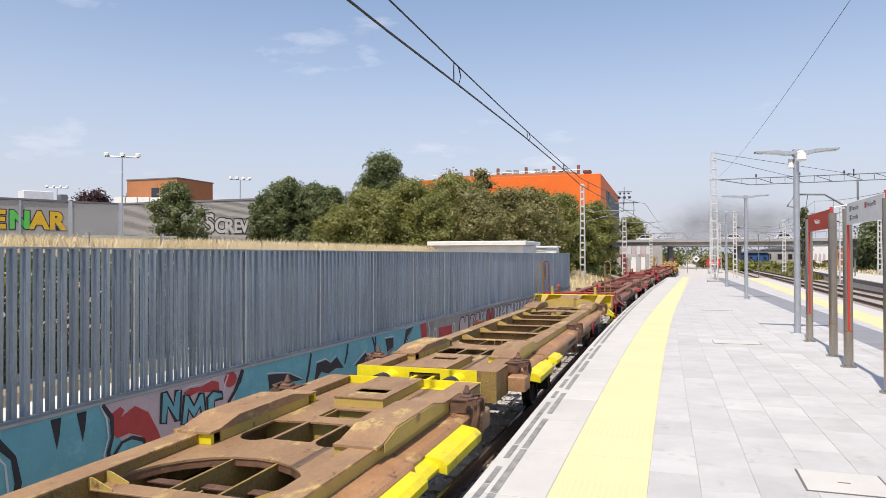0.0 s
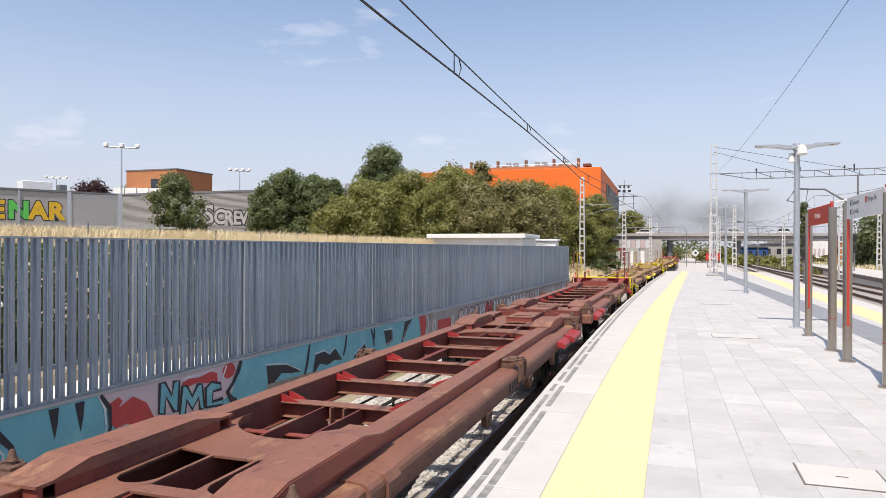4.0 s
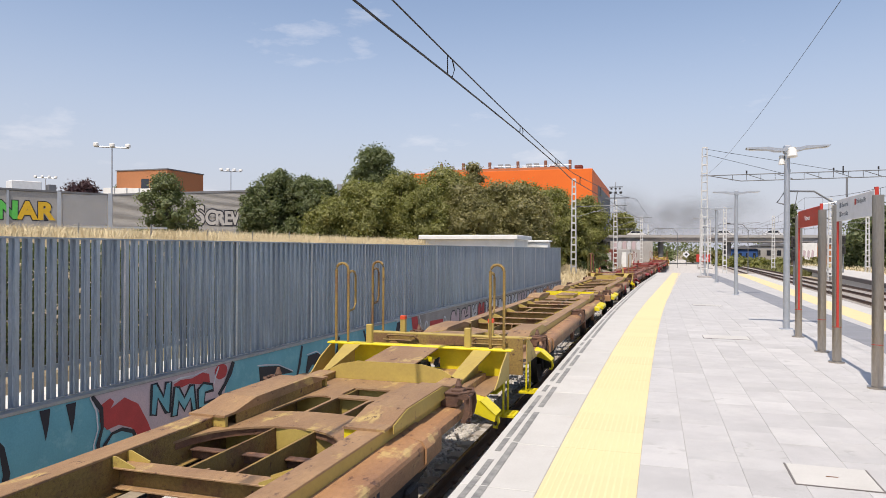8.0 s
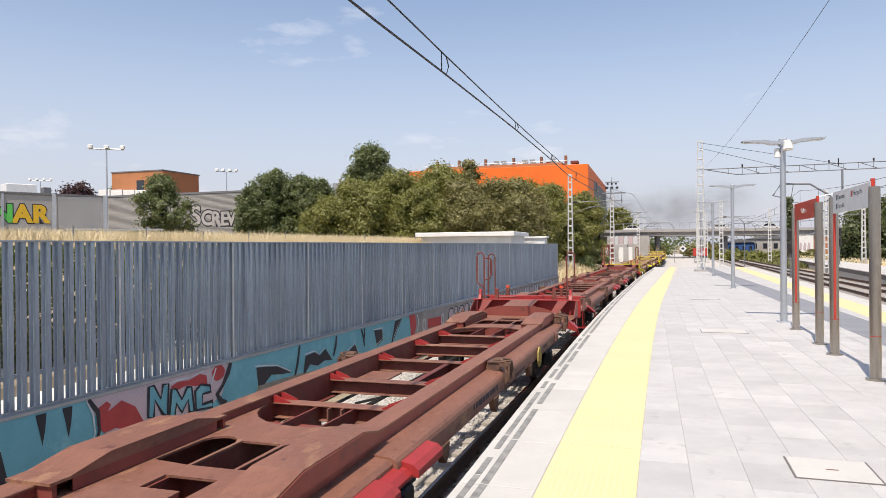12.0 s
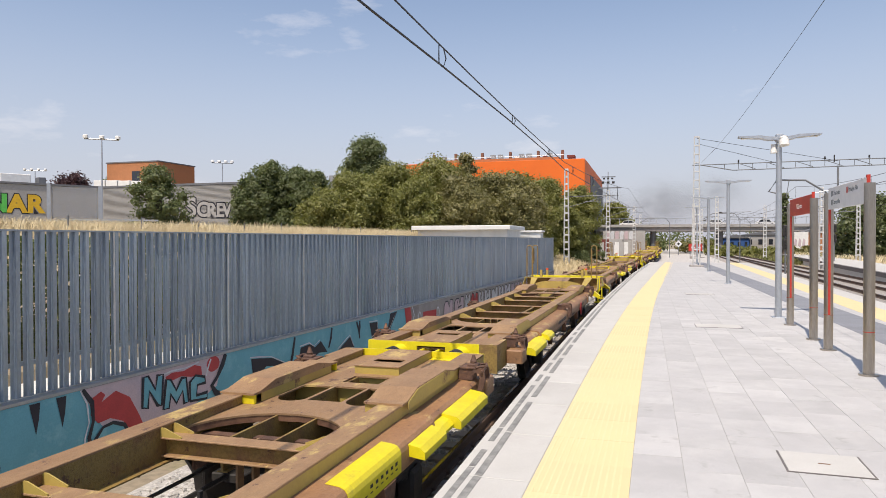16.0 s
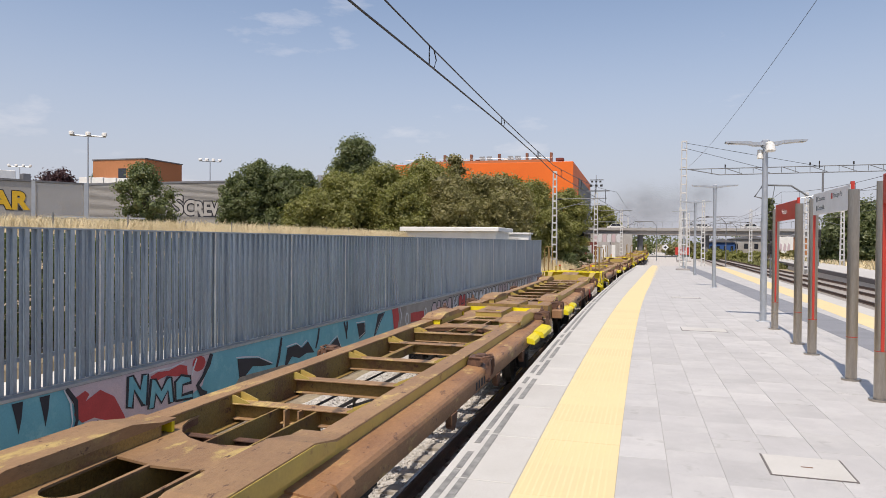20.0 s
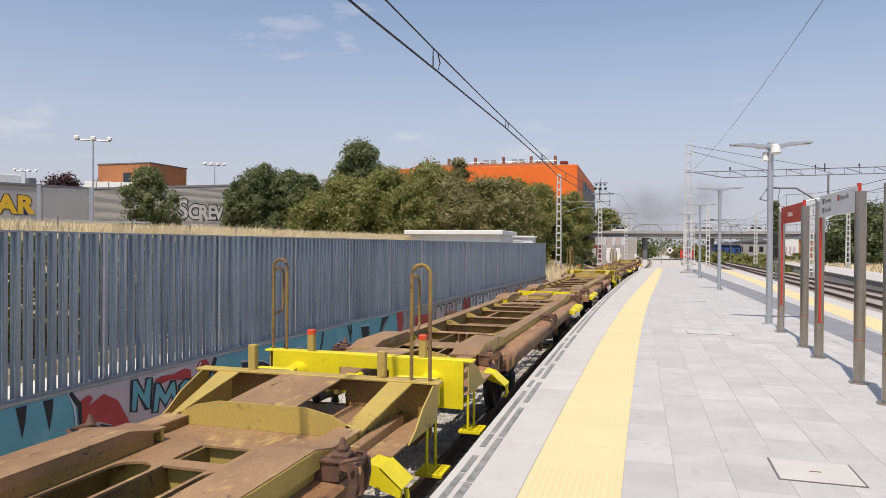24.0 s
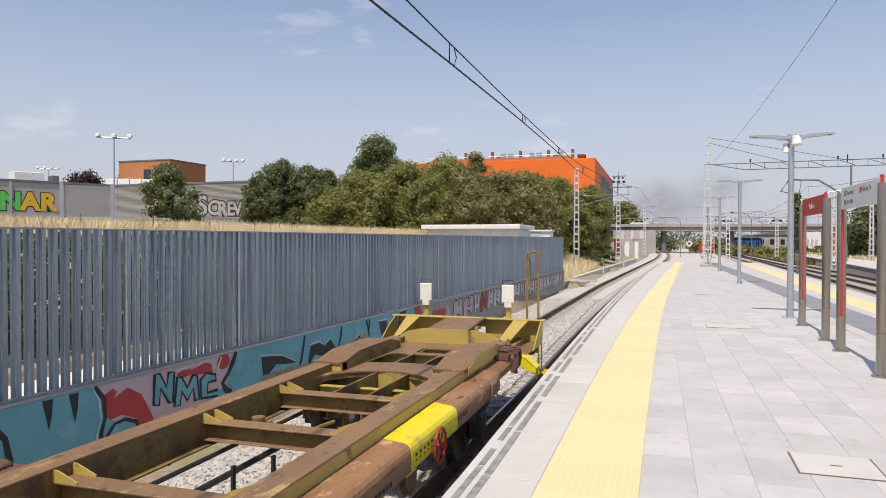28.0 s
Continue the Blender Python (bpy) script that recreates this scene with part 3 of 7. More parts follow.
def wheel_disc(s):
    prof = [(0.09, 0.0), (0.10, 0.10), (0.30, 0.04), (0.40, 0.02), (0.42, -0.02), (0.46, -0.02), (0.465, 0.08), (0.49, 0.10), (0.49, 0.13), (0.42, 0.13), (0.40, 0.09), (0.12, 0.14), (0.09, 0.14)]
    n, m = 28, len(prof)
    vs = [(s * (0.80 + 0.14 - b), r * math.cos(2 * math.pi * k / n), r * math.sin(2 * math.pi * k / n)) for k in range(n) for r, b in prof]
    return Geo().add(vs, [(k * m + i, k * m + i + 1, ((k + 1) % n) * m + i + 1, ((k + 1) % n) * m + i) for k in range(n) for i in range(m - 1)])


MESH = {}


def shared(key, make, material, smooth=False):
    if key not in MESH:
        MESH[key] = make().mesh(key.split("/")[0], material, smooth)
    return MESH[key]


def wagon_unit(paint, top, ledge, beam, accents, joint_beam, pale):
    """One two-axle frame: y runs from the close-coupled joint to the outer headstock; z from the rail head."""
    root = thing("container_wagon", "", "wagon", "freight train wagons")
    DK = 1.068
    for s in (-1, 1):
        web, cap = girder(s)
        sill = part("main_sill", web, paint, root)
        part("top_flange", cap, top, sill)
        for i, (y0, y1) in enumerate(((1.25, 3.3), (11.75, 13.95))):
            part("container_seat", hump(s, y0, y1), top, sill)
            side_line = [(y0 + 0.2, 1.07), (y1 - 0.16, 1.07), (y1 - 0.16, 1.176), (y1 - 0.46, 1.250), (y0 + 0.56, 1.250), (y0 + 0.2, 1.176)]
            part("seat_side", Geo().prism(side_line, *sorted((s * 0.632, s * 0.642)), axis="x"), paint if i else pale, sill)
            part("seat_side", Geo().prism([(p, max(q, 1.10)) for p, q in side_line], *sorted((s * 1.046, s * 1.054)), axis="x"), pale, sill)
            fresh = BRIGHT_Y if accents is BRIGHT_Y and s > 0 and beam is BRIGHT_Y else pale
            for ya in (y0 + 0.02, y1 - 0.06):
                part("seat_toe", Geo().box(*sorted((s * 0.635, s * 0.785)), ya, ya + 0.04, 1.07, 1.166), fresh, sill)
        part("outer_web", Geo().box(*sorted((s * 0.985, s * 1.0)), 0.04, 14.4, 0.90, 1.144), pale, sill)
        part("sill_end", Geo().box(*sorted((s * 0.80, s * 1.09)), 0.0, 0.035, 0.72, 1.165), joint_beam if s < 0 else paint, sill)
        part("end_side", Geo().box(*sorted((s * 1.075, s * 1.09)), 0.035, 0.72, 0.74, 1.16), paint, sill)
        part("end_top", Geo().box(*sorted((s * 1.012, s * 1.09)), 0.035, 0.74, 1.146, 1.162), top, sill)
        # lower outer ledge with a rounded shoulder
        x0, x1 = 1.001, 1.285
        sh = [(x0, 0.74), (x1 - 0.02, 0.74), (x1, 0.76), (x1, 0.925), (x1 - 0.010, 0.962), (x1 - 0.034, 0.992), (x1 - 0.07, 1.008), (x0, 1.03)]
        sh = [(s * p, q) for p, q in sh]
        ob = part("side_ledge", Geo().prism(sh if s > 0 else sh[::-1], 3.0, 12.7), ledge, root)
        for ya, yb in ((0.98, 3.0), (12.7, 14.3)):
            tp = [(x0, 0.84), (1.21, 0.84), (1.24, 0.87), (1.24, 0.955), (1.20, 0.992), (x0, 1.01)]
            tp = [(s * p, q) for p, q in tp]
            part("ledge_end", Geo().prism(tp if s > 0 else tp[::-1], ya, yb), ledge, ob)
        for y in (4.3, 6.6, 9.2):
            part("rope_hook", Geo().prism([(y - 0.12, 0.77), (y + 0.14, 0.77), (y + 0.12, 0.63), (y, 0.57), (y - 0.08, 0.65)], *sorted((s * 1.23, s * 1.31)), axis="x"), RUST, ob)
        # folded bracket that hangs over the ledge
        br = [(1.15, 1.022), (1.27, 1.0), (1.315, 0.93), (1.315, 0.80), (1.24, 0.70), (1.225, 0.70), (1.293, 0.80), (1.293, 0.925), (1.26, 0.985), (1.15, 1.005)]
        part("bracket", Geo().prism([(s * p, q) for p, q in (br if s > 0 else br[::-1])], 12.15, 12.42), ledge, ob, "folded steel bracket on the ledge")
        for i, y in enumerate(LOCKS):
            bm_, pin = MESH.get("lock") or MESH.setdefault("lock", tuple(q.mesh(nm, LOCKRUST, True) for q, nm in zip(lock(), ("container_lock", "pin"))))
            lk = part("container_lock", bm_, LOCKRUST, root, "rusty folding container lock", pose(s * 1.185, y, 1.01 if i != 1 else 0.985, 0, 0, 0 if s > 0 else 180))
            if i != 1:
                part("pin", pin, LOCKRUST, lk)
        bx = Geo().bar(*sorted((s * 1.092, s * 1.37)), 0.62, 1.02, 0.78, 1.0, 0.02)
        part("lock_box", bx, ledge, root)
        # wedge steps below the ledge
        if accents:
            w = Geo()
            for ya, yb, xo, zt, zb in ((1.38, 2.62, 1.46, 0.93, 0.79), (2.62, 3.10, 1.38, 0.905, 0.82), (3.10, 3.79, 1.44, 0.94, 0.82)):
                pr = [(1.235, zb + 0.03), (xo, zb), (xo, zt - 0.055), (xo - 0.05, zt - 0.01), (1.235, zt + 0.02)]
                w.prism(pr if s > 0 else [(-p, q) for p, q in pr][::-1], ya, yb)
            part("wedge_step", w, accents, root, "bright wedge-shaped folding step")
        k = Geo()
        k.prism([(s * p, q) for p, q in ((1.24, 0.86), (1.54, 0.76), (1.55, 0.84), (1.36, 1.0), (1.24, 1.03))][::s], 14.0, 14.05)
        k.add([(s * 1.24, 14.0, 1.03), (s * 1.36, 14.0, 1.0), (s * 1.36, 14.30, 0.98), (s * 1.24, 14.30, 1.01)], [(0, 1, 2, 3)])
        k.prism([(s * p, q) for p, q in ((1.36, 0.985), (1.55, 0.83), (1.555, 0.84), (1.365, 1.0))][::s], 14.0, 14.30)
        k.tube([(s * 1.54, 14.15, 0.80), (s * 1.555, 14.15, 0.72), (s * 1.53, 14.15, 0.66), (s * 1.49, 14.15, 0.67)], 0.022, 6)
        part("corner_step", k, accents or paint, root)
    # deck plates with cut-outs, each ending in a wide arc
    def arc_edge(y, r):
        return [(0.784 * math.cos(radians(q)), y + r * math.sin(radians(q))) for q in range(15, 180, 15)]
    far = [[(-0.24, 13.52), (0.24, 13.52), (0.24, 13.92), (-0.24, 13.92)], [(-0.20, 12.62), (0.20, 12.62), (0.20, 13.36), (-0.20, 13.36)],
           [(-0.60, 12.52), (-0.235, 12.60), (-0.235, 13.22)] + arc(-0.41, 13.22, 0.17, 15, 165, 6), [(0.235, 12.60), (0.60, 12.52)] + arc(0.41, 13.22, 0.17, 15, 165, 6) + [(0.235, 13.22)]]
    edge = [(0.784, 14.46), (0.784, 11.2)] + arc_edge(11.2, 0.80) + [(-0.784, 11.2), (-0.784, 14.46)]
    part("deck_plate", plate(edge, far, DK - 0.02, DK), top, root)
    near = [[(-0.20, 2.2), (0.20, 2.2), (0.20, 2.92), (-0.20, 2.92)], [(-0.24, 1.55), (0.24, 1.55), (0.24, 1.95), (-0.24, 1.95)],
            [(0.235, 2.2), (0.60, 2.25), (0.60, 2.85)] + arc(0.41, 2.85, 0.17, 10, 170, 6), [(-0.60, 2.25), (-0.235, 2.2), (-0.235, 2.85)] + arc(-0.41, 2.85, 0.17, 10, 170, 6)]
    edge = [(-0.784, 0.04), (0.784, 0.04), (0.784, 4.3)] + [(x, 8.6 - y) for x, y in arc_edge(4.3, 0.8)] + [(-0.784, 4.3)]
    part("deck_plate", plate(edge, near, DK - 0.02, DK), top, root)
    for pts in ([(x, y + 0.02) for x, y in [(0.78, 11.2)] + arc_edge(11.2, 0.80) + [(-0.78, 11.2)]], [(x, 8.58 - y) for x, y in [(0.78, 4.3)] + arc_edge(4.3, 0.8) + [(-0.78, 4.3)]]):
        cw, n = Geo(), len(pts)
        cw.v = [(x, y, z) for z in (0.985, DK - 0.021) for x, y in pts] + [(x, y + 0.012, z) for z in (0.985, DK - 0.021) for x, y in pts]
        cw.f = [(i, i + 1, n + i + 1, n + i) for i in range(n - 1)] + [(2 * n + i, 2 * n + i + 1, 3 * n + i + 1, 3 * n + i) for i in range(n - 1)]
        # ochre units: darker rust colour stands in for shade on this web
        part("curved_web", cw, RUST if paint is YEL else paint, root)
    for y in (1.5, 2.12, 12.0, 13.44, 13.98):
        part("cross_web", Geo().box(-0.78, 0.78, y - 0.008, y + 0.008, 0.74, DK - 0.021), pale, root)
    for x in (-0.22, 0.22):
        for ya, yb in ((0.3, 4.46), (10.57, 14.4)):
            part("centre_sill", Geo().box(x - 0.012, x + 0.012, ya, yb, 0.78, DK - 0.021).box(x - 0.05, x + 0.05, ya, yb, 0.77, 0.78), paint, root)
    # ochre units: dark rust here also paints in the shade below the deck
    for x in (-0.52, 0.52):
        for ya, yb in ((2.2, 4.46), (10.57, 12.6)):
            part("inner_sill", Geo().box(x - 0.01, x + 0.01, ya, yb, 0.76, 0.88).box(x - 0.04, x + 0.04, ya, yb, 0.88, 0.89), LOCKRUST if paint is YEL else paint, root)
    # short webs likewise darkened by colour for the shade in the holes
    for y in (11.45, 3.95):
        part("short_web", Geo().box(-0.77, 0.77, y - 0.007, y + 0.007, 0.86, 0.94).box(-0.77, 0.77, y - 0.05, y + 0.05, 0.94, 0.95), LOCKRUST if paint is YEL else pale, root)
    # raised coupling box at the joint
    bx = Geo().box(-0.30, -0.28, 0.04, 1.40, DK, 1.165).box(0.30, 0.32, 0.04, 1.40, DK, 1.165).box(-0.28, 0.30, 1.38, 1.40, DK, 1.165)
    part("coupling_box", bx, pale, root)
    part("box_lid", plate([(-0.305, 0.035), (0.325, 0.035), (0.325, 1.41), (-0.305, 1.41)], [[(-0.2, 0.86), (0.2, 0.86), (0.2, 1.08), (-0.2, 1.08)]], 1.165, 1.178), top, root)
    # transverse I-beams with gussets
    for y in BEAMS:
        ob = part("cross_beam", Geo().box(-0.783, 0.783, y - 0.008, y + 0.008, 0.90, 1.05), paint, root)
        part("beam_flange", Geo().bar(-0.783, 0.783, y - 0.095, y + 0.095, 1.05, 1.064, 0.004), top, ob)
        part("beam_flange", Geo().bar(-0.783, 0.783, y - 0.085, y + 0.085, 0.886, 0.90, 0.004), top, ob)
        for s in (-1, 1):
            for dy in (-0.085, 0.085):
                part("gusset", Geo().prism([(s * p, q) for p, q in ((0.56, 1.064), (0.784, 1.064), (0.784, 1.148), (0.74, 1.148), (0.56, 1.078))][::s], y + dy - 0.006, y + dy + 0.006), accents if accents and accents is not BRIGHT_Y else BRIGHT_PALE, ob)
    part("long_member", Geo().box(0.335, 0.35, 5.88, 7.51, 0.90, 1.03).box(0.30, 0.385, 5.88, 7.51, 1.03, 1.042), paint, root)
    part("valve_plate", Geo().bar(-0.72, -0.25, 6.55, 7.1, 0.93, 0.95, 0.004), top, root)
    # brake gear, pipes and rods
    rg = Geo()
    rg.tube([(-0.45, 4.2, 0.62), (-0.45, 10.8, 0.62)], 0.03, 6).tube([(0.5, 3.4, 0.55), (0.42, 11.6, 0.58)], 0.025, 6)
    rg.tube([(-0.6, 6.2, 0.66), (0.3, 8.7, 0.60)], 0.02, 6).tube([(0.7, 2.4, 0.62), (0.7, 13.0, 0.62)], 0.017, 6)
    rg.tube([(-0.66, 3.6, 0.76), (-0.66, 11.8, 0.76)], 0.022, 6)
    part("brake_rod", rg, DARK, root)
    for y, x in ((8.55, -0.05), (8.9, 0.12), (5.2, -0.1), (9.9, 0.25)):
        part("rod_bracket", Geo().box(x - 0.012, x + 0.012, y - 0.02, y + 0.02, 0.58, 0.90), DARK, root)
    pv = Geo().bar(-0.70, -0.42, 9.55, 9.85, 0.78, 0.93, 0.04).tube([(-0.55, 9.7, 0.93), (-0.55, 9.7, 0.99)], 0.07, 10).tube([(-0.42, 9.7, 0.86), (-0.1, 9.9, 0.82), (-0.05, 10.4, 0.80)], 0.025, 8)
    part("brake_valve", pv, paint, root, "cast brake valve with a bent pipe", smooth=True)
    part("brake_cylinder", Geo().tube([(-0.72, 4.6, 0.72), (-0.72, 4.68, 0.72), (-0.72, 5.0, 0.72)], 0.095, 14), paint, root, smooth=True)
    # dark bars added to block light and the view of ballast through the deck
    for ya, yb in ((2.3, 4.2), (11.5, 13.3)):
        part("brake_frame", Geo().bar(-0.66, -0.30, ya, yb, 0.52, 0.60, 0.01).bar(0.30, 0.66, ya + 0.1, yb - 0.2, 0.50, 0.58, 0.01).bar(-0.66, 0.66, ya + 0.3, ya + 0.7, 0.46, 0.56, 0.01), DARK, root, "dark bars added under the deck to block light")
    part("air_tank", Geo().tube([(-0.1, 11.0, 0.66), (0.55, 11.0, 0.66)], 0.13, 16), DARK, root, smooth=True)
    for x in (-0.05, 0.11):
        for y in (10.67, 4.35):
            part("rod_hanger", Geo().box(x - 0.01, x + 0.01, y - 0.05, y + 0.05, 0.6, 1.05), top, root)
    hw = Geo()
    hw.tube([(1.33, 9.95 + 0.17 * math.cos(2 * math.pi * i / 20), 0.80 + 0.17 * math.sin(2 * math.pi * i / 20)) for i in range(21)], 0.014, 6)
    for a in (0, 60, 120):
        hw.tube([(1.33, 9.95 + 0.17 * math.cos(radians(a)), 0.80 + 0.17 * math.sin(radians(a))), (1.33, 9.95 - 0.17 * math.cos(radians(a)), 0.80 - 0.17 * math.sin(radians(a)))], 0.010, 5)
    hw.tube([(1.26, 9.95, 0.80), (1.35, 9.95, 0.80)], 0.025, 8)
    part("brake_wheel", hw, BRIGHT_R if paint is not RED else BRIGHT_PALE, root, "small spoked hand brake wheel", smooth=True)
    # outer headstock: top flange, face plate, arch plate and gussets
    HZ, HY, AY = 1.40, UNIT, 14.46
    part("top_flange", Geo().bar(-1.43, 1.43, HY - 0.17, HY, HZ - 0.022, HZ, 0.006), beam if beam is not YEL else pale, root)
    q = plate([(-1.31, 0.80), (-0.70, 0.80), (-0.58, 0.90), (0.58, 0.90), (0.70, 0.80), (1.31, 0.80), (1.31, HZ - 0.022), (-1.31, HZ - 0.022)], [[(-0.34, 1.08), (0.34, 1.08), (0.34, 1.23), (-0.34, 1.23)]], 0, 0.03)
    part("headstock", Geo().add([(x, HY - z, y) for x, y, z in q.v], q.f), beam, root)
    for s in (-1, 1):
        part("headstock_box", Geo().box(*sorted((s * 0.40, s * 1.29)), HY - 0.45, HY - 0.03, 0.83, 0.85), beam, root)
    part("arch_plate", Geo().prism([(-0.98, 1.07), (-0.98, 1.13), (-0.72, 1.26), (-0.45, 1.315), (0.45, 1.315), (0.72, 1.26), (0.98, 1.13), (0.98, 1.07)], AY, AY + 0.02), pale, root)
    part("bridge_plate", Geo().prism([(AY + 0.02, 1.30), (AY + 0.02, 1.315), (HY - 0.17, HZ - 0.012), (HY - 0.17, HZ - 0.028)], -0.36, 0.36, axis="x"), top, root)
    part("pocket_floor", Geo().box(-0.98, 0.98, AY + 0.02, HY - 0.03, 1.05, 1.066), top, root)
    for s in (-1, 1):
        gs = Geo()
        gs.add([(s * 0.86, AY, 1.185), (s * 1.0, AY, 1.13), (s * 1.14, HY - 0.17, HZ - 0.02), (s * 0.88, HY - 0.17, HZ - 0.02), (s * 0.86, AY, 1.165), (s * 1.0, AY, 1.11), (s * 1.14, HY - 0.17, HZ - 0.04), (s * 0.88, HY - 0.17, HZ - 0.04)],
               [(0, 1, 2, 3), (4, 5, 6, 7), (0, 1, 5, 4), (1, 2, 6, 5), (2, 3, 7, 6), (3, 0, 4, 7)])
        gs.add([(s * 0.97, AY, 1.0), (s * 0.97, AY, 1.14), (s * 0.95, HY - 0.2, HZ - 0.03), (s * 0.95, HY - 0.2, 1.0), (s * 0.985, AY, 1.0), (s * 0.985, AY, 1.14), (s * 0.965, HY - 0.2, HZ - 0.03), (s * 0.965, HY - 0.2, 1.0)],
               [(0, 1, 2, 3), (4, 5, 6, 7), (0, 1, 5, 4), (1, 2, 6, 5), (2, 3, 7, 6), (3, 0, 4, 7)])
        part("headstock_gusset", gs, pale, root)
        part("end_cheek", Geo().prism([(HY - 0.95, 0.98), (HY - 0.03, 0.98), (HY - 0.03, HZ - 0.022), (HY - 0.17, HZ - 0.03), (HY - 0.52, 1.22), (HY - 0.75, 1.06)], *sorted((s * 1.36, s * 1.375)), axis="x"), pale, root)
        part("side_shelf", Geo().box(*sorted((s * 0.99, s * 1.36)), 14.3, HY - 0.03, 0.985, 1.0), top, root)
        part("shelf_rib", Geo().bar(*sorted((s * 1.0, s * 1.10)), 14.2, HY - 0.30, 1.0, 1.09, 0.01), top, root)
        bu = part("buffer", Geo().tube([(s * 0.92, HY, 1.12), (s * 0.92, HY + 0.36, 1.12)], 0.14, 16, 0.115).tube([(s * 0.92, HY + 0.34, 1.12), (s * 0.92, HY + 0.57, 1.12)], 0.095, 14), beam, root, smooth=True)
        part("buffer_head", Geo().bar(s * 0.92 - 0.26, s * 0.92 + 0.26, HY + 0.57, HY + 0.622, 0.955, 1.285, 0.02), beam, bu)
        rim = Geo()
        for x in (-0.24, -0.08, 0.08, 0.24):
            rim.box(s * 0.92 + x - 0.012, s * 0.92 + x + 0.012, HY + 0.51, HY + 0.57, 0.97, 1.27)
        rim.box(s * 0.92 - 0.25, s * 0.92 + 0.25, HY + 0.51, HY + 0.57, 0.962, 0.985).box(s * 0.92 - 0.25, s * 0.92 + 0.25, HY + 0.51, HY + 0.57, 1.255, 1.278)
        part("buffer_rib", rim, beam, bu)
        if beam is not BRIGHT_Y:
            fs = Geo()
            fz = HZ - 0.10
            fs.tube([(s * 1.02, HY - 0.01, fz), (s * 1.02, HY + 0.22, fz), (s * 0.52, HY + 0.22, fz), (s * 0.52, HY - 0.01, fz)], 0.016, 6)
            fs.tube([(s * 1.06, HY + 0.02, fz), (s * 1.0, HY + 0.06, fz + 0.06), (s * 0.54, HY + 0.06, fz + 0.06), (s * 0.48, HY + 0.02, fz)], 0.016, 6)
            part("foot_rest", fs, beam if beam is not BRIGHT_R else RED, root)
        st = part("shunter_step", shared("shunter_step/%s" % (accents or beam).name, lambda: plate([(-0.14, -0.17), (0.14, -0.17), (0.14, 0.17), (-0.14, 0.17)], [[(-0.115 + i * 0.06, -0.14 + j * 0.075), (-0.075 + i * 0.06, -0.14 + j * 0.075), (-0.075 + i * 0.06, -0.085 + j * 0.075), (-0.115 + i * 0.06, -0.085 + j * 0.075)] for i in range(4) for j in range(4)], 0.0, 0.03), accents or beam), accents or beam, root, "open grating shunter's step", pose(s * 1.38, HY - 0.20, 0.50))
        for dy in (-0.15, 0.15):
            part("hanger", Geo().tube([(-0.02 * s, dy, 0.03), (-0.02 * s, dy, 0.48)], 0.016, 6), accents or beam, st)
        part("lamp_post", Geo().bar(s * 0.77 - 0.045, s * 0.77 + 0.045, HY - 0.10, HY - 0.02, HZ, HZ + 0.28, 0.008), pale if beam is not BRIGHT_R else RED, root)
    hk = Geo().tube([(0, HY - 0.05, 1.12), (0, HY + 0.25, 1.12), (0, HY + 0.42, 1.08), (0, HY + 0.46, 0.98), (0, HY + 0.38, 0.94)], 0.05, 8)
    part("coupling_hook", hk, DARK, root, smooth=True)
    part("coupling_screw", Geo().tube([(0.0, HY + 0.10, 1.16), (0.0, HY + 0.34, 1.16), (0.03, HY + 0.70, 1.12)], 0.045, 10).bar(-0.10, 0.10, HY + 0.30, HY + 0.38, 1.10, 1.22, 0.02), beam, root, smooth=True)
    part("brake_hose", Geo().tube([(0.3, HY, 1.0), (0.3, HY + 0.25, 0.88), (0.24, HY + 0.5, 0.74), (0.16, HY + 0.65, 0.80)], 0.03, 8), DARK, root, smooth=True)
    # joint headstock
    q = plate([(-0.80, 0.74), (0.80, 0.74), (0.80, 1.166), (-0.80, 1.166)], [[(-0.24, 0.96), (0.24, 0.96), (0.24, 1.10), (-0.24, 1.10)]], 0, 0.03)
    part("joint_headstock", Geo().add([(x, 0.03 - z, y) for x, y, z in q.v], q.f), joint_beam, root, "freshly painted close-coupling headstock")
    part("joint_flange", Geo().box(-0.76, -0.31, 0.035, 0.18, DK + 0.001, DK + 0.004), joint_beam, root)
    for s in (-1, 1):
        jb = Geo().tube([(s * 0.52, 0.0, 1.0), (s * 0.52, -0.02, 1.0), (s * 0.52, -0.30, 1.0)], 0.125, 16, 0.10)
        part("joint_buffer", jb, joint_beam, root, smooth=True)
        part("buffer_collar", Geo().tube([(s * 0.52, -0.30, 1.0), (s * 0.52, -0.412, 1.0)], 0.13, 16), DARK, root, smooth=True)
    part("coupling_link", Geo().bar(-0.16, -0.11, -0.41, 0.5, 0.99, 1.06, 0.01).bar(0.11, 0.16, -0.41, 0.5, 0.99, 1.06, 0.01).tube([(-0.14, -0.3, 1.03), (0.14, -0.3, 1.03)], 0.035, 8), joint_beam, root)
    # wheels
    for y in (3.4, 12.0):
        for s in (-1, 1):
            part("axle_guard", Geo().prism([(y - 0.5, 0.66), (y - 0.2, 0.25), (y + 0.2, 0.25), (y + 0.5, 0.66)], *sorted((s * 1.02, s * 1.06)), axis="x"), DARK, root)
            part("axle_box", shared("axle_box", lambda: Geo().bar(-0.09, 0.09, -0.15, 0.15, -0.14, 0.16, 0.03), DARK), DARK, root, at=pose(s * 1.15, y, 0.46))
        hub = part("axle", shared("axle", lambda: Geo().tube([(-1.1, 0, 0), (1.1, 0, 0)], 0.075, 10), STEELW), STEELW, root, at=pose(0, y, 0.46))
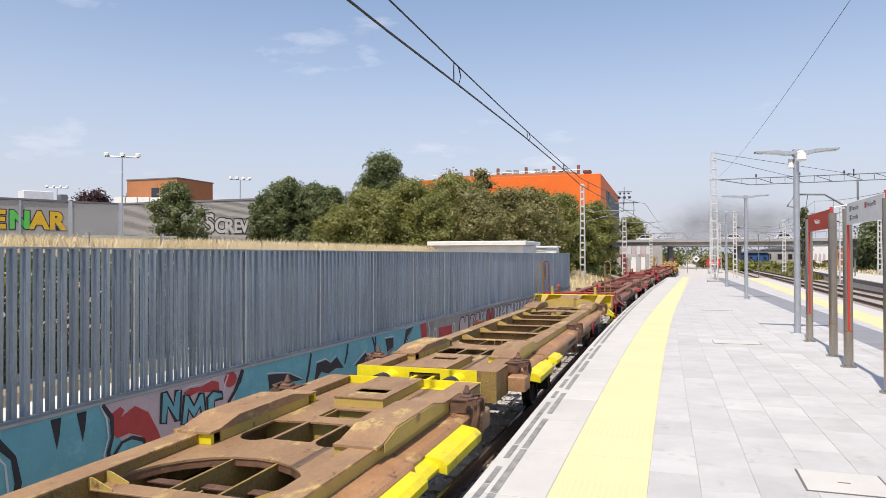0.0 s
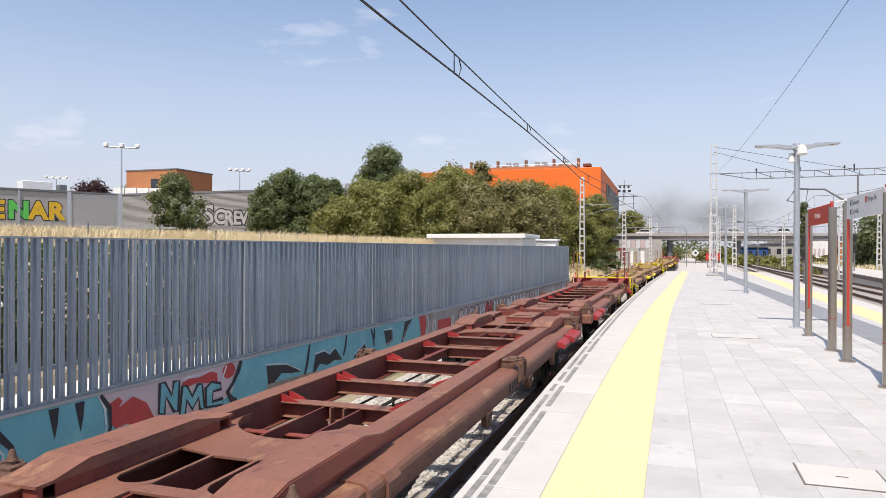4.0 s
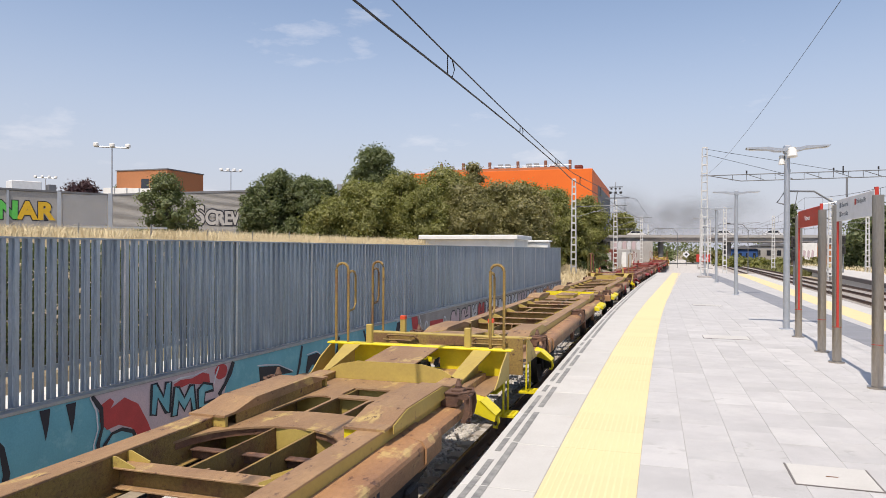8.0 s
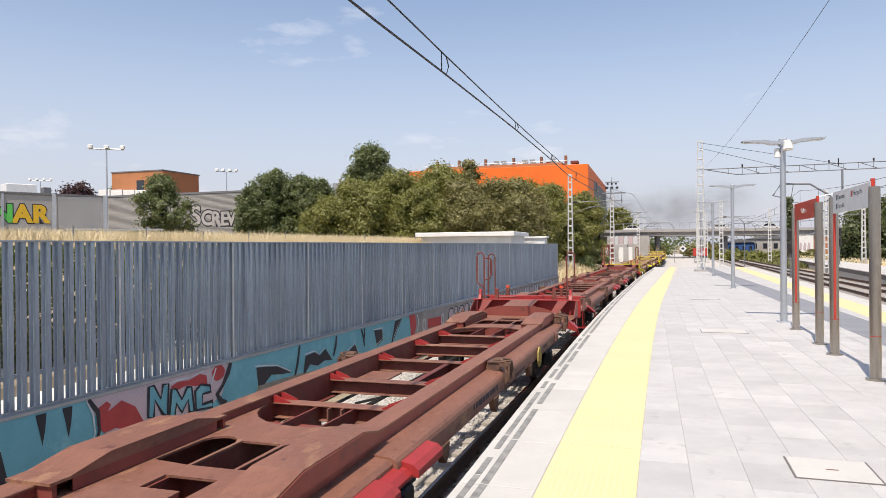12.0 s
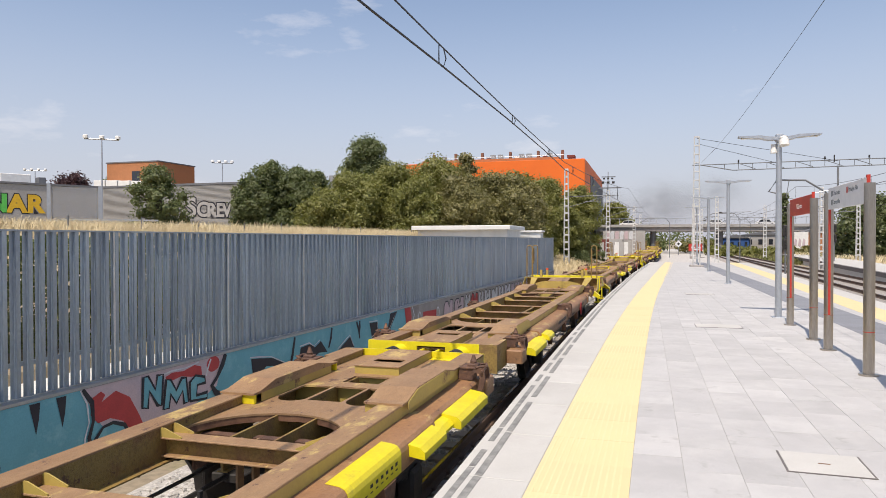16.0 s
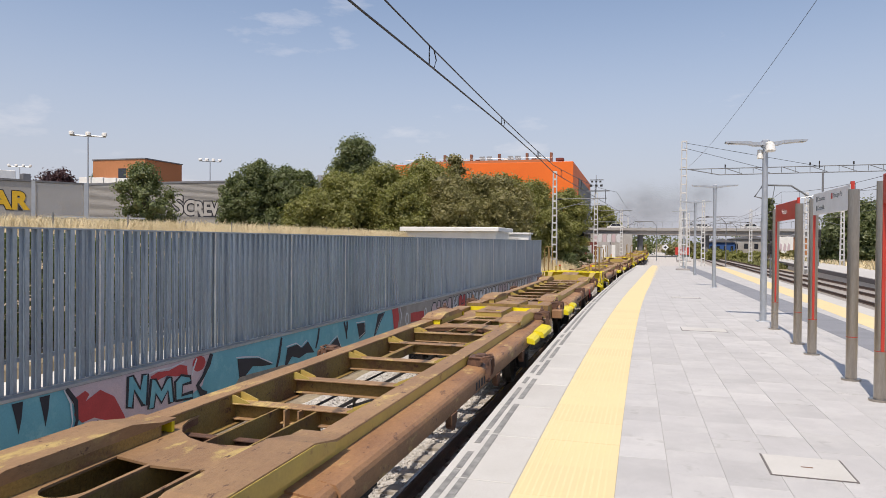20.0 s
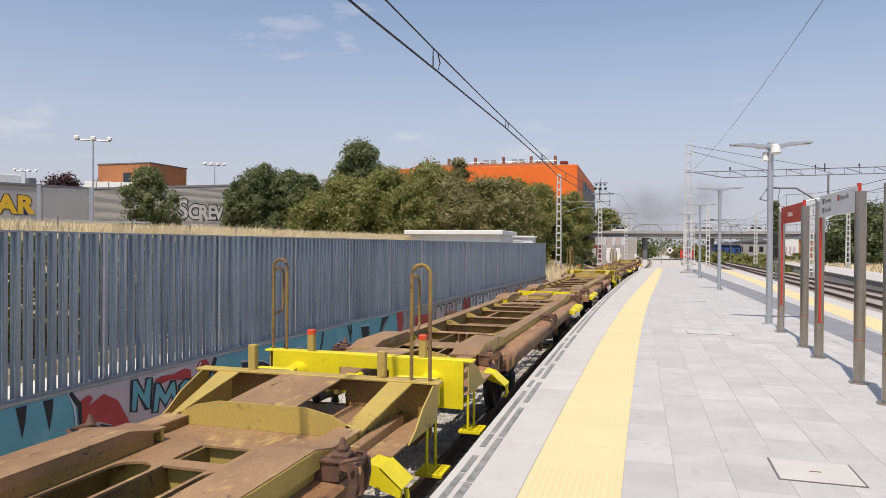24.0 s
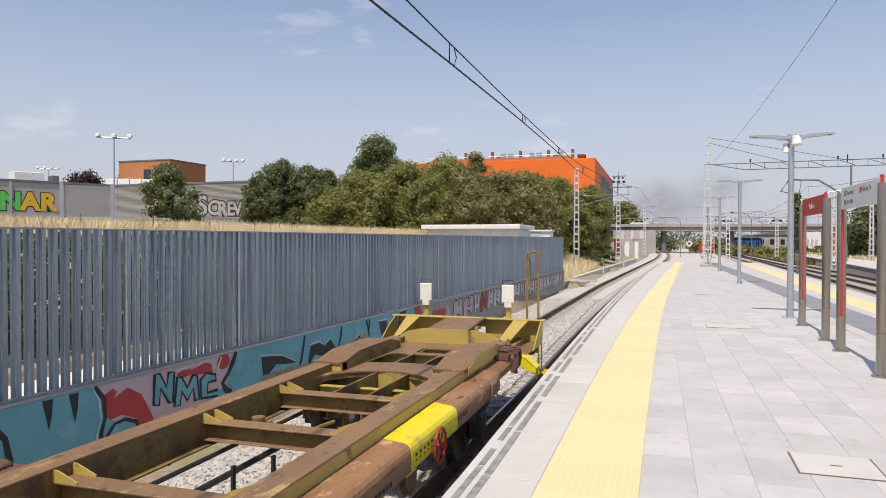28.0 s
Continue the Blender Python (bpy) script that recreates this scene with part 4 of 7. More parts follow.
        for s in (-1, 1):
            wh = new("wheel", shared("wheel/%d" % s, lambda: wheel_disc(s), STEELW, True))
            wh.parent = hub
        for s in (-1, 1):
            sp = Geo()
            for j in range(5):
                w = 0.62 - j * 0.1
                sp.bar(*sorted((s * 1.09, s * 1.19)), y - w, y + w, 0.665 - j * 0.022 - 0.02, 0.665 - j * 0.022, 0.004)
            part("leaf_spring", sp, DARK, root)
    # stencilled marks on the ledge and the sill
    mk = Geo()
    for i in range(11):
        mk.box(1.2855, 1.287, 5.5 + i * 0.12, 5.565 + i * 0.12 + 0.02 * (i % 3), 0.84, 0.91)
        mk.box(1.2855, 1.287, 8.0 + i * 0.075, 8.05 + i * 0.075, 0.79, 0.83)
    for i in range(5):
        mk.box(1.2855, 1.287, 10.6 + i * 0.1, 10.66 + i * 0.1, 0.84, 0.89)
        mk.box(-1.287, -1.2855, 7.3 + i * 0.16, 7.4 + i * 0.16, 0.79, 0.90)
    tagged(part("stencil", mk, GBLACK, root, "worn dark stencilled marks"), kind="stuff")
    return root


BRIGHT_PALE = mat("sun_bleached_yellow_paint", (0.46, 0.345, 0.085), 0.6, second=(0.40, 0.29, 0.08), scale=2, amount=1, stain=(0.17, 0.08, 0.045), stain_scale=2.6, stain_at=0.64, stain_soft=0.04, fine=30, fine_amt=0.07)
REDPALE = mat("matt_red_primer", (0.25, 0.058, 0.04), 0.6, second=(0.20, 0.048, 0.036), scale=2, amount=1, stain=(0.13, 0.04, 0.03), stain_scale=2.6, stain_at=0.64, fine=30, fine_amt=0.07)
kinds = {
    "ochre": wagon_unit(YEL, YTOP, YLEDGE, BRIGHT_Y, BRIGHT_Y, BRIGHT_Y, BRIGHT_PALE),
    "dull": wagon_unit(YEL, YTOP, YLEDGE, YEL, BRIGHT_Y, BRIGHT_Y, BRIGHT_PALE),
    "plain": wagon_unit(YEL, YTOP, YLEDGE, BRIGHT_Y, BRIGHT_Y, YEL, BRIGHT_PALE),
    "rusty": wagon_unit(RUSTWEB, RUSTTOP, RUSTLEDGE, BRIGHT_PALE, BRIGHT_Y, BRIGHT_Y, BRIGHT_PALE),
    "red": wagon_unit(RED, RTOP, RTOP, BRIGHT_R, BRIGHT_R, RED, REDPALE),
    "plainred": wagon_unit(RED, RTOP, RTOP, RED, BRIGHT_R, RED, REDPALE),
}
LABEL = {"plain": "rusty ochre container flat wagon with plain coupling end", "rusty": "heavily rusted brown and ochre container flat wagon", "ochre": "rusty ochre container flat wagon with bright yellow ends", "dull": "dull rusty ochre container flat wagon, empty",
         "red": "red-brown container flat wagon with bright red ends", "plainred": "weathered red-brown container flat wagon, empty"}
# pairs from the tail forwards: kind of the leading and of the trailing frame, handrails (left, right) on the leading and trailing ends
PAIRS = [("rusty", "rusty", (1, 1), (0, 1)), ("ochre", "ochre", (1, 0), (1, 1)), ("ochre", "dull", (1, 1), (0, 1)),
         ("ochre", "plain", (1, 0), (1, 1)), ("ochre", "ochre", (1, 0), (1, 1)), ("ochre", "dull", (1, 0), (1, 1)),
         ("red", "plainred", (1, 0), (1, 1)), ("plainred", "red", (1, 0), (1, 1)), ("dull", "dull", (1, 0), (1, 1)),
         ("plain", "plain", (1, 0), (1, 1)), ("red", "red", (1, 0), (1, 1)), ("red", "red", (1, 0), (1, 1)),
         ("ochre", "ochre", (1, 0), (1, 1))]
train, used = [], set()
for k, (lead, trail, lead_rails, trail_rails) in enumerate(PAIRS):
    for kind, rails, facing in ((trail, trail_rails, 1), (lead, lead_rails, -1)):
        unit = copy_thing(kinds[kind], Matrix()) if kind in used else kinds[kind]
        used.add(kind)
        tagged(unit, LABEL[kind])
        train.append((k, facing, kind, rails, unit))


def placard(unit, y, side, wide=1.42, inner=1.02):
    """A fresh yellow panel bent over the ledge, with lines of unreadable black writing."""
    p = part("placard", Geo().prism([(side * a, b) for a, b in ((inner, 1.034 if inner < 1.1 else 1.026), (1.218, 1.013), (1.255, 0.997), (1.280, 0.965), (1.290, 0.926), (1.290, 0.77), (1.286, 0.77), (1.286, 0.925), (1.276, 0.963), (1.252, 0.993), (1.216, 1.009), (inner, 1.030 if inner < 1.1 else 1.022))], y, y + wide), BRIGHT_Y, unit, "bright yellow painted panel on the ledge")
    for i, (h, w) in enumerate(((0.03, 0.9), (0.012, 1.0))):
        z = (0.88, 0.83)[i]
        for j in range(int(w * wide / 1.42 / 0.11)):
            part("writing_bar", Geo().box(*sorted((side * 1.2905, side * 1.292)), y + 0.10 + j * 0.11, y + 0.15 + j * 0.11, z - h / 2, z + h / 2), GBLACK, p)


for k, facing, kind, rails, unit in train:
    colour = {"plain": YEL, "rusty": YEL, "ochre": YEL, "dull": YEL, "red": RED, "plainred": RED}[kind]
    fresh = BRIGHT_Y if kind == "plain" and facing < 0 and k == 9 else colour
    for want, s in zip(rails, (-1, 1)):
        if want:
            at = pose(s * facing * (1.21 if facing > 0 else 1.26), UNIT - 0.10, 1.40)
            twist = (1 if s < 0 else 8) if colour is RED and facing > 0 else 0
            leg = 9 if fresh is BRIGHT_Y else -s * facing if facing > 0 else s * facing
            part("handrail", shared("handrail/%s %d %d %d" % (fresh.name, twist, leg, facing), lambda: loop_rail(1.25 if twist else 1.20, 0.20, twist, leg, facing), fresh, True), fresh, unit, "tall bent tube handrail loop", at)
            if twist:
                part("rail_bracket", Geo().prism([(UNIT - 0.25, 1.40), (UNIT - 0.02, 1.40), (UNIT - 0.04, 1.52), (UNIT - 0.08, 1.67), (UNIT - 0.14, 1.67), (UNIT - 0.18, 1.52)], s * 1.21 - 0.035, s * 1.21 + 0.035, axis="x"), BRIGHT_R, unit, "red handrail bracket")
    if facing < 0:
        for s in (-1, 1):
            part("post_tip", shared("post_tip", lambda: Geo().bar(-0.048, 0.048, UNIT - 0.103, UNIT - 0.017, 1.62, 1.684, 0.008), ORANGE_TIP), ORANGE_TIP, unit, "red painted post tip", pose(s * 0.77, 0, 0))
    if (k, facing) in ((5, -1), (4, -1), (0, 1), (2, 1)):
        if facing < 0:
            placard(unit, 4.0, facing, 1.1, 1.10)
        else:
            placard(unit, 9.25, facing)
    if (k, facing) == (4, 1):
        placard(unit, 4.2, 1, 1.2)
        part("fresh_patch", Geo().prism([(12.0, 1.10), (13.75, 1.10), (13.75, 1.18), (13.49, 1.252), (12.31, 1.252), (12.0, 1.18)], 1.055, 1.058, axis="x"), BRIGHT_Y, unit, "fresh bright yellow paint")
tail = train[0][4]
for s in (-0.77, 0.77):
    bd = part("tail_board", Geo().bar(s - 0.11, s + 0.11, UNIT - 0.14, UNIT - 0.105, 1.69, 2.0, 0.012).bar(s - 0.065, s + 0.065, UNIT - 0.14, UNIT - 0.105, 1.60, 1.69, 0.01), CREAM, tail, "cream tail signal board")
    part("board_frame", Geo().box(s - 0.10, s - 0.09, UNIT - 0.125, UNIT - 0.115, 2.0, 2.08).box(s + 0.09, s + 0.10, UNIT - 0.125, UNIT - 0.115, 2.0, 2.08).box(s - 0.09, s + 0.09, UNIT - 0.125, UNIT - 0.115, 2.07, 2.08), DARK, bd)


def tail_at(t):
    """Distance of the train's rear headstock along the line at t seconds."""
    u = t / 28
    return 425.968 + u * (-409.525 + u * (41.028 + u * (-123.606 + u * (132.529 - u * 54.426))))



def motions():
    for k, facing, kind, rails, unit in train:
        rows = []
        for i in range(113):
            t = i * 0.25
            rear = tail_at(t) - PITCH_PAIR * k
            joint = rear - JOINT_TO_END if facing > 0 else rear - JOINT_TO_END - JOINT_GAP
            end = joint + facing * UNIT
            jx, ex = line_x(joint), line_x(end)
            rows.append((t, pose(jx, joint, RAILZ, 0, 0, math.degrees(math.atan2(-(ex - jx), end - joint)))))
        walk(unit, rows)
    for o, at, drift in puffs:
        walk(o, [(t, pose(*[p + d * (1 - math.exp(-t / 14)) / 0.865 for p, d in zip(at, drift)], 0, 0, 0.2 * t)) for t in range(0, 29, 2)])
    turn = [(i / 30, pose(0, 0, 0, math.degrees((tail_at(0) - tail_at(i / 30)) / 0.46))) for i in range(841)]
    first = wheels[0]
    walk(first, turn)
    for w in wheels[1:]:
        w.rotation_mode = "QUATERNION"
        w.animation_data_create()
        w.animation_data.action = first.animation_data.action
        w.animation_data.action_slot = first.animation_data.action_slot


wheels = [o for o in scene.objects if o.name.split(".")[0] == "wheel"]

# ---- fence on its wall ----
FZ0, FZ1 = 0.19, 2.19
ys = span(-12, 42.9, 1.0)
g = Geo().strip([(fence_x(y) - 0.35, y) for y in ys], [(fence_x(y) + 0.06, y) for y in ys], -1.3, FZ0 - 0.04)
wall = single("wall_low", g, WALLC, "low concrete retaining wall covered in graffiti", "wall", kind="structure")
part("wall_capping", Geo().strip([(fence_x(y) - 0.37, y) for y in ys], [(fence_x(y) + 0.075, y) for y in ys], FZ0 - 0.04, FZ0 - 0.005), GALVP, wall, "dull steel capping strip")
fence = thing("metal_fence", "tall grey galvanised steel fence of upright folded profiles", "fence", at=pose(0, 0, 0), kind="structure")
FA = math.degrees(math.atan(-0.0385))
# folded upright: recessed half, slanting flank, forward half with a short return
prof = [(-0.054, -0.034), (-0.006, -0.034), (0.0, 0.0), (0.056, 0.0), (0.060, -0.006), (0.058, -0.007), (0.054, -0.003), (0.003, -0.003), (-0.003, -0.037), (-0.054, -0.037)]
slat_me = Geo().add([(b, a, z) for z in (FZ0 + 0.02, FZ1 - 0.03) for a, b in prof], [(i, (i + 1) % 10, 10 + (i + 1) % 10, 10 + i) for i in range(10)]).mesh("fence_profile", GALV)
PITCH = 0.166
n_near, far_g = 0, Geo()
y = -11.9
while y < 42.8:
    m = pose(fence_x(y), y, 0, 0, 0, FA)
    if 5.2 < y and n_near < 150:
        part("fence_profile", slat_me, GALV, fence, at=m)
        n_near += 1
    else:
        far_g.add([m @ v.co for v in slat_me.vertices], [tuple(p.vertices) for p in slat_me.polygons])
    y += PITCH
fg = part("far_fence_profiles", far_g, GALV, fence)
tagged(fg, kind="stuff")
for z in (FZ1 - 0.03, 0.62):
    rl = Geo().strip([(fence_x(y) - (0.10 if z < 2 else 0.044), y) for y in ys], [(fence_x(y) - (0.056 if z < 2 else -0.012), y) for y in ys], z - (0.05 if z < 2 else 0.0), z + (0.0 if z < 2 else 0.022))
    part("fence_rail", rl, GALV, fence)
for y in span(-10, 42.6, 2.49):
    part("fence_post", Geo().box(-0.18, -0.10, -0.04, 0.04, -0.1, FZ1 - 0.03), GALV, fence, at=pose(fence_x(y), y, 0, 0, 0, FA))
for y in span(-10, 42.6, 2.49):
    part("cover_strip", Geo().box(0.001, 0.016, -0.011, 0.011, FZ0 + 0.02, FZ1 - 0.03), MASTW, fence, at=pose(fence_x(y + 0.12), y + 0.12, 0, 0, 0, FA))
part("end_plate", Geo().box(-0.12, 0.012, -0.02, 0.02, FZ0, FZ1), GALVP, fence, at=pose(fence_x(42.85), 42.85, 0, 0, 0, FA))

# added white strip: paints the sunlit ground seen under the fence gaps
kerb = single("kerb", Geo().strip([(fence_x(y) - 0.80, y) for y in ys], [(fence_x(y) - 0.065, y) for y in ys], FZ0 - 0.003, FZ0 + 0.014), WHITE, "white strip added behind the fence to stand in for sunlit ground", "kerb", kind="structure")

# ---- graffiti ----
graffiti = thing("graffiti", "spray-painted graffiti lettering in teal, red and black on the low wall", "graffiti", at=pose(0, 0, 0))


def spray(name, pts, material, lift, label=""):
    """A flat patch of paint on the wall; points are (along, height)."""
    vs = [(fence_x(y) + 0.06 + lift, y, z) for y, z in pts]
    vs += [(fence_x(y) + 0.06, y, z) for y, z in pts]
    n = len(pts)
    bm = bmesh.new()
    b = [bm.verts.new(v) for v in vs[:n]]
    for p, q in zip(b, b[1:] + b[:1]):
        bm.edges.new((p, q))
    bmesh.ops.triangle_fill(bm, use_beauty=True, edges=bm.edges[:])
    bm.verts.index_update()
    gg = Geo().add([v.co for v in bm.verts], [[v.index for v in f.verts] for f in bm.faces])
    bm.free()
    return part(name, gg, material, graffiti, label)


def ribbon(pts, w, material, lift, name="paint_line", closed=False):
    """A painted line of even width, its ends tapered by hand speed."""
    p = [Vector((a, b)) for a, b in pts]
    if closed:
        p.append(p[0])
    vs, fs = [], []
    for i, c in enumerate(p):
        d = (p[min(i + 1, len(p) - 1)] - p[max(i - 1, 0)]).normalized()
        if closed and i in (0, len(p) - 1):
            d = (p[1] - p[-2]).normalized()
        nrm = Vector((-d.y, d.x)) * w / 2 * (1 + 0.25 * math.sin(i * 2.1))
        for q in (c + nrm, c - nrm):
            vs.append((fence_x(q.x) + 0.06 + lift, q.x, q.y))
    fs = [(2 * i, 2 * i + 1, 2 * i + 3, 2 * i + 2) for i in range(len(p) - 1)]
    return part(name, Geo().add(vs, fs), material, graffiti)


def blob(cy, cz, ry, rz, seed=0, n=22, wob=0.18):
    return [(cy + ry * math.cos(a) * (1 + wob * noise.noise(Vector((math.cos(a) * 1.3, math.sin(a) * 1.3, seed)))), cz + rz * math.sin(a) * (1 + wob * noise.noise(Vector((math.cos(a) * 1.3, math.sin(a) * 1.3, seed + 7))))) for a in [2 * math.pi * i / n for i in range(n)]]


WT = FZ0 - 0.05
spray("teal_ground", [(y, -1.0) for y in span(-4, 18.0, 1.0)] + [(y, WT) for y in span(18.3, -4, 1.0)], TEAL, 0.003, "flat teal paint over the wall")
spray("pink_ground", [(7.05, WT), (7.25, -0.25), (7.55, -0.62), (8.3, -0.75), (9.0, -0.6), (9.75, -0.35), (9.95, WT)], GPINK, 0.006, "dusty pink-grey paint")
spray("red_wave", [(7.2, 0.0), (7.35, 0.06), (7.42, 0.0), (7.36, -0.08), (7.60, 0.02), (7.85, -0.12), (8.02, -0.4), (8.12, -0.60), (7.9, -0.62), (7.72, -0.42), (7.5, -0.33), (7.3, -0.35), (7.18, -0.22)], GRED, 0.009)
spray("teal_dome", [(7.27, -0.75), (7.25, -0.55), (7.38, -0.42), (7.55, -0.40), (7.75, -0.48), (7.9, -0.75)], TEAL, 0.010)
ribbon([(7.05, WT), (7.2, -0.05), (7.22, -0.3), (7.15, -0.5), (7.2, -0.8)], 0.06, GBLACK, 0.012)
ribbon([(7.27, -0.75), (7.25, -0.55), (7.38, -0.42), (7.55, -0.40), (7.75, -0.48), (7.9, -0.75)], 0.05, GBLACK, 0.013)
ribbon([(7.02, WT), (7.12, -0.05), (7.15, -0.3), (7.08, -0.5), (7.1, -0.8)], 0.025, GWHITE, 0.012)
for pts in ([(8.08, -0.33), (8.10, 0.10), (8.20, 0.10), (8.34, -0.12), (8.38, 0.08), (8.50, 0.07), (8.47, -0.38), (8.38, -0.36), (8.22, -0.12), (8.19, -0.36)],
            [(8.50, -0.45), (8.56, -0.02), (8.66, -0.04), (8.78, -0.22), (8.90, -0.06), (9.0, -0.07), (9.06, -0.46), (8.95, -0.46), (8.92, -0.26), (8.78, -0.42), (8.66, -0.26), (8.62, -0.46)],
            [(9.1, -0.46), (9.08, -0.16), (9.22, -0.08), (9.44, -0.14), (9.46, -0.24), (9.26, -0.24), (9.24, -0.40), (9.50, -0.40), (9.5, -0.5)]):
    spray("letter", pts, TEAL, 0.011)
    ribbon(pts, 0.045, GBLACK, 0.014, closed=True)
spray("red_patch", [(8.55, 0.02), (8.7, 0.06), (8.95, 0.04), (9.2, 0.09), (9.36, 0.04), (9.38, -0.10), (9.1, -0.08), (8.9, -0.03), (8.7, -0.06), (8.58, -0.03)], GRED, 0.009)
spray("red_patch", blob(9.66, 0.03, 0.17, 0.12, 3), GRED, 0.009)
ribbon([(9.98, WT), (9.90, -0.02), (9.76, -0.2), (9.62, -0.32), (9.72, -0.46), (9.86, -0.5)], 0.09, GBLACK, 0.013)
ribbon([(9.60, WT - 0.02), (9.52, -0.02), (9.48, -0.14)], 0.03, GWHITE, 0.012)
ribbon([(8.45, 0.06), (8.7, 0.09), (9.0, 0.08), (9.3, 0.12)], 0.02, GWHITE, 0.012)
for y0 in (6.35, 6.72):
    spray("drip_stroke", [(y0 - 0.06, 0.12), (y0 + 0.09, 0.12), (y0 + 0.07, -0.08), (y0 + 0.03, -0.26), (y0 - 0.01, -0.08)], GBLACK, 0.008)
ribbon([(5.2, 0.12), (5.6, 0.05), (5.82, -0.2), (5.88, -0.5), (5.8, -0.9)], 0.09, GBLACK, 0.009)
ribbon([(5.2, 0.04), (5.55, -0.04), (5.72, -0.25), (5.76, -0.6)], 0.03, GWHITE, 0.010)
spray("red_patch", [(5.1, 0.12), (5.62, 0.12), (5.7, 0.0), (5.4, -0.05), (5.1, 0.02)], GRED, 0.008)
for pts in ([(10.72, -0.07), (11.0, -0.10), (11.4, -0.16), (11.9, -0.36), (11.5, -0.33), (11.2, -0.28), (10.95, -0.42), (10.80, -0.56)],
            [(12.42, -0.12), (12.8, -0.10), (13.0, -0.20), (13.25, -0.10), (13.55, -0.38), (13.2, -0.34), (12.9, -0.40), (12.6, -0.32), (12.3, -0.55)],
            [(14.05, -0.42), (14.4, -0.28), (14.66, -0.18), (14.86, -0.46), (14.5, -0.44)],
            [(15.70, 0.0), (16.2, -0.02), (16.22, -0.30), (15.85, -0.40)],
            [(17.0, 0.10), (17.5, 0.12), (17.2, -0.12), (16.9, -0.40), (16.72, -0.50), (16.9, -0.15)]):
    spray("black_shard", pts, GBLACK, 0.008)
    ribbon([(a - 0.04, b + 0.03) for a, b in pts[:4]], 0.022, GWHITE, 0.010)
for a, b in (((12.2, 0.12), (11.95, -0.6)), ((14.98, 0.12), (15.15, -0.30)), ((15.15, 0.12), (15.10, -0.2)), ((13.75, 0.12), (13.6, -0.3))):
    ribbon([a, ((a[0] + b[0]) / 2 + 0.03, (a[1] + b[1]) / 2), b], 0.07, GBLACK, 0.008)
spray("red_patch", [(18.0, WT), (18.45, WT), (18.55, -0.15), (18.42, -0.42), (18.15, -0.5), (18.1, -0.2)], GRED, 0.010)
ribbon([(18.6, WT), (18.75, -0.1), (18.6, -0.4)], 0.05, GWHITE, 0.010)
spray("red_sign_patch", [(19.5, -0.10), (20.7, -0.14), (20.7, -0.42), (19.5, -0.38)], GRED, 0.006)
for y0 in (19.2, 20.85):
    ribbon(blob(y0, -0.25, 0.12, 0.16, y0), 0.05, GWHITE, 0.008, closed=True)
rnd = random.Random(5)
y = 21.4
while y < 42:
    w = rnd.uniform(0.7, 1.3)
    material = rnd.choice((GPINK, GWHITE, GPINK, GWHITE, GRED))
    top = WT - 0.02
    shape = [(y, -0.62), (y + 0.05 * w, -0.1), (y + 0.18 * w, top - rnd.uniform(0, 0.12)), (y + 0.42 * w, top - 0.1), (y + 0.55 * w, -0.2), (y + 0.66 * w, top - 0.06), (y + 0.9 * w, top - rnd.uniform(0, 0.1)), (y + w * 0.92, -0.3), (y + 0.8 * w, -0.64), (y + 0.6 * w, -0.5), (y + 0.4 * w, -0.42), (y + 0.25 * w, -0.66)]
    spray("letter", shape, material, 0.006)
    ribbon(shape, 0.05, GBLACK, 0.009, closed=True)
    if rnd.random() < 0.5:
        ribbon([(y + 0.3 * w, -0.05), (y + 0.4 * w, -0.3), (y + 0.7 * w, -0.25)], 0.05, GBLACK, 0.010)
    y += w * 1.02

# ---- white kiosk behind the fence ----
hut = thing("equipment_hut", "low white equipment hut with a flat slab roof behind the fence", "hut", at=pose(0, 0, 0))
part("wall", Geo().bar(-12.2, -7.15, 36.1, 40.0, 0.5, 2.62, 0.02), WHITE, hut)
part("roof", Geo().bar(-12.5, -6.95, 35.8, 40.3, 2.62, 2.84, 0.03), WHITE, hut)
box2 = thing("ventilation_box", "small white louvred ventilation box with a flat lid", "box", at=pose(0, 0, 0))
part("body", Geo().bar(-7.55, -6.1, 41.0, 42.0, -0.5, 2.52, 0.02), WHITE, box2)
part("lid", Geo().bar(-7.65, -6.0, 40.9, 42.1, 2.52, 2.62, 0.02), WHITE, box2)
for i in range(5):
    part("louvre", Geo().box(-7.45, -6.75, 40.965, 41.0, 2.03 + i * 0.09, 2.085 + i * 0.09), MASTW, box2)

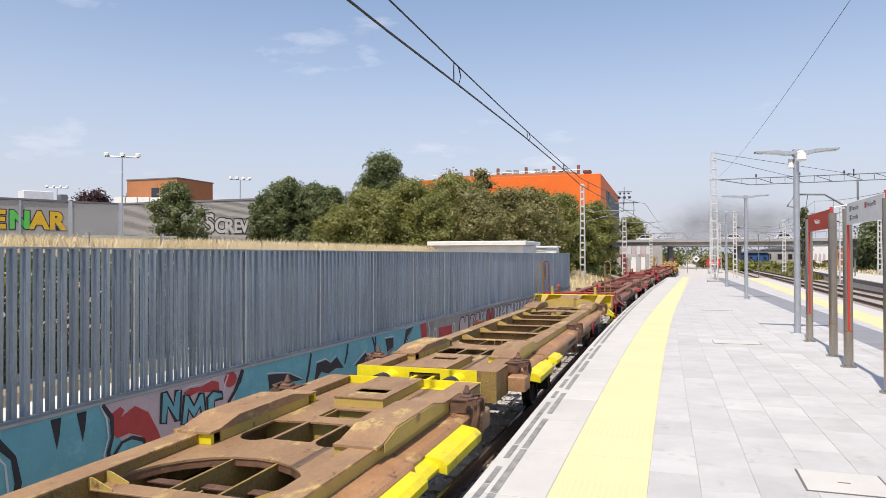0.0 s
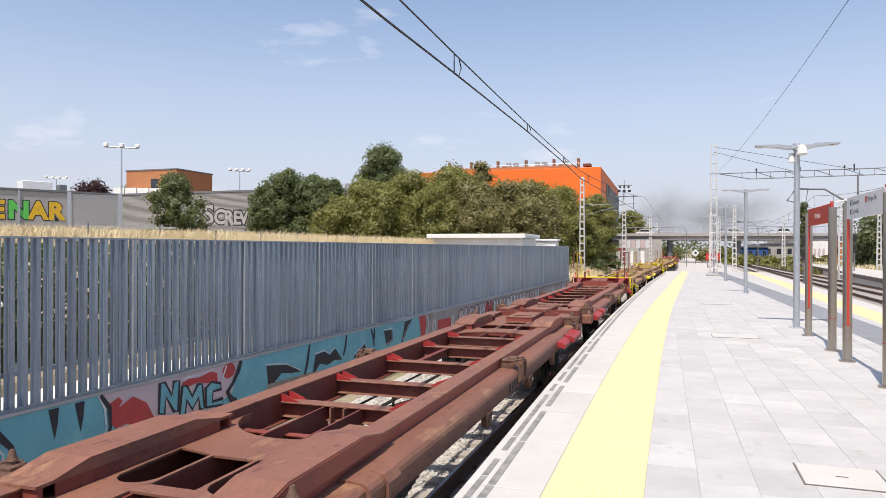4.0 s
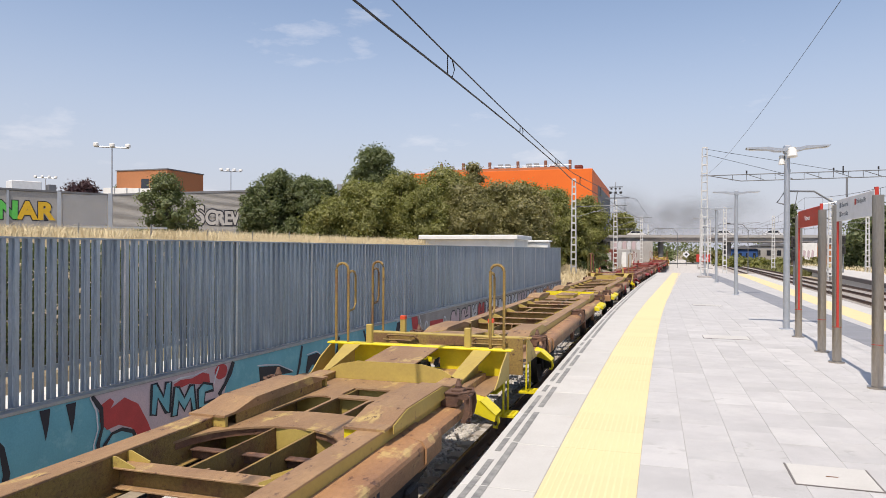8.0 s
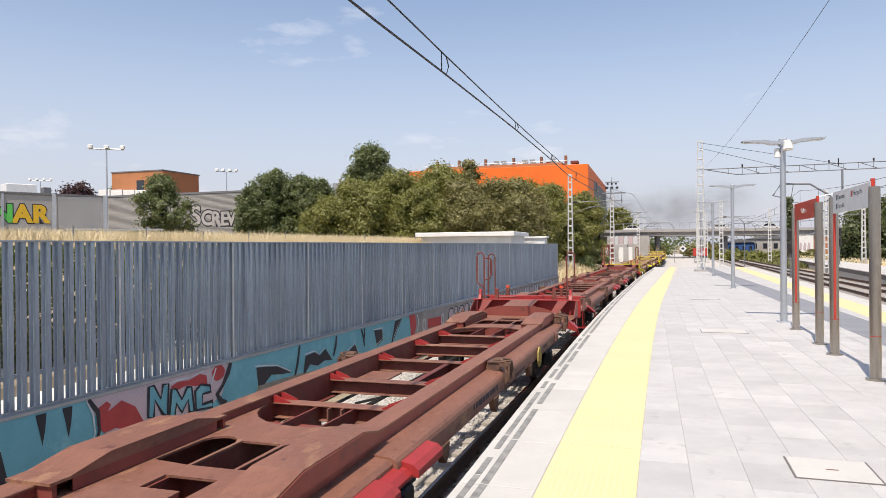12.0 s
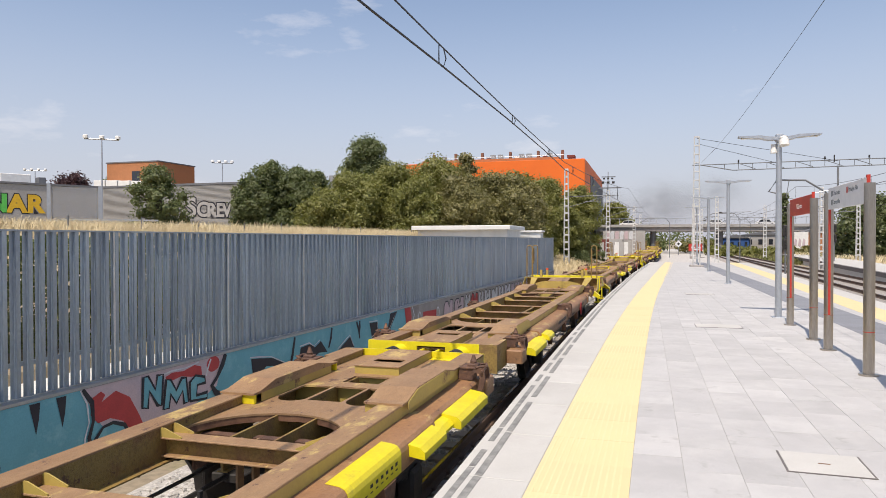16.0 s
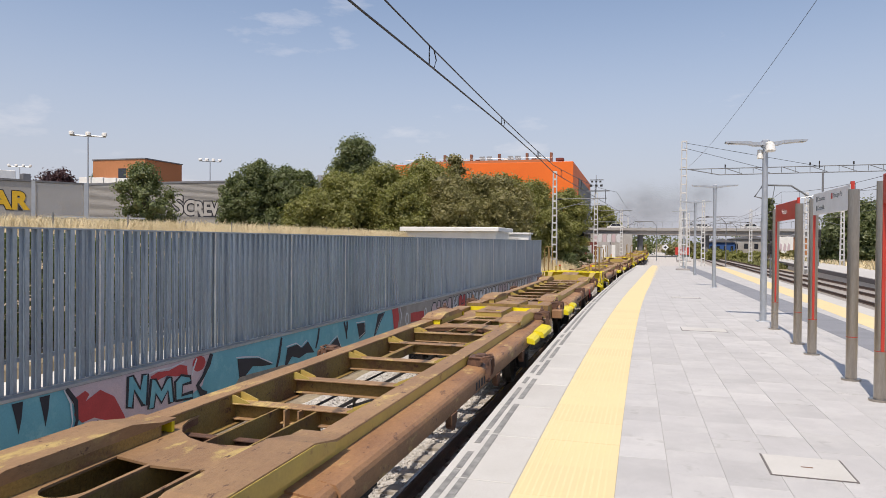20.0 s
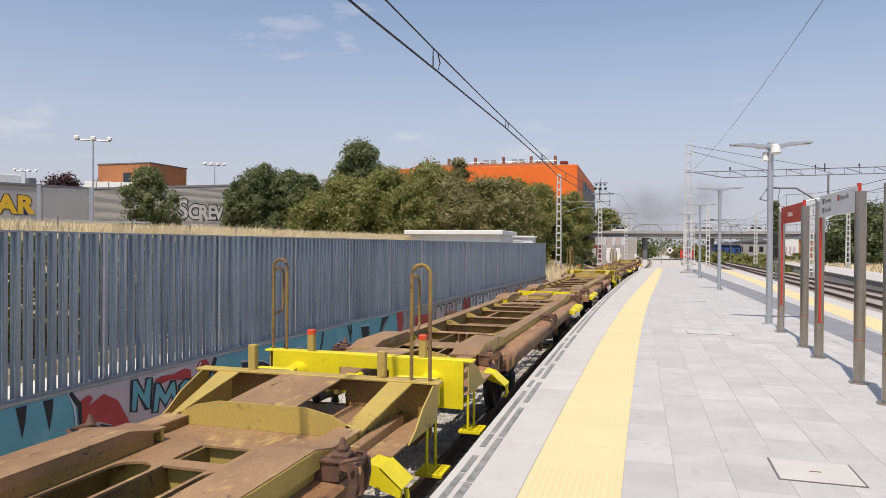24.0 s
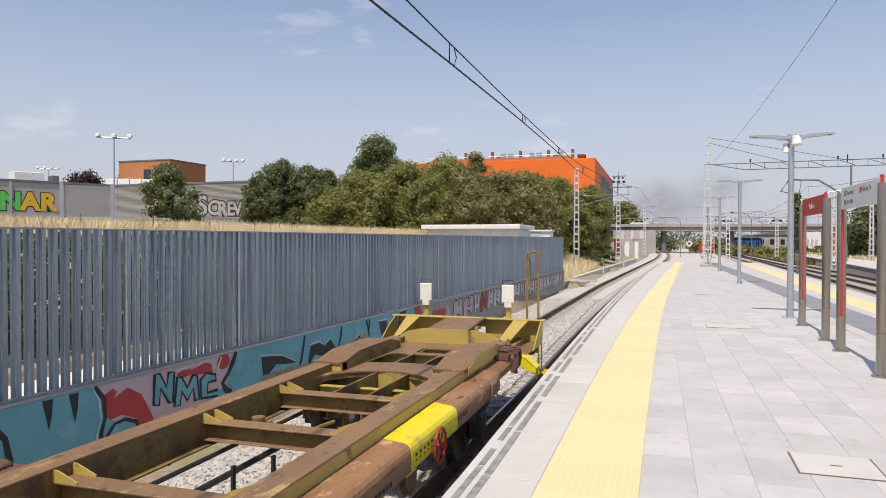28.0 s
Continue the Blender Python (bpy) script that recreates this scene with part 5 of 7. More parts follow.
# ---- platform furniture ----
def lamp(x, y, extras):
    ob = thing("platform_lamp", "tall galvanised platform lamp post with two flat lamp arms", "street lamp", "platform lamps", at=pose(x, y, 0))
    part("pole", Geo().tube([(0, 0, 0), (0, 0, 2.4), (0, 0, 4.78)], 0.085, 16, 0.07), GALVP, ob, smooth=True)
    part("base_plate", Geo().bar(-0.16, 0.16, -0.16, 0.16, 0.0, 0.018, 0.006), GALVP, ob)
    for s in (-1, 1):
        arm = Geo().prism([(s * 0.05, 4.66), (s * 0.30, 4.67), (s * 0.42, 4.71), (s * 0.98, 4.755), (s * 1.0, 4.79), (s * 0.44, 4.79), (s * 0.30, 4.755), (s * 0.05, 4.74)][::s], -0.15, 0.15)
        a = part("lamp_arm", arm, GALVP, ob)
        part("led_panel", Geo().box(*sorted((s * 0.46, s * 0.92)), -0.085, 0.085, 4.728, 4.738), SIGNWHITE, a)
    part("head", Geo().bar(-0.09, 0.09, -0.09, 0.09, 4.62, 4.82, 0.02), GALVP, ob)
    if extras:
        sp = Geo().tube([(0.09, -0.15, 4.72), (0.09, -0.17, 4.66), (0.09, -0.20, 4.50)], 0.10, 14, 0.125)
        part("loudspeaker", sp, WHITE, ob, "white round loudspeaker", smooth=True)
        part("loudspeaker", Geo().tube([(-0.13, 0.02, 4.56), (-0.13, 0.0, 4.33)], 0.06, 12, 0.08), WHITE, ob, "white round loudspeaker", smooth=True)
    return ob


for i, (x, y) in enumerate(((3.32, 19.81), (3.60, 34.2), (3.78, 47.1), (4.0, 61.0))):
    lamp(x, y, i == 0)


def sign(xa, ya, xb, yb, panel, writing):
    """Two stainless posts with a panel between them, and a red strip up each post's face."""
    ob = thing("station_sign", "%s sign panel between two steel posts" % ("red station name" if panel is SIGNRED else "white direction"), "sign", "station signs", at=pose(xa, ya, 0))
    d = Vector((xb - xa, yb - ya, 0))
    ln, ang = d.length, math.degrees(math.atan2(-d.x, d.y))
    ob.matrix_basis = pose(xa, ya, 0, 0, 0, ang)
    for y in (0, ln):
        oval = [(0.079 * math.cos(a), 0.072 * math.sin(a)) for a in [2 * math.pi * i / 24 for i in range(24)]]
        ps = part("post", Geo().prism([(a, b + y) for a, b in oval], 0.03, 2.90, "z"), STAINLESS, ob, smooth=True)
        part("foot", Geo().prism([(1.75 * a, 1.7 * b + y) for a, b in oval], 0.0, 0.03, "z"), STAINLESS, ps, smooth=True)
        part("ring", Geo().prism([(1.012 * a, 1.012 * b + y) for a, b in oval], 0.655, 0.665, "z"), SIGNRED, ps)
    part("red_strip", Geo().box(-0.026, 0.012, ln - 0.095, ln - 0.05, 0.66, 2.62), SIGNRED, ob)
    part("red_strip", Geo().box(-0.025, 0.025, 0.06, 0.11, 2.60, 3.03), SIGNRED, ob)
    pn = part("panel", Geo().bar(-0.03, 0.03, 0.075, ln - 0.075, 2.60, 2.99, 0.008), panel, ob)
    for s in (-1, 1):
        for text, u, v, size, material, mark in writing:
            cu = bpy.data.curves.new("lettering", "FONT")
            cu.body, cu.size, cu.extrude = text, size, 0.0008
            tmp = bpy.data.objects.new("lettering", cu)
            me = bpy.data.meshes.new_from_object(tmp)
            bpy.data.objects.remove(tmp)
            me.materials.append(material)
            o = new("lettering", me)
            o.parent = pn
            yy = ln - u if s < 0 else u
            o.matrix_basis = Matrix.Translation((s * 0.0315, yy, v)) @ pose(0, 0, 0, 90, 0, 90 if s > 0 else -90)
            if mark:
                part("line_badge", Geo().bar(s * 0.0315 - 0.001, s * 0.0315 + 0.001, yy - 0.11 if s > 0 else yy + 0.02, yy - 0.02 if s > 0 else yy + 0.11, v - 0.015, v + 0.085, 0.0005), mark, pn)
    return ob


NAME = [("Vicálvaro", 0.85, 2.74, 0.16, SIGNLET, None)]
WAYS = [("Chamartín", 0.42, 2.84, 0.115, SIGNGREY, SIGNGREY), ("Cercedilla", 0.42, 2.68, 0.115, SIGNGREY, SIGNGREY), ("Príncipe Pío", 1.42, 2.84, 0.115, SIGNGREY, SIGNRED)]
sign(3.27, 15.59, 3.29, 18.08, SIGNRED, NAME)
sign(3.20, 11.68, 3.22, 14.17, SIGNWHITE, WAYS)
sign(3.13, 7.75, 3.15, 10.24, SIGNRED, NAME)

cover = thing("manhole_cover", "square pale metal manhole cover with a dark rim", "manhole cover", at=pose(1.55, 6.95, 0.0045, 0, 0, -1))
part("lid", Geo().bar(-0.335, 0.335, -0.30, 0.30, -0.004, 0.006, 0.003), CONC, cover)
part("rim", Geo().box(-0.352, -0.337, -0.317, 0.317, -0.004, 0.003).box(0.337, 0.352, -0.317, 0.317, -0.004, 0.003).box(-0.337, 0.337, -0.317, -0.302, -0.004, 0.003), IRON, cover)
part("lifting_slot", Geo().box(-0.05, 0.05, -0.03, -0.005, 0.005, 0.0075), RUST, cover)
for x, y in ((1.62, 17.4), (1.9, 27.5)):
    cv = thing("manhole_cover", "flat rectangular paving cover flush with the platform", "manhole cover", at=pose(x, y, 0.0045))
    part("lid", Geo().bar(-0.5, 0.5, -0.32, 0.32, -0.004, 0.004, 0.002), CONC, cv)
    part("rim", Geo().box(-0.512, -0.502, -0.33, 0.33, -0.004, 0.003).box(0.502, 0.512, -0.33, 0.33, -0.004, 0.003).box(-0.502, 0.502, -0.335, -0.322, -0.004, 0.003), IRON, cv)

# worn twin stripes on the coping
rnd = random.Random(3)
for lo, hi in ((0.085, 0.145), (0.195, 0.265)):
    y = -2.0
    while y < 60:
        ln = rnd.choice((0.75, 1.1, 1.38, 0.5))
        g = Geo().strip([(left_edge(q) + lo, q) for q in (y, y + ln / 2, y + ln)], [(left_edge(q) + hi, q) for q in (y, y + ln / 2, y + ln)], 0.0005, 0.004)
        part("edge_stripe", g, STRIPE, platform)
        y += ln + rnd.choice((0.03, 0.05, 0.30))

# ---- masts, wires ----
def lattice(name, x, y, z0, h, w0, w1, label, group="line masts", band=0.07, leg=0.045):
    ob = thing(name, label, "mast", group, at=pose(x, y, z0))
    for sx in (-1, 1):
        for sy in (-1, 1):
            part("leg", Geo().tube([(sx * w0 / 2, sy * w0 / 2, 0), (sx * w1 / 2, sy * w1 / 2, h)], leg, 4), MASTW, ob)
    n = max(4, int(h / 0.62))
    for i in range(n + 1):
        t = i / n
        w, z = w0 + (w1 - w0) * t, h * t
        for s in (-1, 1):
            part("batten", Geo().box(-w / 2, w / 2, s * w / 2 - 0.012, s * w / 2 + 0.012, z - band, z + band), MASTW, ob)
            part("batten", Geo().box(s * w / 2 - 0.012, s * w / 2 + 0.012, -w / 2, w / 2, z - band, z + band), MASTW, ob)
    part("footing", Geo().bar(-0.5, 0.5, -0.5, 0.5, -0.6, 0.12, 0.04), WALLC, ob)
    return ob


def cantilever(mast, reach, z, s=1):
    part("bracket_arm", Geo().tube([(0, 0, z + 0.1), (s * reach, 0, z + 0.16)], 0.035, 6), GALVD, mast)
    part("bracket_stay", Geo().tube([(0, 0, z - 0.9), (s * reach * 0.8, 0, z + 0.12)], 0.028, 6), GALVD, mast)
    part("registration_arm", Geo().tube([(s * reach * 0.35, 0, z - 0.35), (s * reach * 0.95, 0, z - 0.5)], 0.02, 6), GALVD, mast)
    part("insulator", Geo().tube([(s * 0.25, 0, z + 0.1), (s * 0.6, 0, z + 0.11)], 0.07, 8), DARK, mast)


m1 = lattice("line_mast", -6.97, 62.4, -0.75, 9.15, 0.46, 0.28, "white painted lattice catenary mast beside the track")
cantilever(m1, 4.6, 6.6)
m2 = lattice("line_mast", -4.46, 83.8, -0.75, 8.7, 0.50, 0.30, "white painted lattice catenary mast beside the track")
cantilever(m2, 4.2, 6.5)
part("top_pole", Geo().box(-0.06, 0.06, -0.06, 0.06, 8.6, 10.9), GALVP, m2)
part("cross_bar", Geo().box(-1.1, 1.55, -0.08, 0.08, 8.92, 9.05), GALVD, m2)
part("cross_bar", Geo().box(-0.75, 0.85, -0.06, 0.06, 10.25, 10.35), GALVD, m2)
for x in (-0.6, 0.0, 0.6):
    part("insulator", Geo().tube([(x, 0, 9.5), (x, 0, 9.75)], 0.16, 8), DARK, m2)
    part("insulator", Geo().tube([(x * 0.8, 0, 10.0), (x * 0.8, 0, 10.2)], 0.12, 8), DARK, m2)
m3 = lattice("line_mast", -2.2, 125.0, -0.75, 8.6, 0.50, 0.30, "white painted lattice catenary mast beside the track")
cantilever(m3, 4.2, 6.4)
for x, y in ((-1.5, 165.0), (9.5, 150.0), (7.2, 118.0)):
    mm = lattice("line_mast", x, y, -0.75, 8.6, 0.50, 0.30, "distant pale lattice catenary mast")
    cantilever(mm, 4.0, 6.4, 1)

wires = thing("overhead_line", "black contact wire and catenary wire hung with droppers above the track", "overhead wire", at=pose(0, 0, 0))


def wx(y):
    return -3.3 if y < 29 else -3.3 + (y - 29) * 0.052


def mz(y):
    k = (y - 20) / 42
    return 5.23 + 1.3 * k * k


def cz(y):
    return float(np.interp(y, (-25, 7.6, 11, 17, 23, 29, 60), (4.75, 4.91, 4.97, 5.04, 5.05, 4.99, 4.99)))


pts = span(-25, 122, 3.0)
part("contact_wire", Geo().tube([(wx(y), y, cz(y)) for y in pts], 0.016, 6), WIRE, wires)
part("catenary_wire", Geo().tube([(wx(y), y, mz(y) if y < 64 else 5.23 + 1.3 * ((y - 106) / 42) ** 2) for y in pts], 0.013, 6), WIRE, wires)
for y in (11.0, 17.4, 24.0, 31.0, 38.0, 45.0, 52.0):
    for dy in (-0.13, 0.13):
        part("dropper", Geo().tube([(wx(y), y + dy, cz(y)), (wx(y) + 0.02, y + dy * 1.6, (cz(y) + mz(y)) / 2), (wx(y), y + dy, mz(y))], 0.011, 5), WIRE, wires)
feeder = thing("feeder_wire", "thin dark feeder wire strung high above the platform", "overhead wire", at=pose(0, 0, 0))
part("wire", Geo().tube([(3.45 + 0.02 * i, 0 + i * 3.0, 7.0 + 0.0009 * (i * 3 - 25) ** 2) for i in range(-4, 19)], 0.0065, 5), WIRE, feeder)

# portal gantry on the platform end
gm = lattice("gantry", 3.62, 55.8, 0.0, 9.9, 0.50, 0.34, "tall white lattice mast carrying a long lattice beam", "gantries", 0.035, 0.034)
bz = 7.32
part("chord", Geo().tube([(-0.3, 0, bz + 0.43), (26, 3.0, bz + 0.93)], 0.035, 4), GALVD, gm)
part("chord", Geo().tube([(0.3, 0, bz + 0.43), (2.6, 0.3, bz), (26, 3.0, bz + 0.45)], 0.035, 4), GALVD, gm)
for i in range(2, 26):
    part("lacing", Geo().tube([(i, i * 3 / 26, bz + i * 0.019), (i, i * 3 / 26, bz + 0.45 + i * 0.019)], 0.02, 4), GALVD, gm)
    if i % 2:
        part("lacing", Geo().tube([(i, i * 3 / 26, bz + 0.45 + i * 0.019), (i + 1.2, (i + 1.2) * 3 / 26, bz + (i + 1.2) * 0.019)], 0.026, 4), GALVD, gm)
    if i % 3 == 0:
        part("insulator", Geo().tube([(i, i * 3 / 26, bz + 0.5 + i * 0.019), (i, i * 3 / 26, bz + 0.72 + i * 0.019)], 0.06, 6), DARK, gm)
for x in (9.9, 16.0, 21.5):
    part("drop_post", Geo().box(x - 0.06, x + 0.06, x * 3 / 26 - 0.06, x * 3 / 26 + 0.06, bz - 1.6, bz + 0.2), GALVD, gm)
    part("insulator", Geo().tube([(x - 0.25, x * 3 / 26, bz + 0.45), (x - 0.25, x * 3 / 26, bz + 1.0)], 0.045, 8), DARK, gm)
    part("registration_arm", Geo().tube([(x, x * 3 / 26, bz - 1.5), (x - 1.6, x * 3 / 26, bz - 1.8)], 0.03, 6), GALVP, gm)
part("guy_wire", Geo().tube([(0, 0, 9.8), (9.9, 1.14, bz + 0.55)], 0.015, 4), WIRE, gm)
part("guy_wire", Geo().tube([(0, 0, 9.4), (6, 0.7, bz + 0.4)], 0.015, 4), WIRE, gm)

# ---- right-hand tracks ----
def rx1(y): return 9.45 + 0.0265 * y
def rx2(y): return 13.6 + 0.012 * y
def rx3(y): return 17.9 + 0.012 * y
def side_x(y): return 12.1 + 0.07 * y


for fx in (rx1, rx2):
    ys = span(-20, 330, 5)
    g = Geo()
    pr = [(-2.4, -1.12), (-1.7, -0.95), (1.7, -0.95), (2.4, -1.12)]
    g.v = [(fx(y) + a, y, b) for y in ys for a, b in pr]
    g.f = [(j * 4 + i, j * 4 + i + 1, (j + 1) * 4 + i + 1, (j + 1) * 4 + i) for j in range(len(ys) - 1) for i in range(3)]
    single("ballast_bed", g, BALLASTR, "brownish grey crushed stone ballast under the track", "ballast", kind="structure")
    for sx in (-0.868, 0.868):
        rail("rail", lambda y, s=sx, q=fx: q(y) + s, RAILZ, -20, 330, 10)
ys = span(50, 125, 5)
side = single("platform_far", Geo().strip([(side_x(y), y) for y in ys], [(side_x(y) + 4.6, y) for y in ys], -1.2, -0.3), CONC, "low weathered side platform beyond the tracks", "platform", kind="structure")
part("edge_band", Geo().strip([(side_x(y) - 0.05, y) for y in ys], [(side_x(y) + 0.25, y) for y in ys], -0.62, -0.29), IRON, side, "dark weathered platform edge")

ys = span(66, 240, 6)
single("gravel_area", Geo().strip([(line_x(y) + 1.4, y) for y in ys], [(rx1(y) - 1.6, y) for y in ys], -1.3, -1.02), BALLAST, "pale gravel between the converging tracks", "gravel", kind="structure")

# ---- overpass ----
bridge = thing("overpass", "long grey concrete road bridge over the tracks with round piers", "bridge", at=pose(0, 0, 0))
part("deck", Geo().prism([(-60, 4.2), (90, 3.6), (90, 4.7), (-60, 5.0)], 160, 171, "y"), WALLC, bridge)
part("parapet", Geo().prism([(-60, 5.0), (90, 4.7), (90, 5.3), (-60, 5.6)], 159.6, 160.0, "y"), GREYB, bridge)
for i in range(75):
    x = -60 + i * 2
    part("rail_post", Geo().box(x - 0.05, x + 0.05, 159.55, 159.65, 5.6, 6.9), GALVP, bridge)
part("hand_bar", Geo().box(-60, 90, 159.56, 159.64, 6.75, 6.85), GALVP, bridge)
for x in (1.3, 15.4, 36, 55):
    for y in (162, 168):
        part("pier", Geo().tube([(x, y, -1.3), (x, y, 4.1)], 0.62, 14), DGREY, bridge, smooth=True)
part("abutment", Geo().box(-60, -0.6, 161, 170, -1.5, 4.1), GREYB, bridge)


# ---- buildings ----
ob = thing("warehouse", "large flat-roofed hall clad in bright orange with dark grey sides", "building", at=pose(0, 0, 0))
part("wall", Geo().bar(-48.3, -11.4, 133.0, 186.0, -1.2, 17.6, 0.05), ORANGE, ob)
part("side_cladding", Geo().box(-11.4, -11.3, 146.0, 186.0, -1.2, 15.6), DGREY, ob)
part("side_cladding", Geo().box(-11.4, -11.3, 133.1, 186.0, -1.2, 6.0), DGREY, ob)
part("parapet", Geo().box(-44.5, -16.5, 134.5, 150, 17.6, 18.3), TERRA, ob)
rnd = random.Random(8)
for i, x in enumerate((-42.5, -37.8, -32.2, -26.4, -20.8, -16.0)):
    part("chimney", Geo().bar(x - 0.27, x + 0.27, 136, 136.6, 17.6, 19.8, 0.06), CHIMNEY, ob)
    part("roof_box", Geo().bar(x + 0.9, x + 2.4, 136, 138, 18.2, 18.7, 0.05), WHITE if i in (0, 3) else BRICKD, ob)
    for j in range(2 if i in (2, 3) else 1 if i in (0, 4) else 0):
        part("solar_panel", Geo().add([(x + 2.0 + j * 1.5, 135.4, 18.3), (x + 3.1 + j * 1.5, 135.4, 18.3), (x + 2.8 + j * 1.5, 136.0, 19.3), (x + 1.7 + j * 1.5, 136.0, 19.3), (x + 2.0 + j * 1.5, 135.5, 18.3), (x + 3.1 + j * 1.5, 135.5, 18.3), (x + 2.8 + j * 1.5, 136.1, 19.3), (x + 1.7 + j * 1.5, 136.1, 19.3)], [(0, 1, 2, 3), (4, 5, 6, 7), (0, 1, 5, 4), (2, 3, 7, 6)]), DGREY, ob)
part("roof_rail", Geo().tube([(-46, 135, 18.7), (-15.6, 135, 18.7)], 0.05, 5), GALVP, ob)

ob = thing("red_wall", "dark red boundary wall at the foot of the hall", "wall", at=pose(0, 0, 0))
part("wall", Geo().box(-10.4, -5.3, 104, 104.4, -1.2, 2.15), BRICKD, ob)
ob = thing("small_hut", "pale corrugated track-side hut with a graffiti covered wall", "hut", at=pose(0, 0, 0))
part("wall", Geo().bar(-6.9, -3.9, 118, 122, -1.2, 2.2, 0.05), GREYB, ob)
part("door", Geo().box(-5.6, -4.8, 117.96, 118, -1.0, 1.2), WHITE, ob)


def quad_block(name, a, b, depth, z0, z1, material, label, extra=()):
    """A building whose front runs from a to b in plan."""
    a, b = Vector((*a, 0)), Vector((*b, 0))
    d = b - a
    ob = thing(name, label, "building", at=pose(a.x, a.y, 0, 0, 0, math.degrees(math.atan2(d.y, d.x))))
    part("wall", Geo().bar(0, d.length, 0, depth, z0, z1, 0.04), material, ob)
    part("roof_edge", Geo().box(-0.1, d.length + 0.1, -0.1, depth + 0.1, z1, z1 + 0.18), DGREY, ob)
    return ob, d.length


hall, ln = quad_block("sports_hall", (-62.0, 37.3), (-52.33, 55.94), 14, -1.0, 7.3, GREYB, "low grey hall with yellow and green graffiti letters")
part("downpipe", Geo().box(11.9, 12.1, -0.12, 0, 0, 7.3), GALVP, hall)
part("roof_box", Geo().bar(13.0, 15.6, 3, 5, 7.48, 8.5, 0.05), WHITE, hall)
part("roof_vent", Geo().bar(16.2, 16.9, 3, 4, 7.48, 8.3, 0.05), DGREY, hall)
wing, ln = quad_block("hall_wing", (-52.3, 55.9), (-34.3, 55.42), 8, -1.0, 7.3, GREYB, "grey hall wing with a ribbed metal wall and outlined graffiti")
for i in range(40):
    part("wall_rib", Geo().box(0.3, ln, -0.05, 0.0, 2.9 + i * 0.11, 2.96 + i * 0.11), GREYB, wing)
def painted_letter(ob, text, x, z, size, fat, depth, material, name):
    cu = bpy.data.curves.new(name, "FONT")
    cu.body, cu.size, cu.offset, cu.extrude, cu.align_x = text, size, fat, 0.006, "CENTER"
    tmp = bpy.data.objects.new(name, cu)
    me = bpy.data.meshes.new_from_object(tmp)
    bpy.data.objects.remove(tmp)
    me.materials.append(material)
    o = new(name, me)
    o.parent = ob
    o.matrix_basis = pose(x, depth, z, 90)


for text, x, c in (("E", 10.3, GYEL), ("N", 12.0, GGREEN), ("A", 13.6, GYEL), ("R", 15.1, GYEL)):
    painted_letter(hall, text, x, 4.75, 2.2, 0.11, -0.03, c, "graffiti_letter")
    painted_letter(hall, text, x, 4.75, 2.2, 0.19, -0.015, GBLACK, "graffiti_outline")
for text, x, z, size in (("S", 10.8, 4.35, 2.6), ("C", 12.1, 4.35, 1.9), ("R", 13.1, 4.3, 1.8), ("E", 14.05, 4.3, 1.75), ("W", 15.2, 4.3, 1.75)):
    painted_letter(wing, text, x, z, size, 0.06, -0.075, GREYB, "graffiti_letter")
    painted_letter(wing, text, x, z, size, 0.17, -0.06, GBLACK, "graffiti_outline")

ob, ln = quad_block("brown_block", (-85.1, 92.2), (-74.9, 92.0), 9, 0, 14.7, TERRA, "plain terracotta flat-roofed block with one dark window")
part("window", Geo().box(5.1, 6.6, -0.05, 0.0, 11.2, 13.3), GLASSD, ob)
for i in range(5):
    part("low_annexe", Geo().bar(1.2 + i * 2.4, 3.4 + i * 2.4, -4, -0.2, 0, 11.6 - 0.1 * i, 0.03), WHITE, ob)
ob, ln = quad_block("solar_shed", (-60.0, 88.0), (-34.0, 98.0), 10, 0, 10.2, GREYB, "grey shed with tilted solar panels along its roof")
for i in range(9):
    x = 6 + i * 1.9
    part("solar_panel", Geo().add([(x, 0.2, 10.3), (x + 1.4, 0.2, 10.3), (x + 1.1, 1.4, 11.9), (x - 0.3, 1.4, 11.9), (x, 0.3, 10.25), (x + 1.4, 0.3, 10.25), (x + 1.1, 1.5, 11.85), (x - 0.3, 1.5, 11.85)], [(0, 1, 2, 3), (4, 5, 6, 7), (0, 1, 5, 4), (2, 3, 7, 6)]), DGREY, ob)


def floodlight(x, y, top, n, w):
    ob = thing("floodlight_mast", "slim grey floodlight mast with a row of white lamps", "floodlight", "sports floodlights", at=pose(x, y, 0))
    part("pole", Geo().tube([(0, 0, 0), (0, 0, top)], 0.08, 8, 0.05), GALVP, ob)
    part("cross_bar", Geo().tube([(-w / 2 * 0.8, -w / 2 * 0.6, top), (w / 2 * 0.8, w / 2 * 0.6, top)], 0.06, 6), GALVP, ob)
    for i in range(n):
        t = (i / (n - 1) - 0.5) * 0.92
        part("lamp_head", Geo().bar(w * 0.8 * t - 0.19, w * 0.8 * t + 0.19, w * 0.6 * t - 0.12, w * 0.6 * t + 0.12, top + 0.05, top + 0.30, 0.06), WHITE, ob)


floodlight(-37.9, 40.6, 9.4, 3, 2.3)
floodlight(-44.4, 64.8, 10.5, 4, 2.2)
floodlight(-76.5, 70.5, 11.2, 4, 2.6)

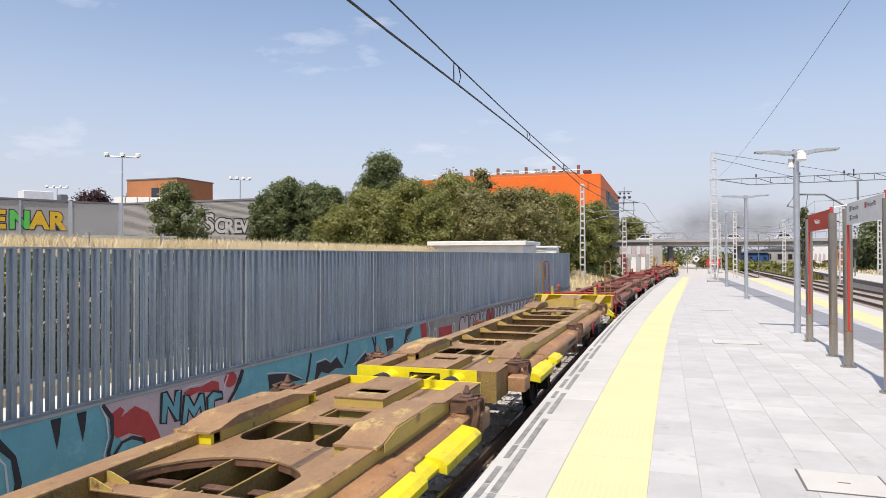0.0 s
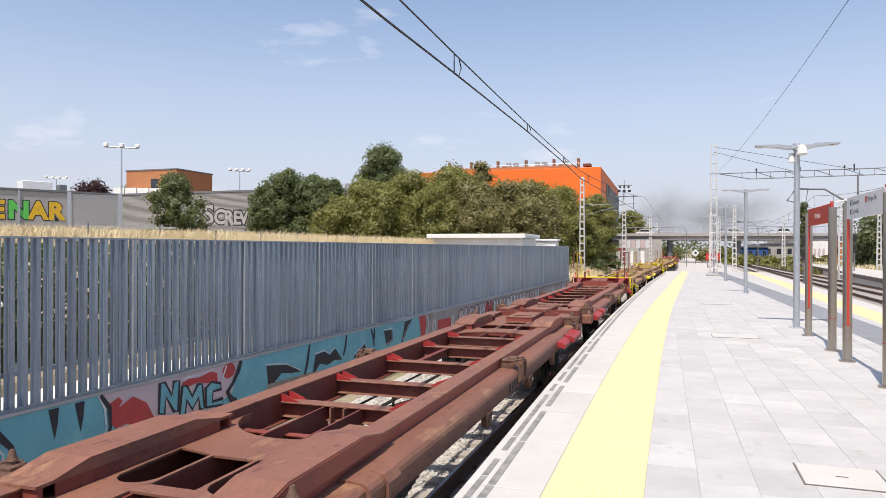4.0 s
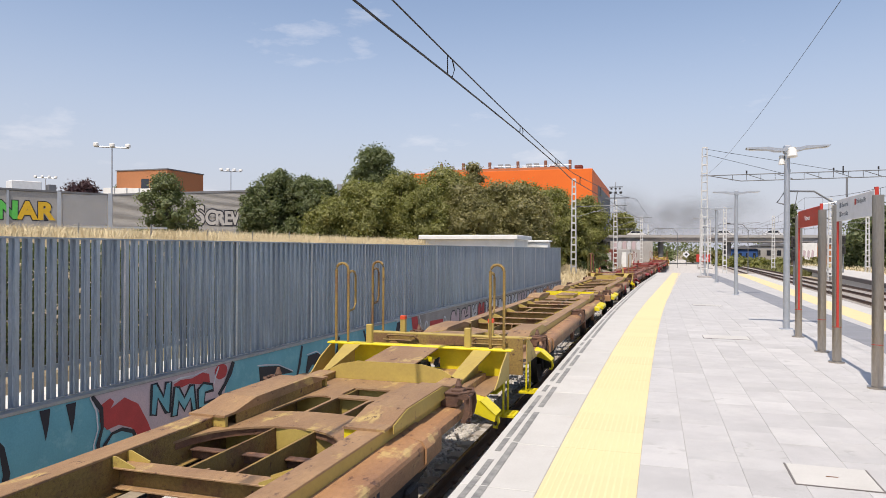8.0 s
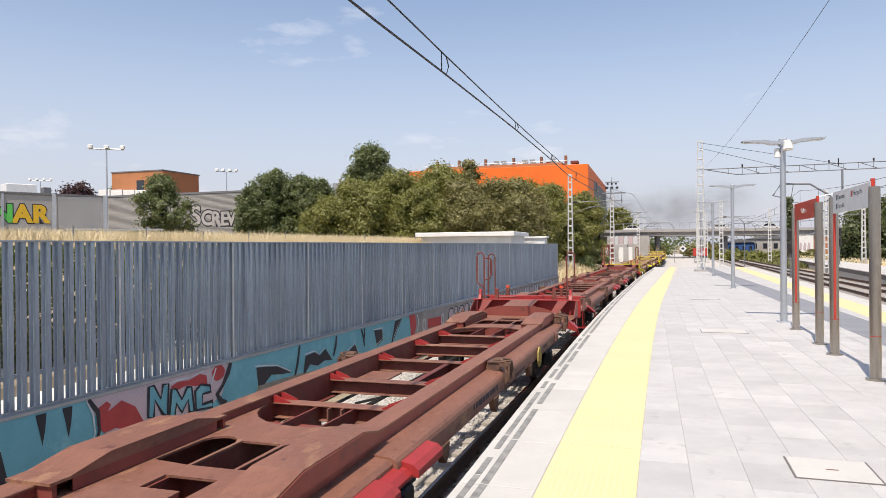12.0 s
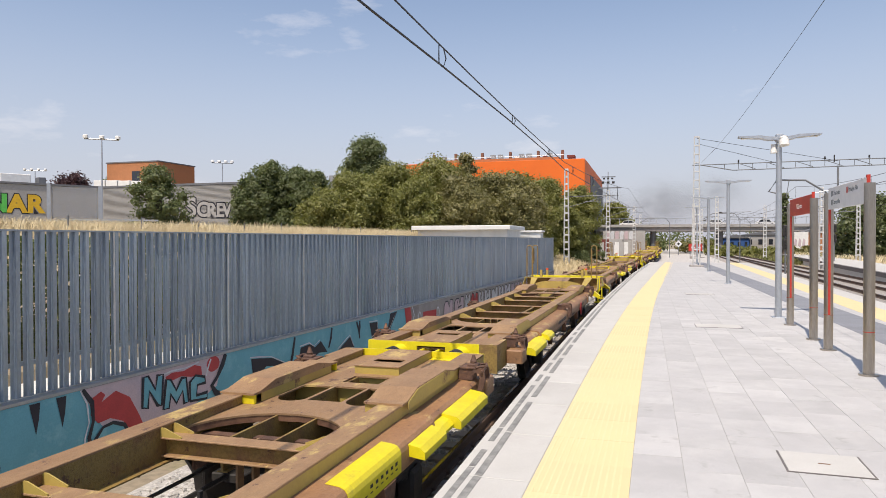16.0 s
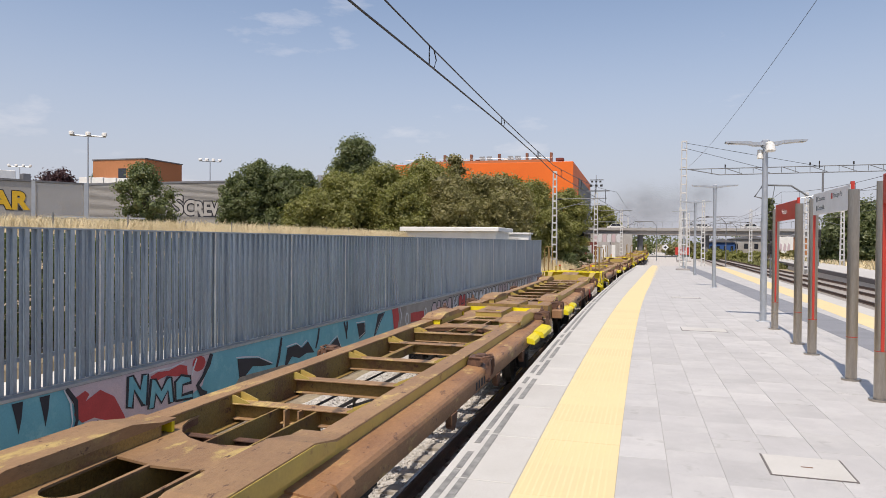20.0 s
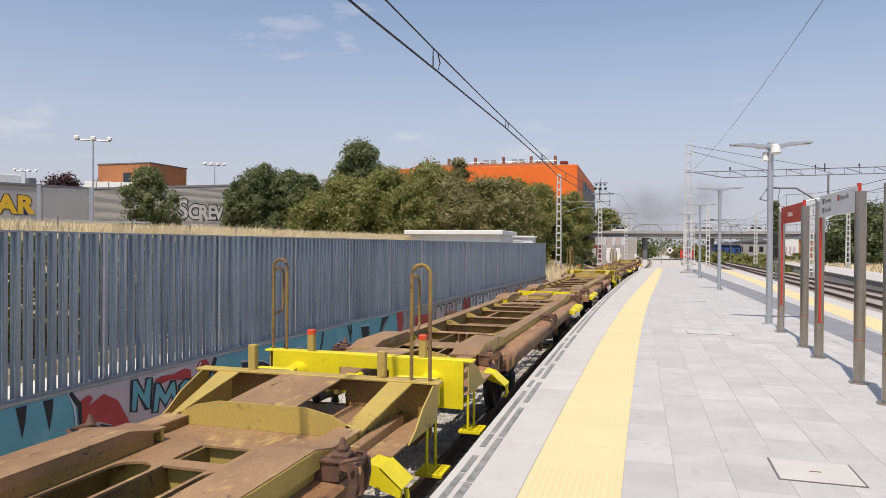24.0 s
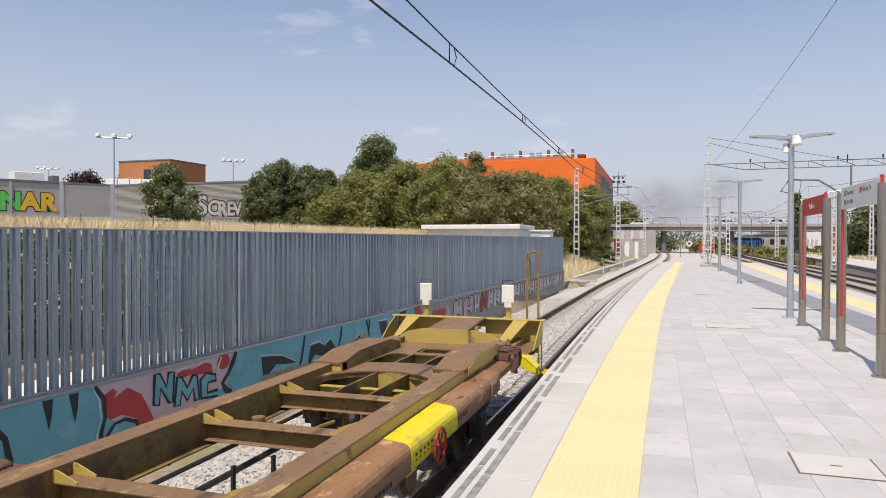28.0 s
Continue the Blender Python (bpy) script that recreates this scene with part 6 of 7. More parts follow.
ob = thing("sports_screen", "grey mesh screen between steel posts above the dry grass", "fence", at=pose(-27.4, 26.0, 0, 0, 0, 45))
for x in (0.0, 2.2):
    part("post", Geo().box(x - 0.08, x + 0.08, -0.08, 0.08, 2.0, 4.75), GALVP, ob)
part("mesh_panel", Geo().box(0.12, 2.08, -0.01, 0.01, 2.6, 4.65), MESHY, ob, "see-through grey wire mesh")
part("guard_rail", Geo().box(0.5, 4.8, -0.6, -0.54, 3.02, 3.10), GALVP, ob)


# ---- trees ----
def leaves(points, size, rng, facing=None, wide=0.30):
    """Bent leaf sprays at the given points, turned roughly towards facing where it is given."""
    n = len(points)
    nn = rng.normal(size=(n, 3))
    if facing is not None:
        nn = nn * 0.62 + facing
    nn /= np.linalg.norm(nn, axis=1)[:, None]
    d = np.cross(nn, rng.normal(size=(n, 3)))
    d /= np.linalg.norm(d, axis=1)[:, None]
    e = np.cross(nn, d)
    s = size * rng.uniform(0.5, 1.4, (n, 1))
    p = np.asarray(points)
    v = np.stack([p - d * s * 0.5, p + e * s * wide + nn * s * 0.10, p + d * s * 0.5, p - e * s * wide + nn * s * 0.10], 1).reshape(-1, 3)
    f = [(4 * i, 4 * i + 1, 4 * i + 2, 4 * i + 3) for i in range(n)]
    return v, f


def tree(x, y, z, h, r, leaf, seed, n=5200, size=0.26, label="", low=0.25, name="tree"):
    """Trunk, limbs and a crown of dense leafy clumps with gaps between them."""
    rng = np.random.default_rng(seed)
    ob = thing(name, label or "leafy broad tree with a dense uneven green crown", "tree", "trees behind the fence", at=pose(x, y, z))
    tr = Geo().tube([(0, 0, -0.3), (0.05, 0.02, h * 0.25), (0.12 * rng.normal(), 0.1, h * 0.6)], 0.16 + 0.02 * h, 8, 0.07)
    clumps = []
    k = int(46 + 7 * h)
    for i in range(k):
        a, t = rng.uniform(0, 2 * math.pi), rng.uniform(0, 1) ** 0.8
        zz = h * (low + (0.93 - low) * t)
        prof = math.sin(math.pi * min(t * 0.72 + 0.24, 1)) ** 0.6
        rad = r * prof * rng.uniform(0.25, 0.92)
        c = np.array([rad * math.cos(a), rad * math.sin(a), zz + rng.normal() * 0.15])
        clumps.append((c, r * rng.uniform(0.15, 0.36)))
        if i % 3 == 0:
            tr.tube([(0, 0, h * 0.2 + 0.35 * zz), tuple(c * np.array((0.5, 0.5, 0.82))), tuple(c)], 0.055, 5, 0.015)
    part("trunk", tr, BARK, ob)
    per = n // k
    pts, out, cv, cf = [], [], [], []
    for c, cr in clumps:
        q = rng.normal(size=(per, 3))
        q[:, 2] += 0.35
        q /= np.linalg.norm(q, axis=1)[:, None]
        out.append(q + (0, 0, 0.25))
        pts.append(c + q * (1, 1, 0.8) * (rng.uniform(0.35, 1.0, (per, 1)) ** 0.5 + 0.5 * rng.uniform(0, 1, (per, 1)) ** 4) * cr * 1.08)
        # leaf-coloured core added to close the clump and block light through it
        o = len(cv)
        for j in range(1, 4):
            for i in range(6):
                b = 2 * math.pi * i / 6 + j
                w = cr * 0.55 * rng.uniform(0.6, 1.15)
                cv.append(c + np.array((math.sin(math.pi * j / 4) * math.cos(b) * w, math.sin(math.pi * j / 4) * math.sin(b) * w, math.cos(math.pi * j / 4) * w * 0.8)))
        cv += [c + (0, 0, cr * 0.5), c - (0, 0, cr * 0.5)]
        for i in range(6):
            i2 = (i + 1) % 6
            cf += [(o + 18, o + i, o + i2), (o + 19, o + 12 + i2, o + 12 + i)] + [(o + j * 6 + i, o + j * 6 + 6 + i, o + j * 6 + 6 + i2, o + j * 6 + i2) for j in range(2)]
    v, f = leaves(np.concatenate(pts), size, rng, np.concatenate(out), 0.36)
    m = len(v)
    me = bpy.data.meshes.new("crown")
    me.from_pydata(v.tolist() + [tuple(p) for p in cv], [], f + [tuple(i + m for i in q) for q in cf])
    me.materials.append(leaf)
    part("crown", me, leaf, ob)
    return ob


DG, OL, BR = LEAF_DARK, LEAF_OLIVE, LEAF_BROWN
# x, y, base, height, radius, leaf, leaves, leaf size, label
for i, (x, y, z, h, r, leaf, n, size, low, label) in enumerate((
        (-30.5, 37.4, 2.2, 4.6, 2.0, DG, 4200, 0.16, 0.06, "small young tree with loose dark green foliage"),
        (-33.3, 52.6, 2.2, 5.6, 1.7, DG, 6500, 0.20, 0.08, "dark green bushy tree above dry grass"),
        (-31.9, 53.3, 2.2, 7.0, 2.3, DG, 7000, 0.22, 0.0, "dark green bushy tree above dry grass"),
        (-30.2, 54.4, 2.2, 6.4, 2.6, DG, 7000, 0.22, 0.0, "dark green bushy tree above dry grass"),
        (-28.1, 54.2, 2.2, 5.9, 2.3, DG, 7000, 0.22, 0.0, "dark green bushy tree above dry grass"),
        (-33.4, 78.8, 2.4, 12.6, 3.9, DG, 8000, 0.30, 0.2, "tall dark tree rising behind the others"),
        (-21.6, 47.6, 2.0, 4.9, 2.8, OL, 9000, 0.19, 0.0, "spreading olive green tree"),
        (-19.2, 50.5, 1.9, 6.0, 3.0, OL, 9000, 0.19, 0.0, "spreading olive green tree"),
        (-17.2, 55.0, 1.9, 6.9, 3.2, OL, 9000, 0.21, 0.0, "spreading olive green tree"),
        (-16.0, 61.0, 1.8, 8.4, 1.6, BR, 3500, 0.22, 0.1, "thin-topped tree with brownish foliage"),
        (-14.4, 53.0, 1.7, 5.4, 2.8, BR, 9000, 0.20, 0.0, "brownish green drought-stressed tree"),
        (-12.3, 56.5, 1.5, 6.0, 3.0, BR, 9000, 0.21, 0.0, "brownish green drought-stressed tree"),
        (-10.2, 55.5, 1.2, 5.9, 2.7, BR, 9000, 0.21, 0.0, "brownish green drought-stressed tree"),
        (-9.6, 69.0, 0.6, 7.6, 3.0, OL, 9000, 0.21, 0.0, "olive green tree with drooping branches"),
        (-7.3, 75.5, 0.0, 7.9, 2.9, OL, 8000, 0.22, 0.22, "olive green tree with drooping branches"),
        (-12.0, 66.0, 0.8, 7.6, 3.2, OL, 7000, 0.24, 0.0, "olive green tree with drooping branches"),
        (-7.9, 71.0, -0.1, 5.2, 2.3, OL, 8000, 0.21, 0.0, "olive green tree with drooping branches"),
        (-10.6, 63.5, 0.4, 5.6, 2.5, BR, 8000, 0.20, 0.0, "brownish green drought-stressed tree"),
        (-22.8, 46.0, 2.1, 3.6, 2.2, OL, 7000, 0.18, 0.0, "low olive green bush"),
        (-16.8, 49.0, 1.9, 4.4, 2.4, OL, 8000, 0.18, 0.0, "low olive green bush"),
        (-13.0, 50.0, 1.6, 4.2, 2.4, BR, 8000, 0.18, 0.0, "low brownish green bush"),
        (-9.6, 50.5, 1.0, 4.6, 2.3, BR, 8000, 0.18, 0.0, "low brownish green bush"),
        (-9.4, 60.0, 0.5, 5.4, 2.2, OL, 8000, 0.18, 0.0, "olive green bush near the mast"),
        (-24.4, 49.0, 2.1, 3.4, 2.0, OL, 5000, 0.19, 0.0, "low olive green bush"),
        (-7.5, 172.0, 0, 11.0, 5.0, OL, 4500, 0.50, 0.1, "distant round green tree by the bridge"),
        (30.0, 108.0, -0.9, 8.8, 5.4, DG, 7000, 0.38, 0.05, "broad dark green tree beyond the tracks"),
        (35.5, 112.0, -0.9, 8.2, 5.0, DG, 5000, 0.38, 0.05, "broad dark green tree beyond the tracks"),
        (21.3, 122.0, -0.9, 10.8, 1.15, DG, 2600, 0.36, 0.1, "narrow dark conifer beyond the tracks"),
        (-57.5, 57.5, 3.4, 5.6, 2.5, LEAF_PURPLE, 2600, 0.28, 0.0, "dark purple-leaved shrub beside the grey hall"),
        (-89.5, 98.0, 2, 11.5, 3.0, DG, 2000, 0.42, 0.1, "dark green tree beside the terracotta block"),
        (-6.9, 77.0, -0.6, 2.2, 1.5, BR, 2200, 0.16, 0.0, "low dry shrub on the gravel bank"),
        (-6.4, 86.0, -0.7, 2.4, 1.6, DG, 2200, 0.18, 0.0, "low dark shrub on the gravel bank"),
        (-6.3, 70.0, -0.6, 1.3, 1.2, DG, 2000, 0.14, 0.0, "low dark shrub on the gravel bank"))):
    tree(x, y, z, h, r, leaf, 30 + i, int(n * 2.2), size * 0.92, label, low=low, name="shrub" if h < 3 else "tree")

# ---- grass ----
def grass(name, n, place, hmin, hmax, material, label, seed, width=0.012):
    rng = np.random.default_rng(seed)
    v, f = [], []
    for i in range(n):
        x, y = place(rng)
        z = ground_z(x, y) - 0.03
        h = rng.uniform(hmin, hmax)
        a = rng.uniform(0, 2 * math.pi)
        lean = rng.normal(size=2) * 0.30 * h
        w = width * rng.uniform(0.7, 1.6)
        cx, sy = math.cos(a) * w, math.sin(a) * w
        k = len(v)
        v += [(x - cx, y - sy, z), (x + cx, y + sy, z), (x + lean[0] * 0.5 + cx, y + lean[1] * 0.5 + sy, z + h * 0.6), (x + lean[0] * 0.5 - cx, y + lean[1] * 0.5 - sy, z + h * 0.6), (x + lean[0] * 1.2, y + lean[1] * 1.2, z + h)]
        f += [(k, k + 1, k + 2, k + 3), (k + 3, k + 2, k + 4)]
    me = bpy.data.meshes.new(name)
    me.from_pydata(v, [], f)
    me.materials.append(material)
    return tagged(new(name, me), label, "grass", kind="stuff")


def bank(rng):
    y = rng.uniform(4, 46)
    return fence_x(y) - 3.0 - abs(rng.normal()) * 4 - rng.uniform(0, 8), y


grass("dry_grass", 150000, bank, 0.08, 0.52, STRAW, "tall dry straw-coloured grass on the bank", 21, 0.0042)
grass("dry_grass_far", 26000, lambda r: (-40 + r.uniform(0, 26), r.uniform(20, 60)), 0.2, 0.65, STRAW, "tall dry straw-coloured grass on the bank", 22, 0.014)
grass("bank_weeds", 6000, lambda r: (-9.5 + r.uniform(0, 4.0), r.uniform(44.5, 75)), 0.15, 0.7, STRAW, "dry weeds at the foot of the mast", 23, 0.015)
grass("green_weeds", 9000, lambda r: (19 + r.uniform(-3, 9), r.uniform(95, 150)), 0.3, 0.9, WEED, "green weeds between the tracks", 24, 0.06)


# ---- dark leaves added behind the fence, standing in for the shade in its gaps ----
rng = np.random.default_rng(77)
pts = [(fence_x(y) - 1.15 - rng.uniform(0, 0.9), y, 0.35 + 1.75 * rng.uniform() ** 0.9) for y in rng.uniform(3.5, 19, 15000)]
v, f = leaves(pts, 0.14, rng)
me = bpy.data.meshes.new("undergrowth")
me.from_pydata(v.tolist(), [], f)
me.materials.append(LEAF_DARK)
tagged(new("undergrowth", me), "dark leaves added behind the fence to stand in for shade", "bush", kind="stuff")

# white blocks added to give bright glints through the fence gaps
rng = np.random.default_rng(78)
g = Geo()
for i in range(130):
    y = rng.uniform(3.5, 17)
    x = fence_x(y) - 1.0 - 3.4 * rng.uniform() ** 1.2
    z, s_ = ground_z(x, y), rng.uniform(0.03, 0.11)
    g.bar(x - s_, x + s_, y - s_ * 0.7, y + s_ * 0.7, z - 0.03, z + s_ * 0.9, s_ * 0.4)
tagged(new("rubble", g.mesh("rubble", WHITE)), "white blocks added behind the fence to stand in for sunlit glints", "rubble", kind="stuff")

# ---- right-hand overhead lines ----
def overhead(fx, zc, label, y0=2, y1=170, bay=52):
    ob = thing("overhead_line", label, "overhead wire", at=pose(0, 0, 0))
    ys = span(y0, y1, 4)
    part("contact_wire", Geo().tube([(fx(y) + 0.2 * math.sin(y / 16), y, zc) for y in ys], 0.014, 5), WIRE, ob)
    ms = lambda y: zc + 0.35 + 1.0 * (2 * (((y - 6) / bay) % 1) - 1) ** 2
    part("catenary_wire", Geo().tube([(fx(y) + 0.2 * math.sin(y / 16), y, ms(y)) for y in ys], 0.012, 5), WIRE, ob)
    y = y0 + 4
    while y < 110:
        part("dropper", Geo().tube([(fx(y) + 0.2 * math.sin(y / 16), y, zc), (fx(y) + 0.2 * math.sin(y / 16), y, ms(y))], 0.009, 4), WIRE, ob)
        y += 6.5


overhead(rx1, 4.75, "black contact and catenary wires over the second track")
overhead(rx2, 4.75, "black contact and catenary wires over the third track")
overhead(rx3, 4.9, "black contact and catenary wires over the outer track", y0=20)
for x, y, reach in ((8.0, 88.0, 3.8), (16.6, 76.0, -3.4), (16.9, 112.0, -3.4), (8.9, 124.0, 3.6), (23.5, 90.0, -4.5)):
    mm = lattice("line_mast", x, y, -1.0, 8.2, 0.42, 0.26, "grey lattice catenary mast between the tracks")
    cantilever(mm, abs(reach), 6.2, 1 if reach > 0 else -1)
ob = thing("bent_pole", "grey bent tube pole carrying an overhead bracket", "pole", at=pose(12.85, 57.0, -1.0))
part("pole", Geo().tube([(0, 0, 0), (0, 0, 6.4), (-0.15, 0, 6.6), (-1.48, 0, 7.5), (-3.44, 0, 7.56), (-4.0, 0, 6.7), (-3.2, 0, 6.5)], 0.07, 8), GALVD, ob, smooth=True)
part("hanger", Geo().tube([(-2.6, 0, 7.5), (-2.8, 0, 6.2), (-2.2, 0, 6.1)], 0.03, 6), GALVD, ob)

for x, y, w, z in ((-1.0, 120.0, 4.6, 6.6), (7.4, 100.0, 4.6, 6.5), (12.6, 132.0, 5.0, 6.6)):
    ob = thing("bracket_portal", "thin bent grey tube bracket carrying the wires", "pole", "wire brackets", at=pose(x, y, -0.9))
    part("tube", Geo().tube([(w, 0, 0), (w, 0, z - 0.8), (w - 0.7, 0, z), (1.2, 0, z + 0.05), (0.0, 0, z - 0.7)], 0.06, 6), GALVD, ob)
    part("hanger", Geo().tube([(1.6, 0, z), (1.4, 0, z - 1.1), (2.0, 0, z - 1.2)], 0.03, 5), GALVD, ob)
ob = thing("wire_fence", "thin dark posts of a wire fence in the dry grass", "fence", at=pose(0, 0, 0))
for i in range(13):
    y = 10.9 + 2.55 * i
    part("post", Geo().tube([(-13.6, y, 1.7), (-13.58, y, 2.62 + 0.05 * (i % 3))], 0.02, 6), GALVD, ob)

# ---- signals and boards ----
for x, y, h in ((10.9, 62.0, 4.1), (19.6, 84.0, 4.6)):
    sg = thing("railway_signal", "black railway colour-light signal on a slim post", "signal", "signals", at=pose(x, y, -0.9))
    part("post", Geo().tube([(0, 0, 0), (0, 0, h)], 0.07, 8), GALVD, sg)
    for z in (h - 0.4, h - 1.5):
        hd = part("signal_head", Geo().bar(-0.22, 0.22, -0.15, 0.1, z - 0.45, z + 0.45, 0.08), DARK, sg)
        for dz in (-0.25, 0.0, 0.25):
            part("hood", Geo().tube([(0, -0.15, z + dz), (0, -0.30, z + dz)], 0.085, 8), DARK, hd)
rb = thing("red_board", "red warning board with a white arrow on two posts", "sign", at=pose(7.5, 118.0, -0.9))
part("panel", Geo().bar(-1.05, 1.05, -0.05, 0.05, 1.1, 2.3, 0.02), SIGNRED, rb)
part("arrow", Geo().prism([(-0.7, 1.7), (-0.35, 2.0), (-0.35, 1.8), (0.0, 1.8), (0.0, 1.6), (-0.35, 1.6), (-0.35, 1.4)], -0.06, -0.051), SIGNWHITE, rb)
part("writing_bar", Geo().box(0.15, 0.8, -0.06, -0.051, 1.6, 1.8), SIGNWHITE, rb)
for x in (-0.8, 0.8):
    part("post", Geo().box(x - 0.05, x + 0.05, -0.04, 0.04, 0, 1.1), GALVD, rb)
db = thing("diamond_board", "white diamond track board on a thin post", "sign", at=pose(5.9, 142.0, -0.9))
part("panel", Geo().prism([(0, 1.45), (0.7, 2.15), (0, 2.85), (-0.7, 2.15)], -0.04, 0.04), SIGNWHITE, db)
part("mark", Geo().prism([(0, 1.85), (0.3, 2.15), (0, 2.45), (-0.3, 2.15)], -0.05, -0.041), DARK, db)
part("post", Geo().box(-0.05, 0.05, -0.03, 0.03, 0, 1.7), GALVD, db)

# ---- line-side walls, kerbs and huts beyond the platform ----
kb = thing("cable_trough", "pale concrete cable trough along the foot of the bank", "trough", at=pose(0, 0, 0))
for a, b in ((47.5, 62.0), (63.0, 80.0), (81.5, 98.0)):
    ys = span(a, b, 2.0)
    part("trough_wall", Geo().strip([(line_x(y) - 3.3, y) for y in ys], [(line_x(y) - 2.95, y) for y in ys], -1.2, -0.55), CONC, kb)
gw = thing("graffiti_wall", "pale line-side wall with white and grey graffiti", "wall", at=pose(0, 0, 0))
part("wall", Geo().box(-9.5, -0.4, 157.6, 158.2, -1.2, 4.1), GREYB, gw)
for i in range(6):
    part("graffiti_letter", Geo().prism([(-8.8 + i * 1.0, 2.2), (-8.1 + i, 2.1), (-8.0 + i, 3.9), (-8.5 + i, 4.1), (-8.9 + i, 3.6)], 157.54, 157.59), GWHITE if i % 2 else GPINK, gw)
fs = thing("line_fence", "grey sheet fence panels beside the far track", "fence", at=pose(0, 0, 0))
for i in range(6):
    part("panel", Geo().bar(-6.6 + i * 0.62, -6.0 + i * 0.62, 102 + i * 2.2, 102.08 + i * 2.2, -1.2, 1.7, 0.02), (GREYB, BLUEP, GREYB, WHITE, GREYB, WHITE)[i], fs)

# ---- distance beyond the bridge ----
for x, y, w, h, material, lab in ((20.2, 176, 6, 3.4, BLUEP, "blue shed under the bridge"), (27.0, 178, 9, 4.2, GREYB, "pale warehouse with a low roof"), (33.0, 156, 4.4, 4.6, TERRA, "orange brick building"),
                                  (52.0, 190, 10, 6.0, WHITE, "white industrial building"), (70.0, 185, 14, 7.0, TERRA, "brick building beyond the tracks")):
    bd = thing("far_building", lab + " in the distance", "building", at=pose(x, y, -1.0))
    part("wall", Geo().bar(-w / 2, w / 2, 0, 8, 0, h, 0.05), material, bd)
    part("roof", Geo().prism([(-w / 2 - 0.3, h), (w / 2 + 0.3, h), (0, h + 0.9)], -0.3, 8.3), DGREY, bd)
    for i in range(4):
        part("window", Geo().box(-w / 2 + w * (i + 0.3) / 4, -w / 2 + w * (i + 0.7) / 4, -0.05, 0, h * 0.45, h * 0.75), GLASSD, bd)


def far_woods(name, n, x0, x1, y0, y1, h, material, seed, label):
    rng = np.random.default_rng(seed)
    cs = [(rng.uniform(x0, x1), rng.uniform(y0, y1), rng.uniform(0.5, 1.0) * h) for i in range(n)]
    pts = np.concatenate([np.array((x, y, -1 + hh * 0.5)) + rng.normal(size=(110, 3)) * (hh * 0.30, hh * 0.25, hh * 0.24) for x, y, hh in cs])
    v, f = leaves(pts, 0.9, rng)
    me = bpy.data.meshes.new(name)
    me.from_pydata(v.tolist(), [], f)
    me.materials.append(material)
    tagged(new(name, me), label, "trees", kind="stuff")


far_woods("far_woods", 60, -40, 120, 235, 300, 7.5, LEAF_DARK, 51, "hazy line of distant trees beyond the bridge")
far_woods("bridge_trees", 16, -5, 4, 180, 205, 6.5, LEAF_DARK, 54, "dark trees beside the line beyond the bridge")
far_woods("bridge_bushes", 22, 11, 34, 176, 200, 3.2, LEAF_OLIVE, 55, "olive green bushes beyond the bridge")
far_woods("verge_bushes", 16, 7, 14, 175, 190, 3.4, LEAF_BROWN, 56, "dry bushes on the verge past the bridge")
far_woods("line_side_bushes", 26, 12, 24, 128, 158, 1.8, LEAF_OLIVE, 52, "green bushes between the tracks near the bridge")
far_woods("right_bushes", 24, 26, 60, 118, 150, 2.3, LEAF_BROWN, 53, "dry bushes beyond the side platform")
grass("right_dry_grass", 9000, lambda r: (22.5 + r.uniform(0, 16), r.uniform(60, 130)), 0.3, 1.1, STRAW, "dry pale grass beyond the side platform", 25, 0.05)

gp = thing("boundary_wall", "white boundary wall with faded purple graffiti", "wall", at=pose(29.0, 152.0, -1.0))
part("wall", Geo().bar(-1.9, 1.9, 0, 0.2, 0, 4.6, 0.03), WHITE, gp)
for i in range(4):
    part("graffiti_letter", Geo().prism([(-1.5 + i * 0.75, 1.8), (-1.0 + i * 0.75, 1.7), (-0.9 + i * 0.75, 3.0), (-1.3 + i * 0.75, 3.3)], -0.03, -0.005), GPINK, gp)

# cars on the bridge
for x, c in ((-4.0, WHITE), (14.5, WHITE), (24.5, SIGNWHITE), (47.0, DGREY)):
    car = thing("car", "small pale car crossing the road bridge", "car", "cars on the bridge", at=pose(x, 162.5, 4.95))
    part("body", Geo().prism([(-2.1, 0.3), (2.1, 0.3), (2.1, 0.8), (1.4, 0.95), (0.8, 1.5), (-1.0, 1.5), (-1.6, 0.95), (-2.1, 0.85)], -0.85, 0.85), c, car)
    part("window", Geo().prism([(-1.35, 0.98), (1.15, 0.98), (0.7, 1.42), (-0.95, 1.42)], -0.87, -0.851), GLASSD, car)
    for wx0 in (-1.3, 1.3):
        part("wheel", Geo().tube([(wx0, -0.88, 0.32), (wx0, -0.6, 0.32)], 0.32, 12), DARK, car)

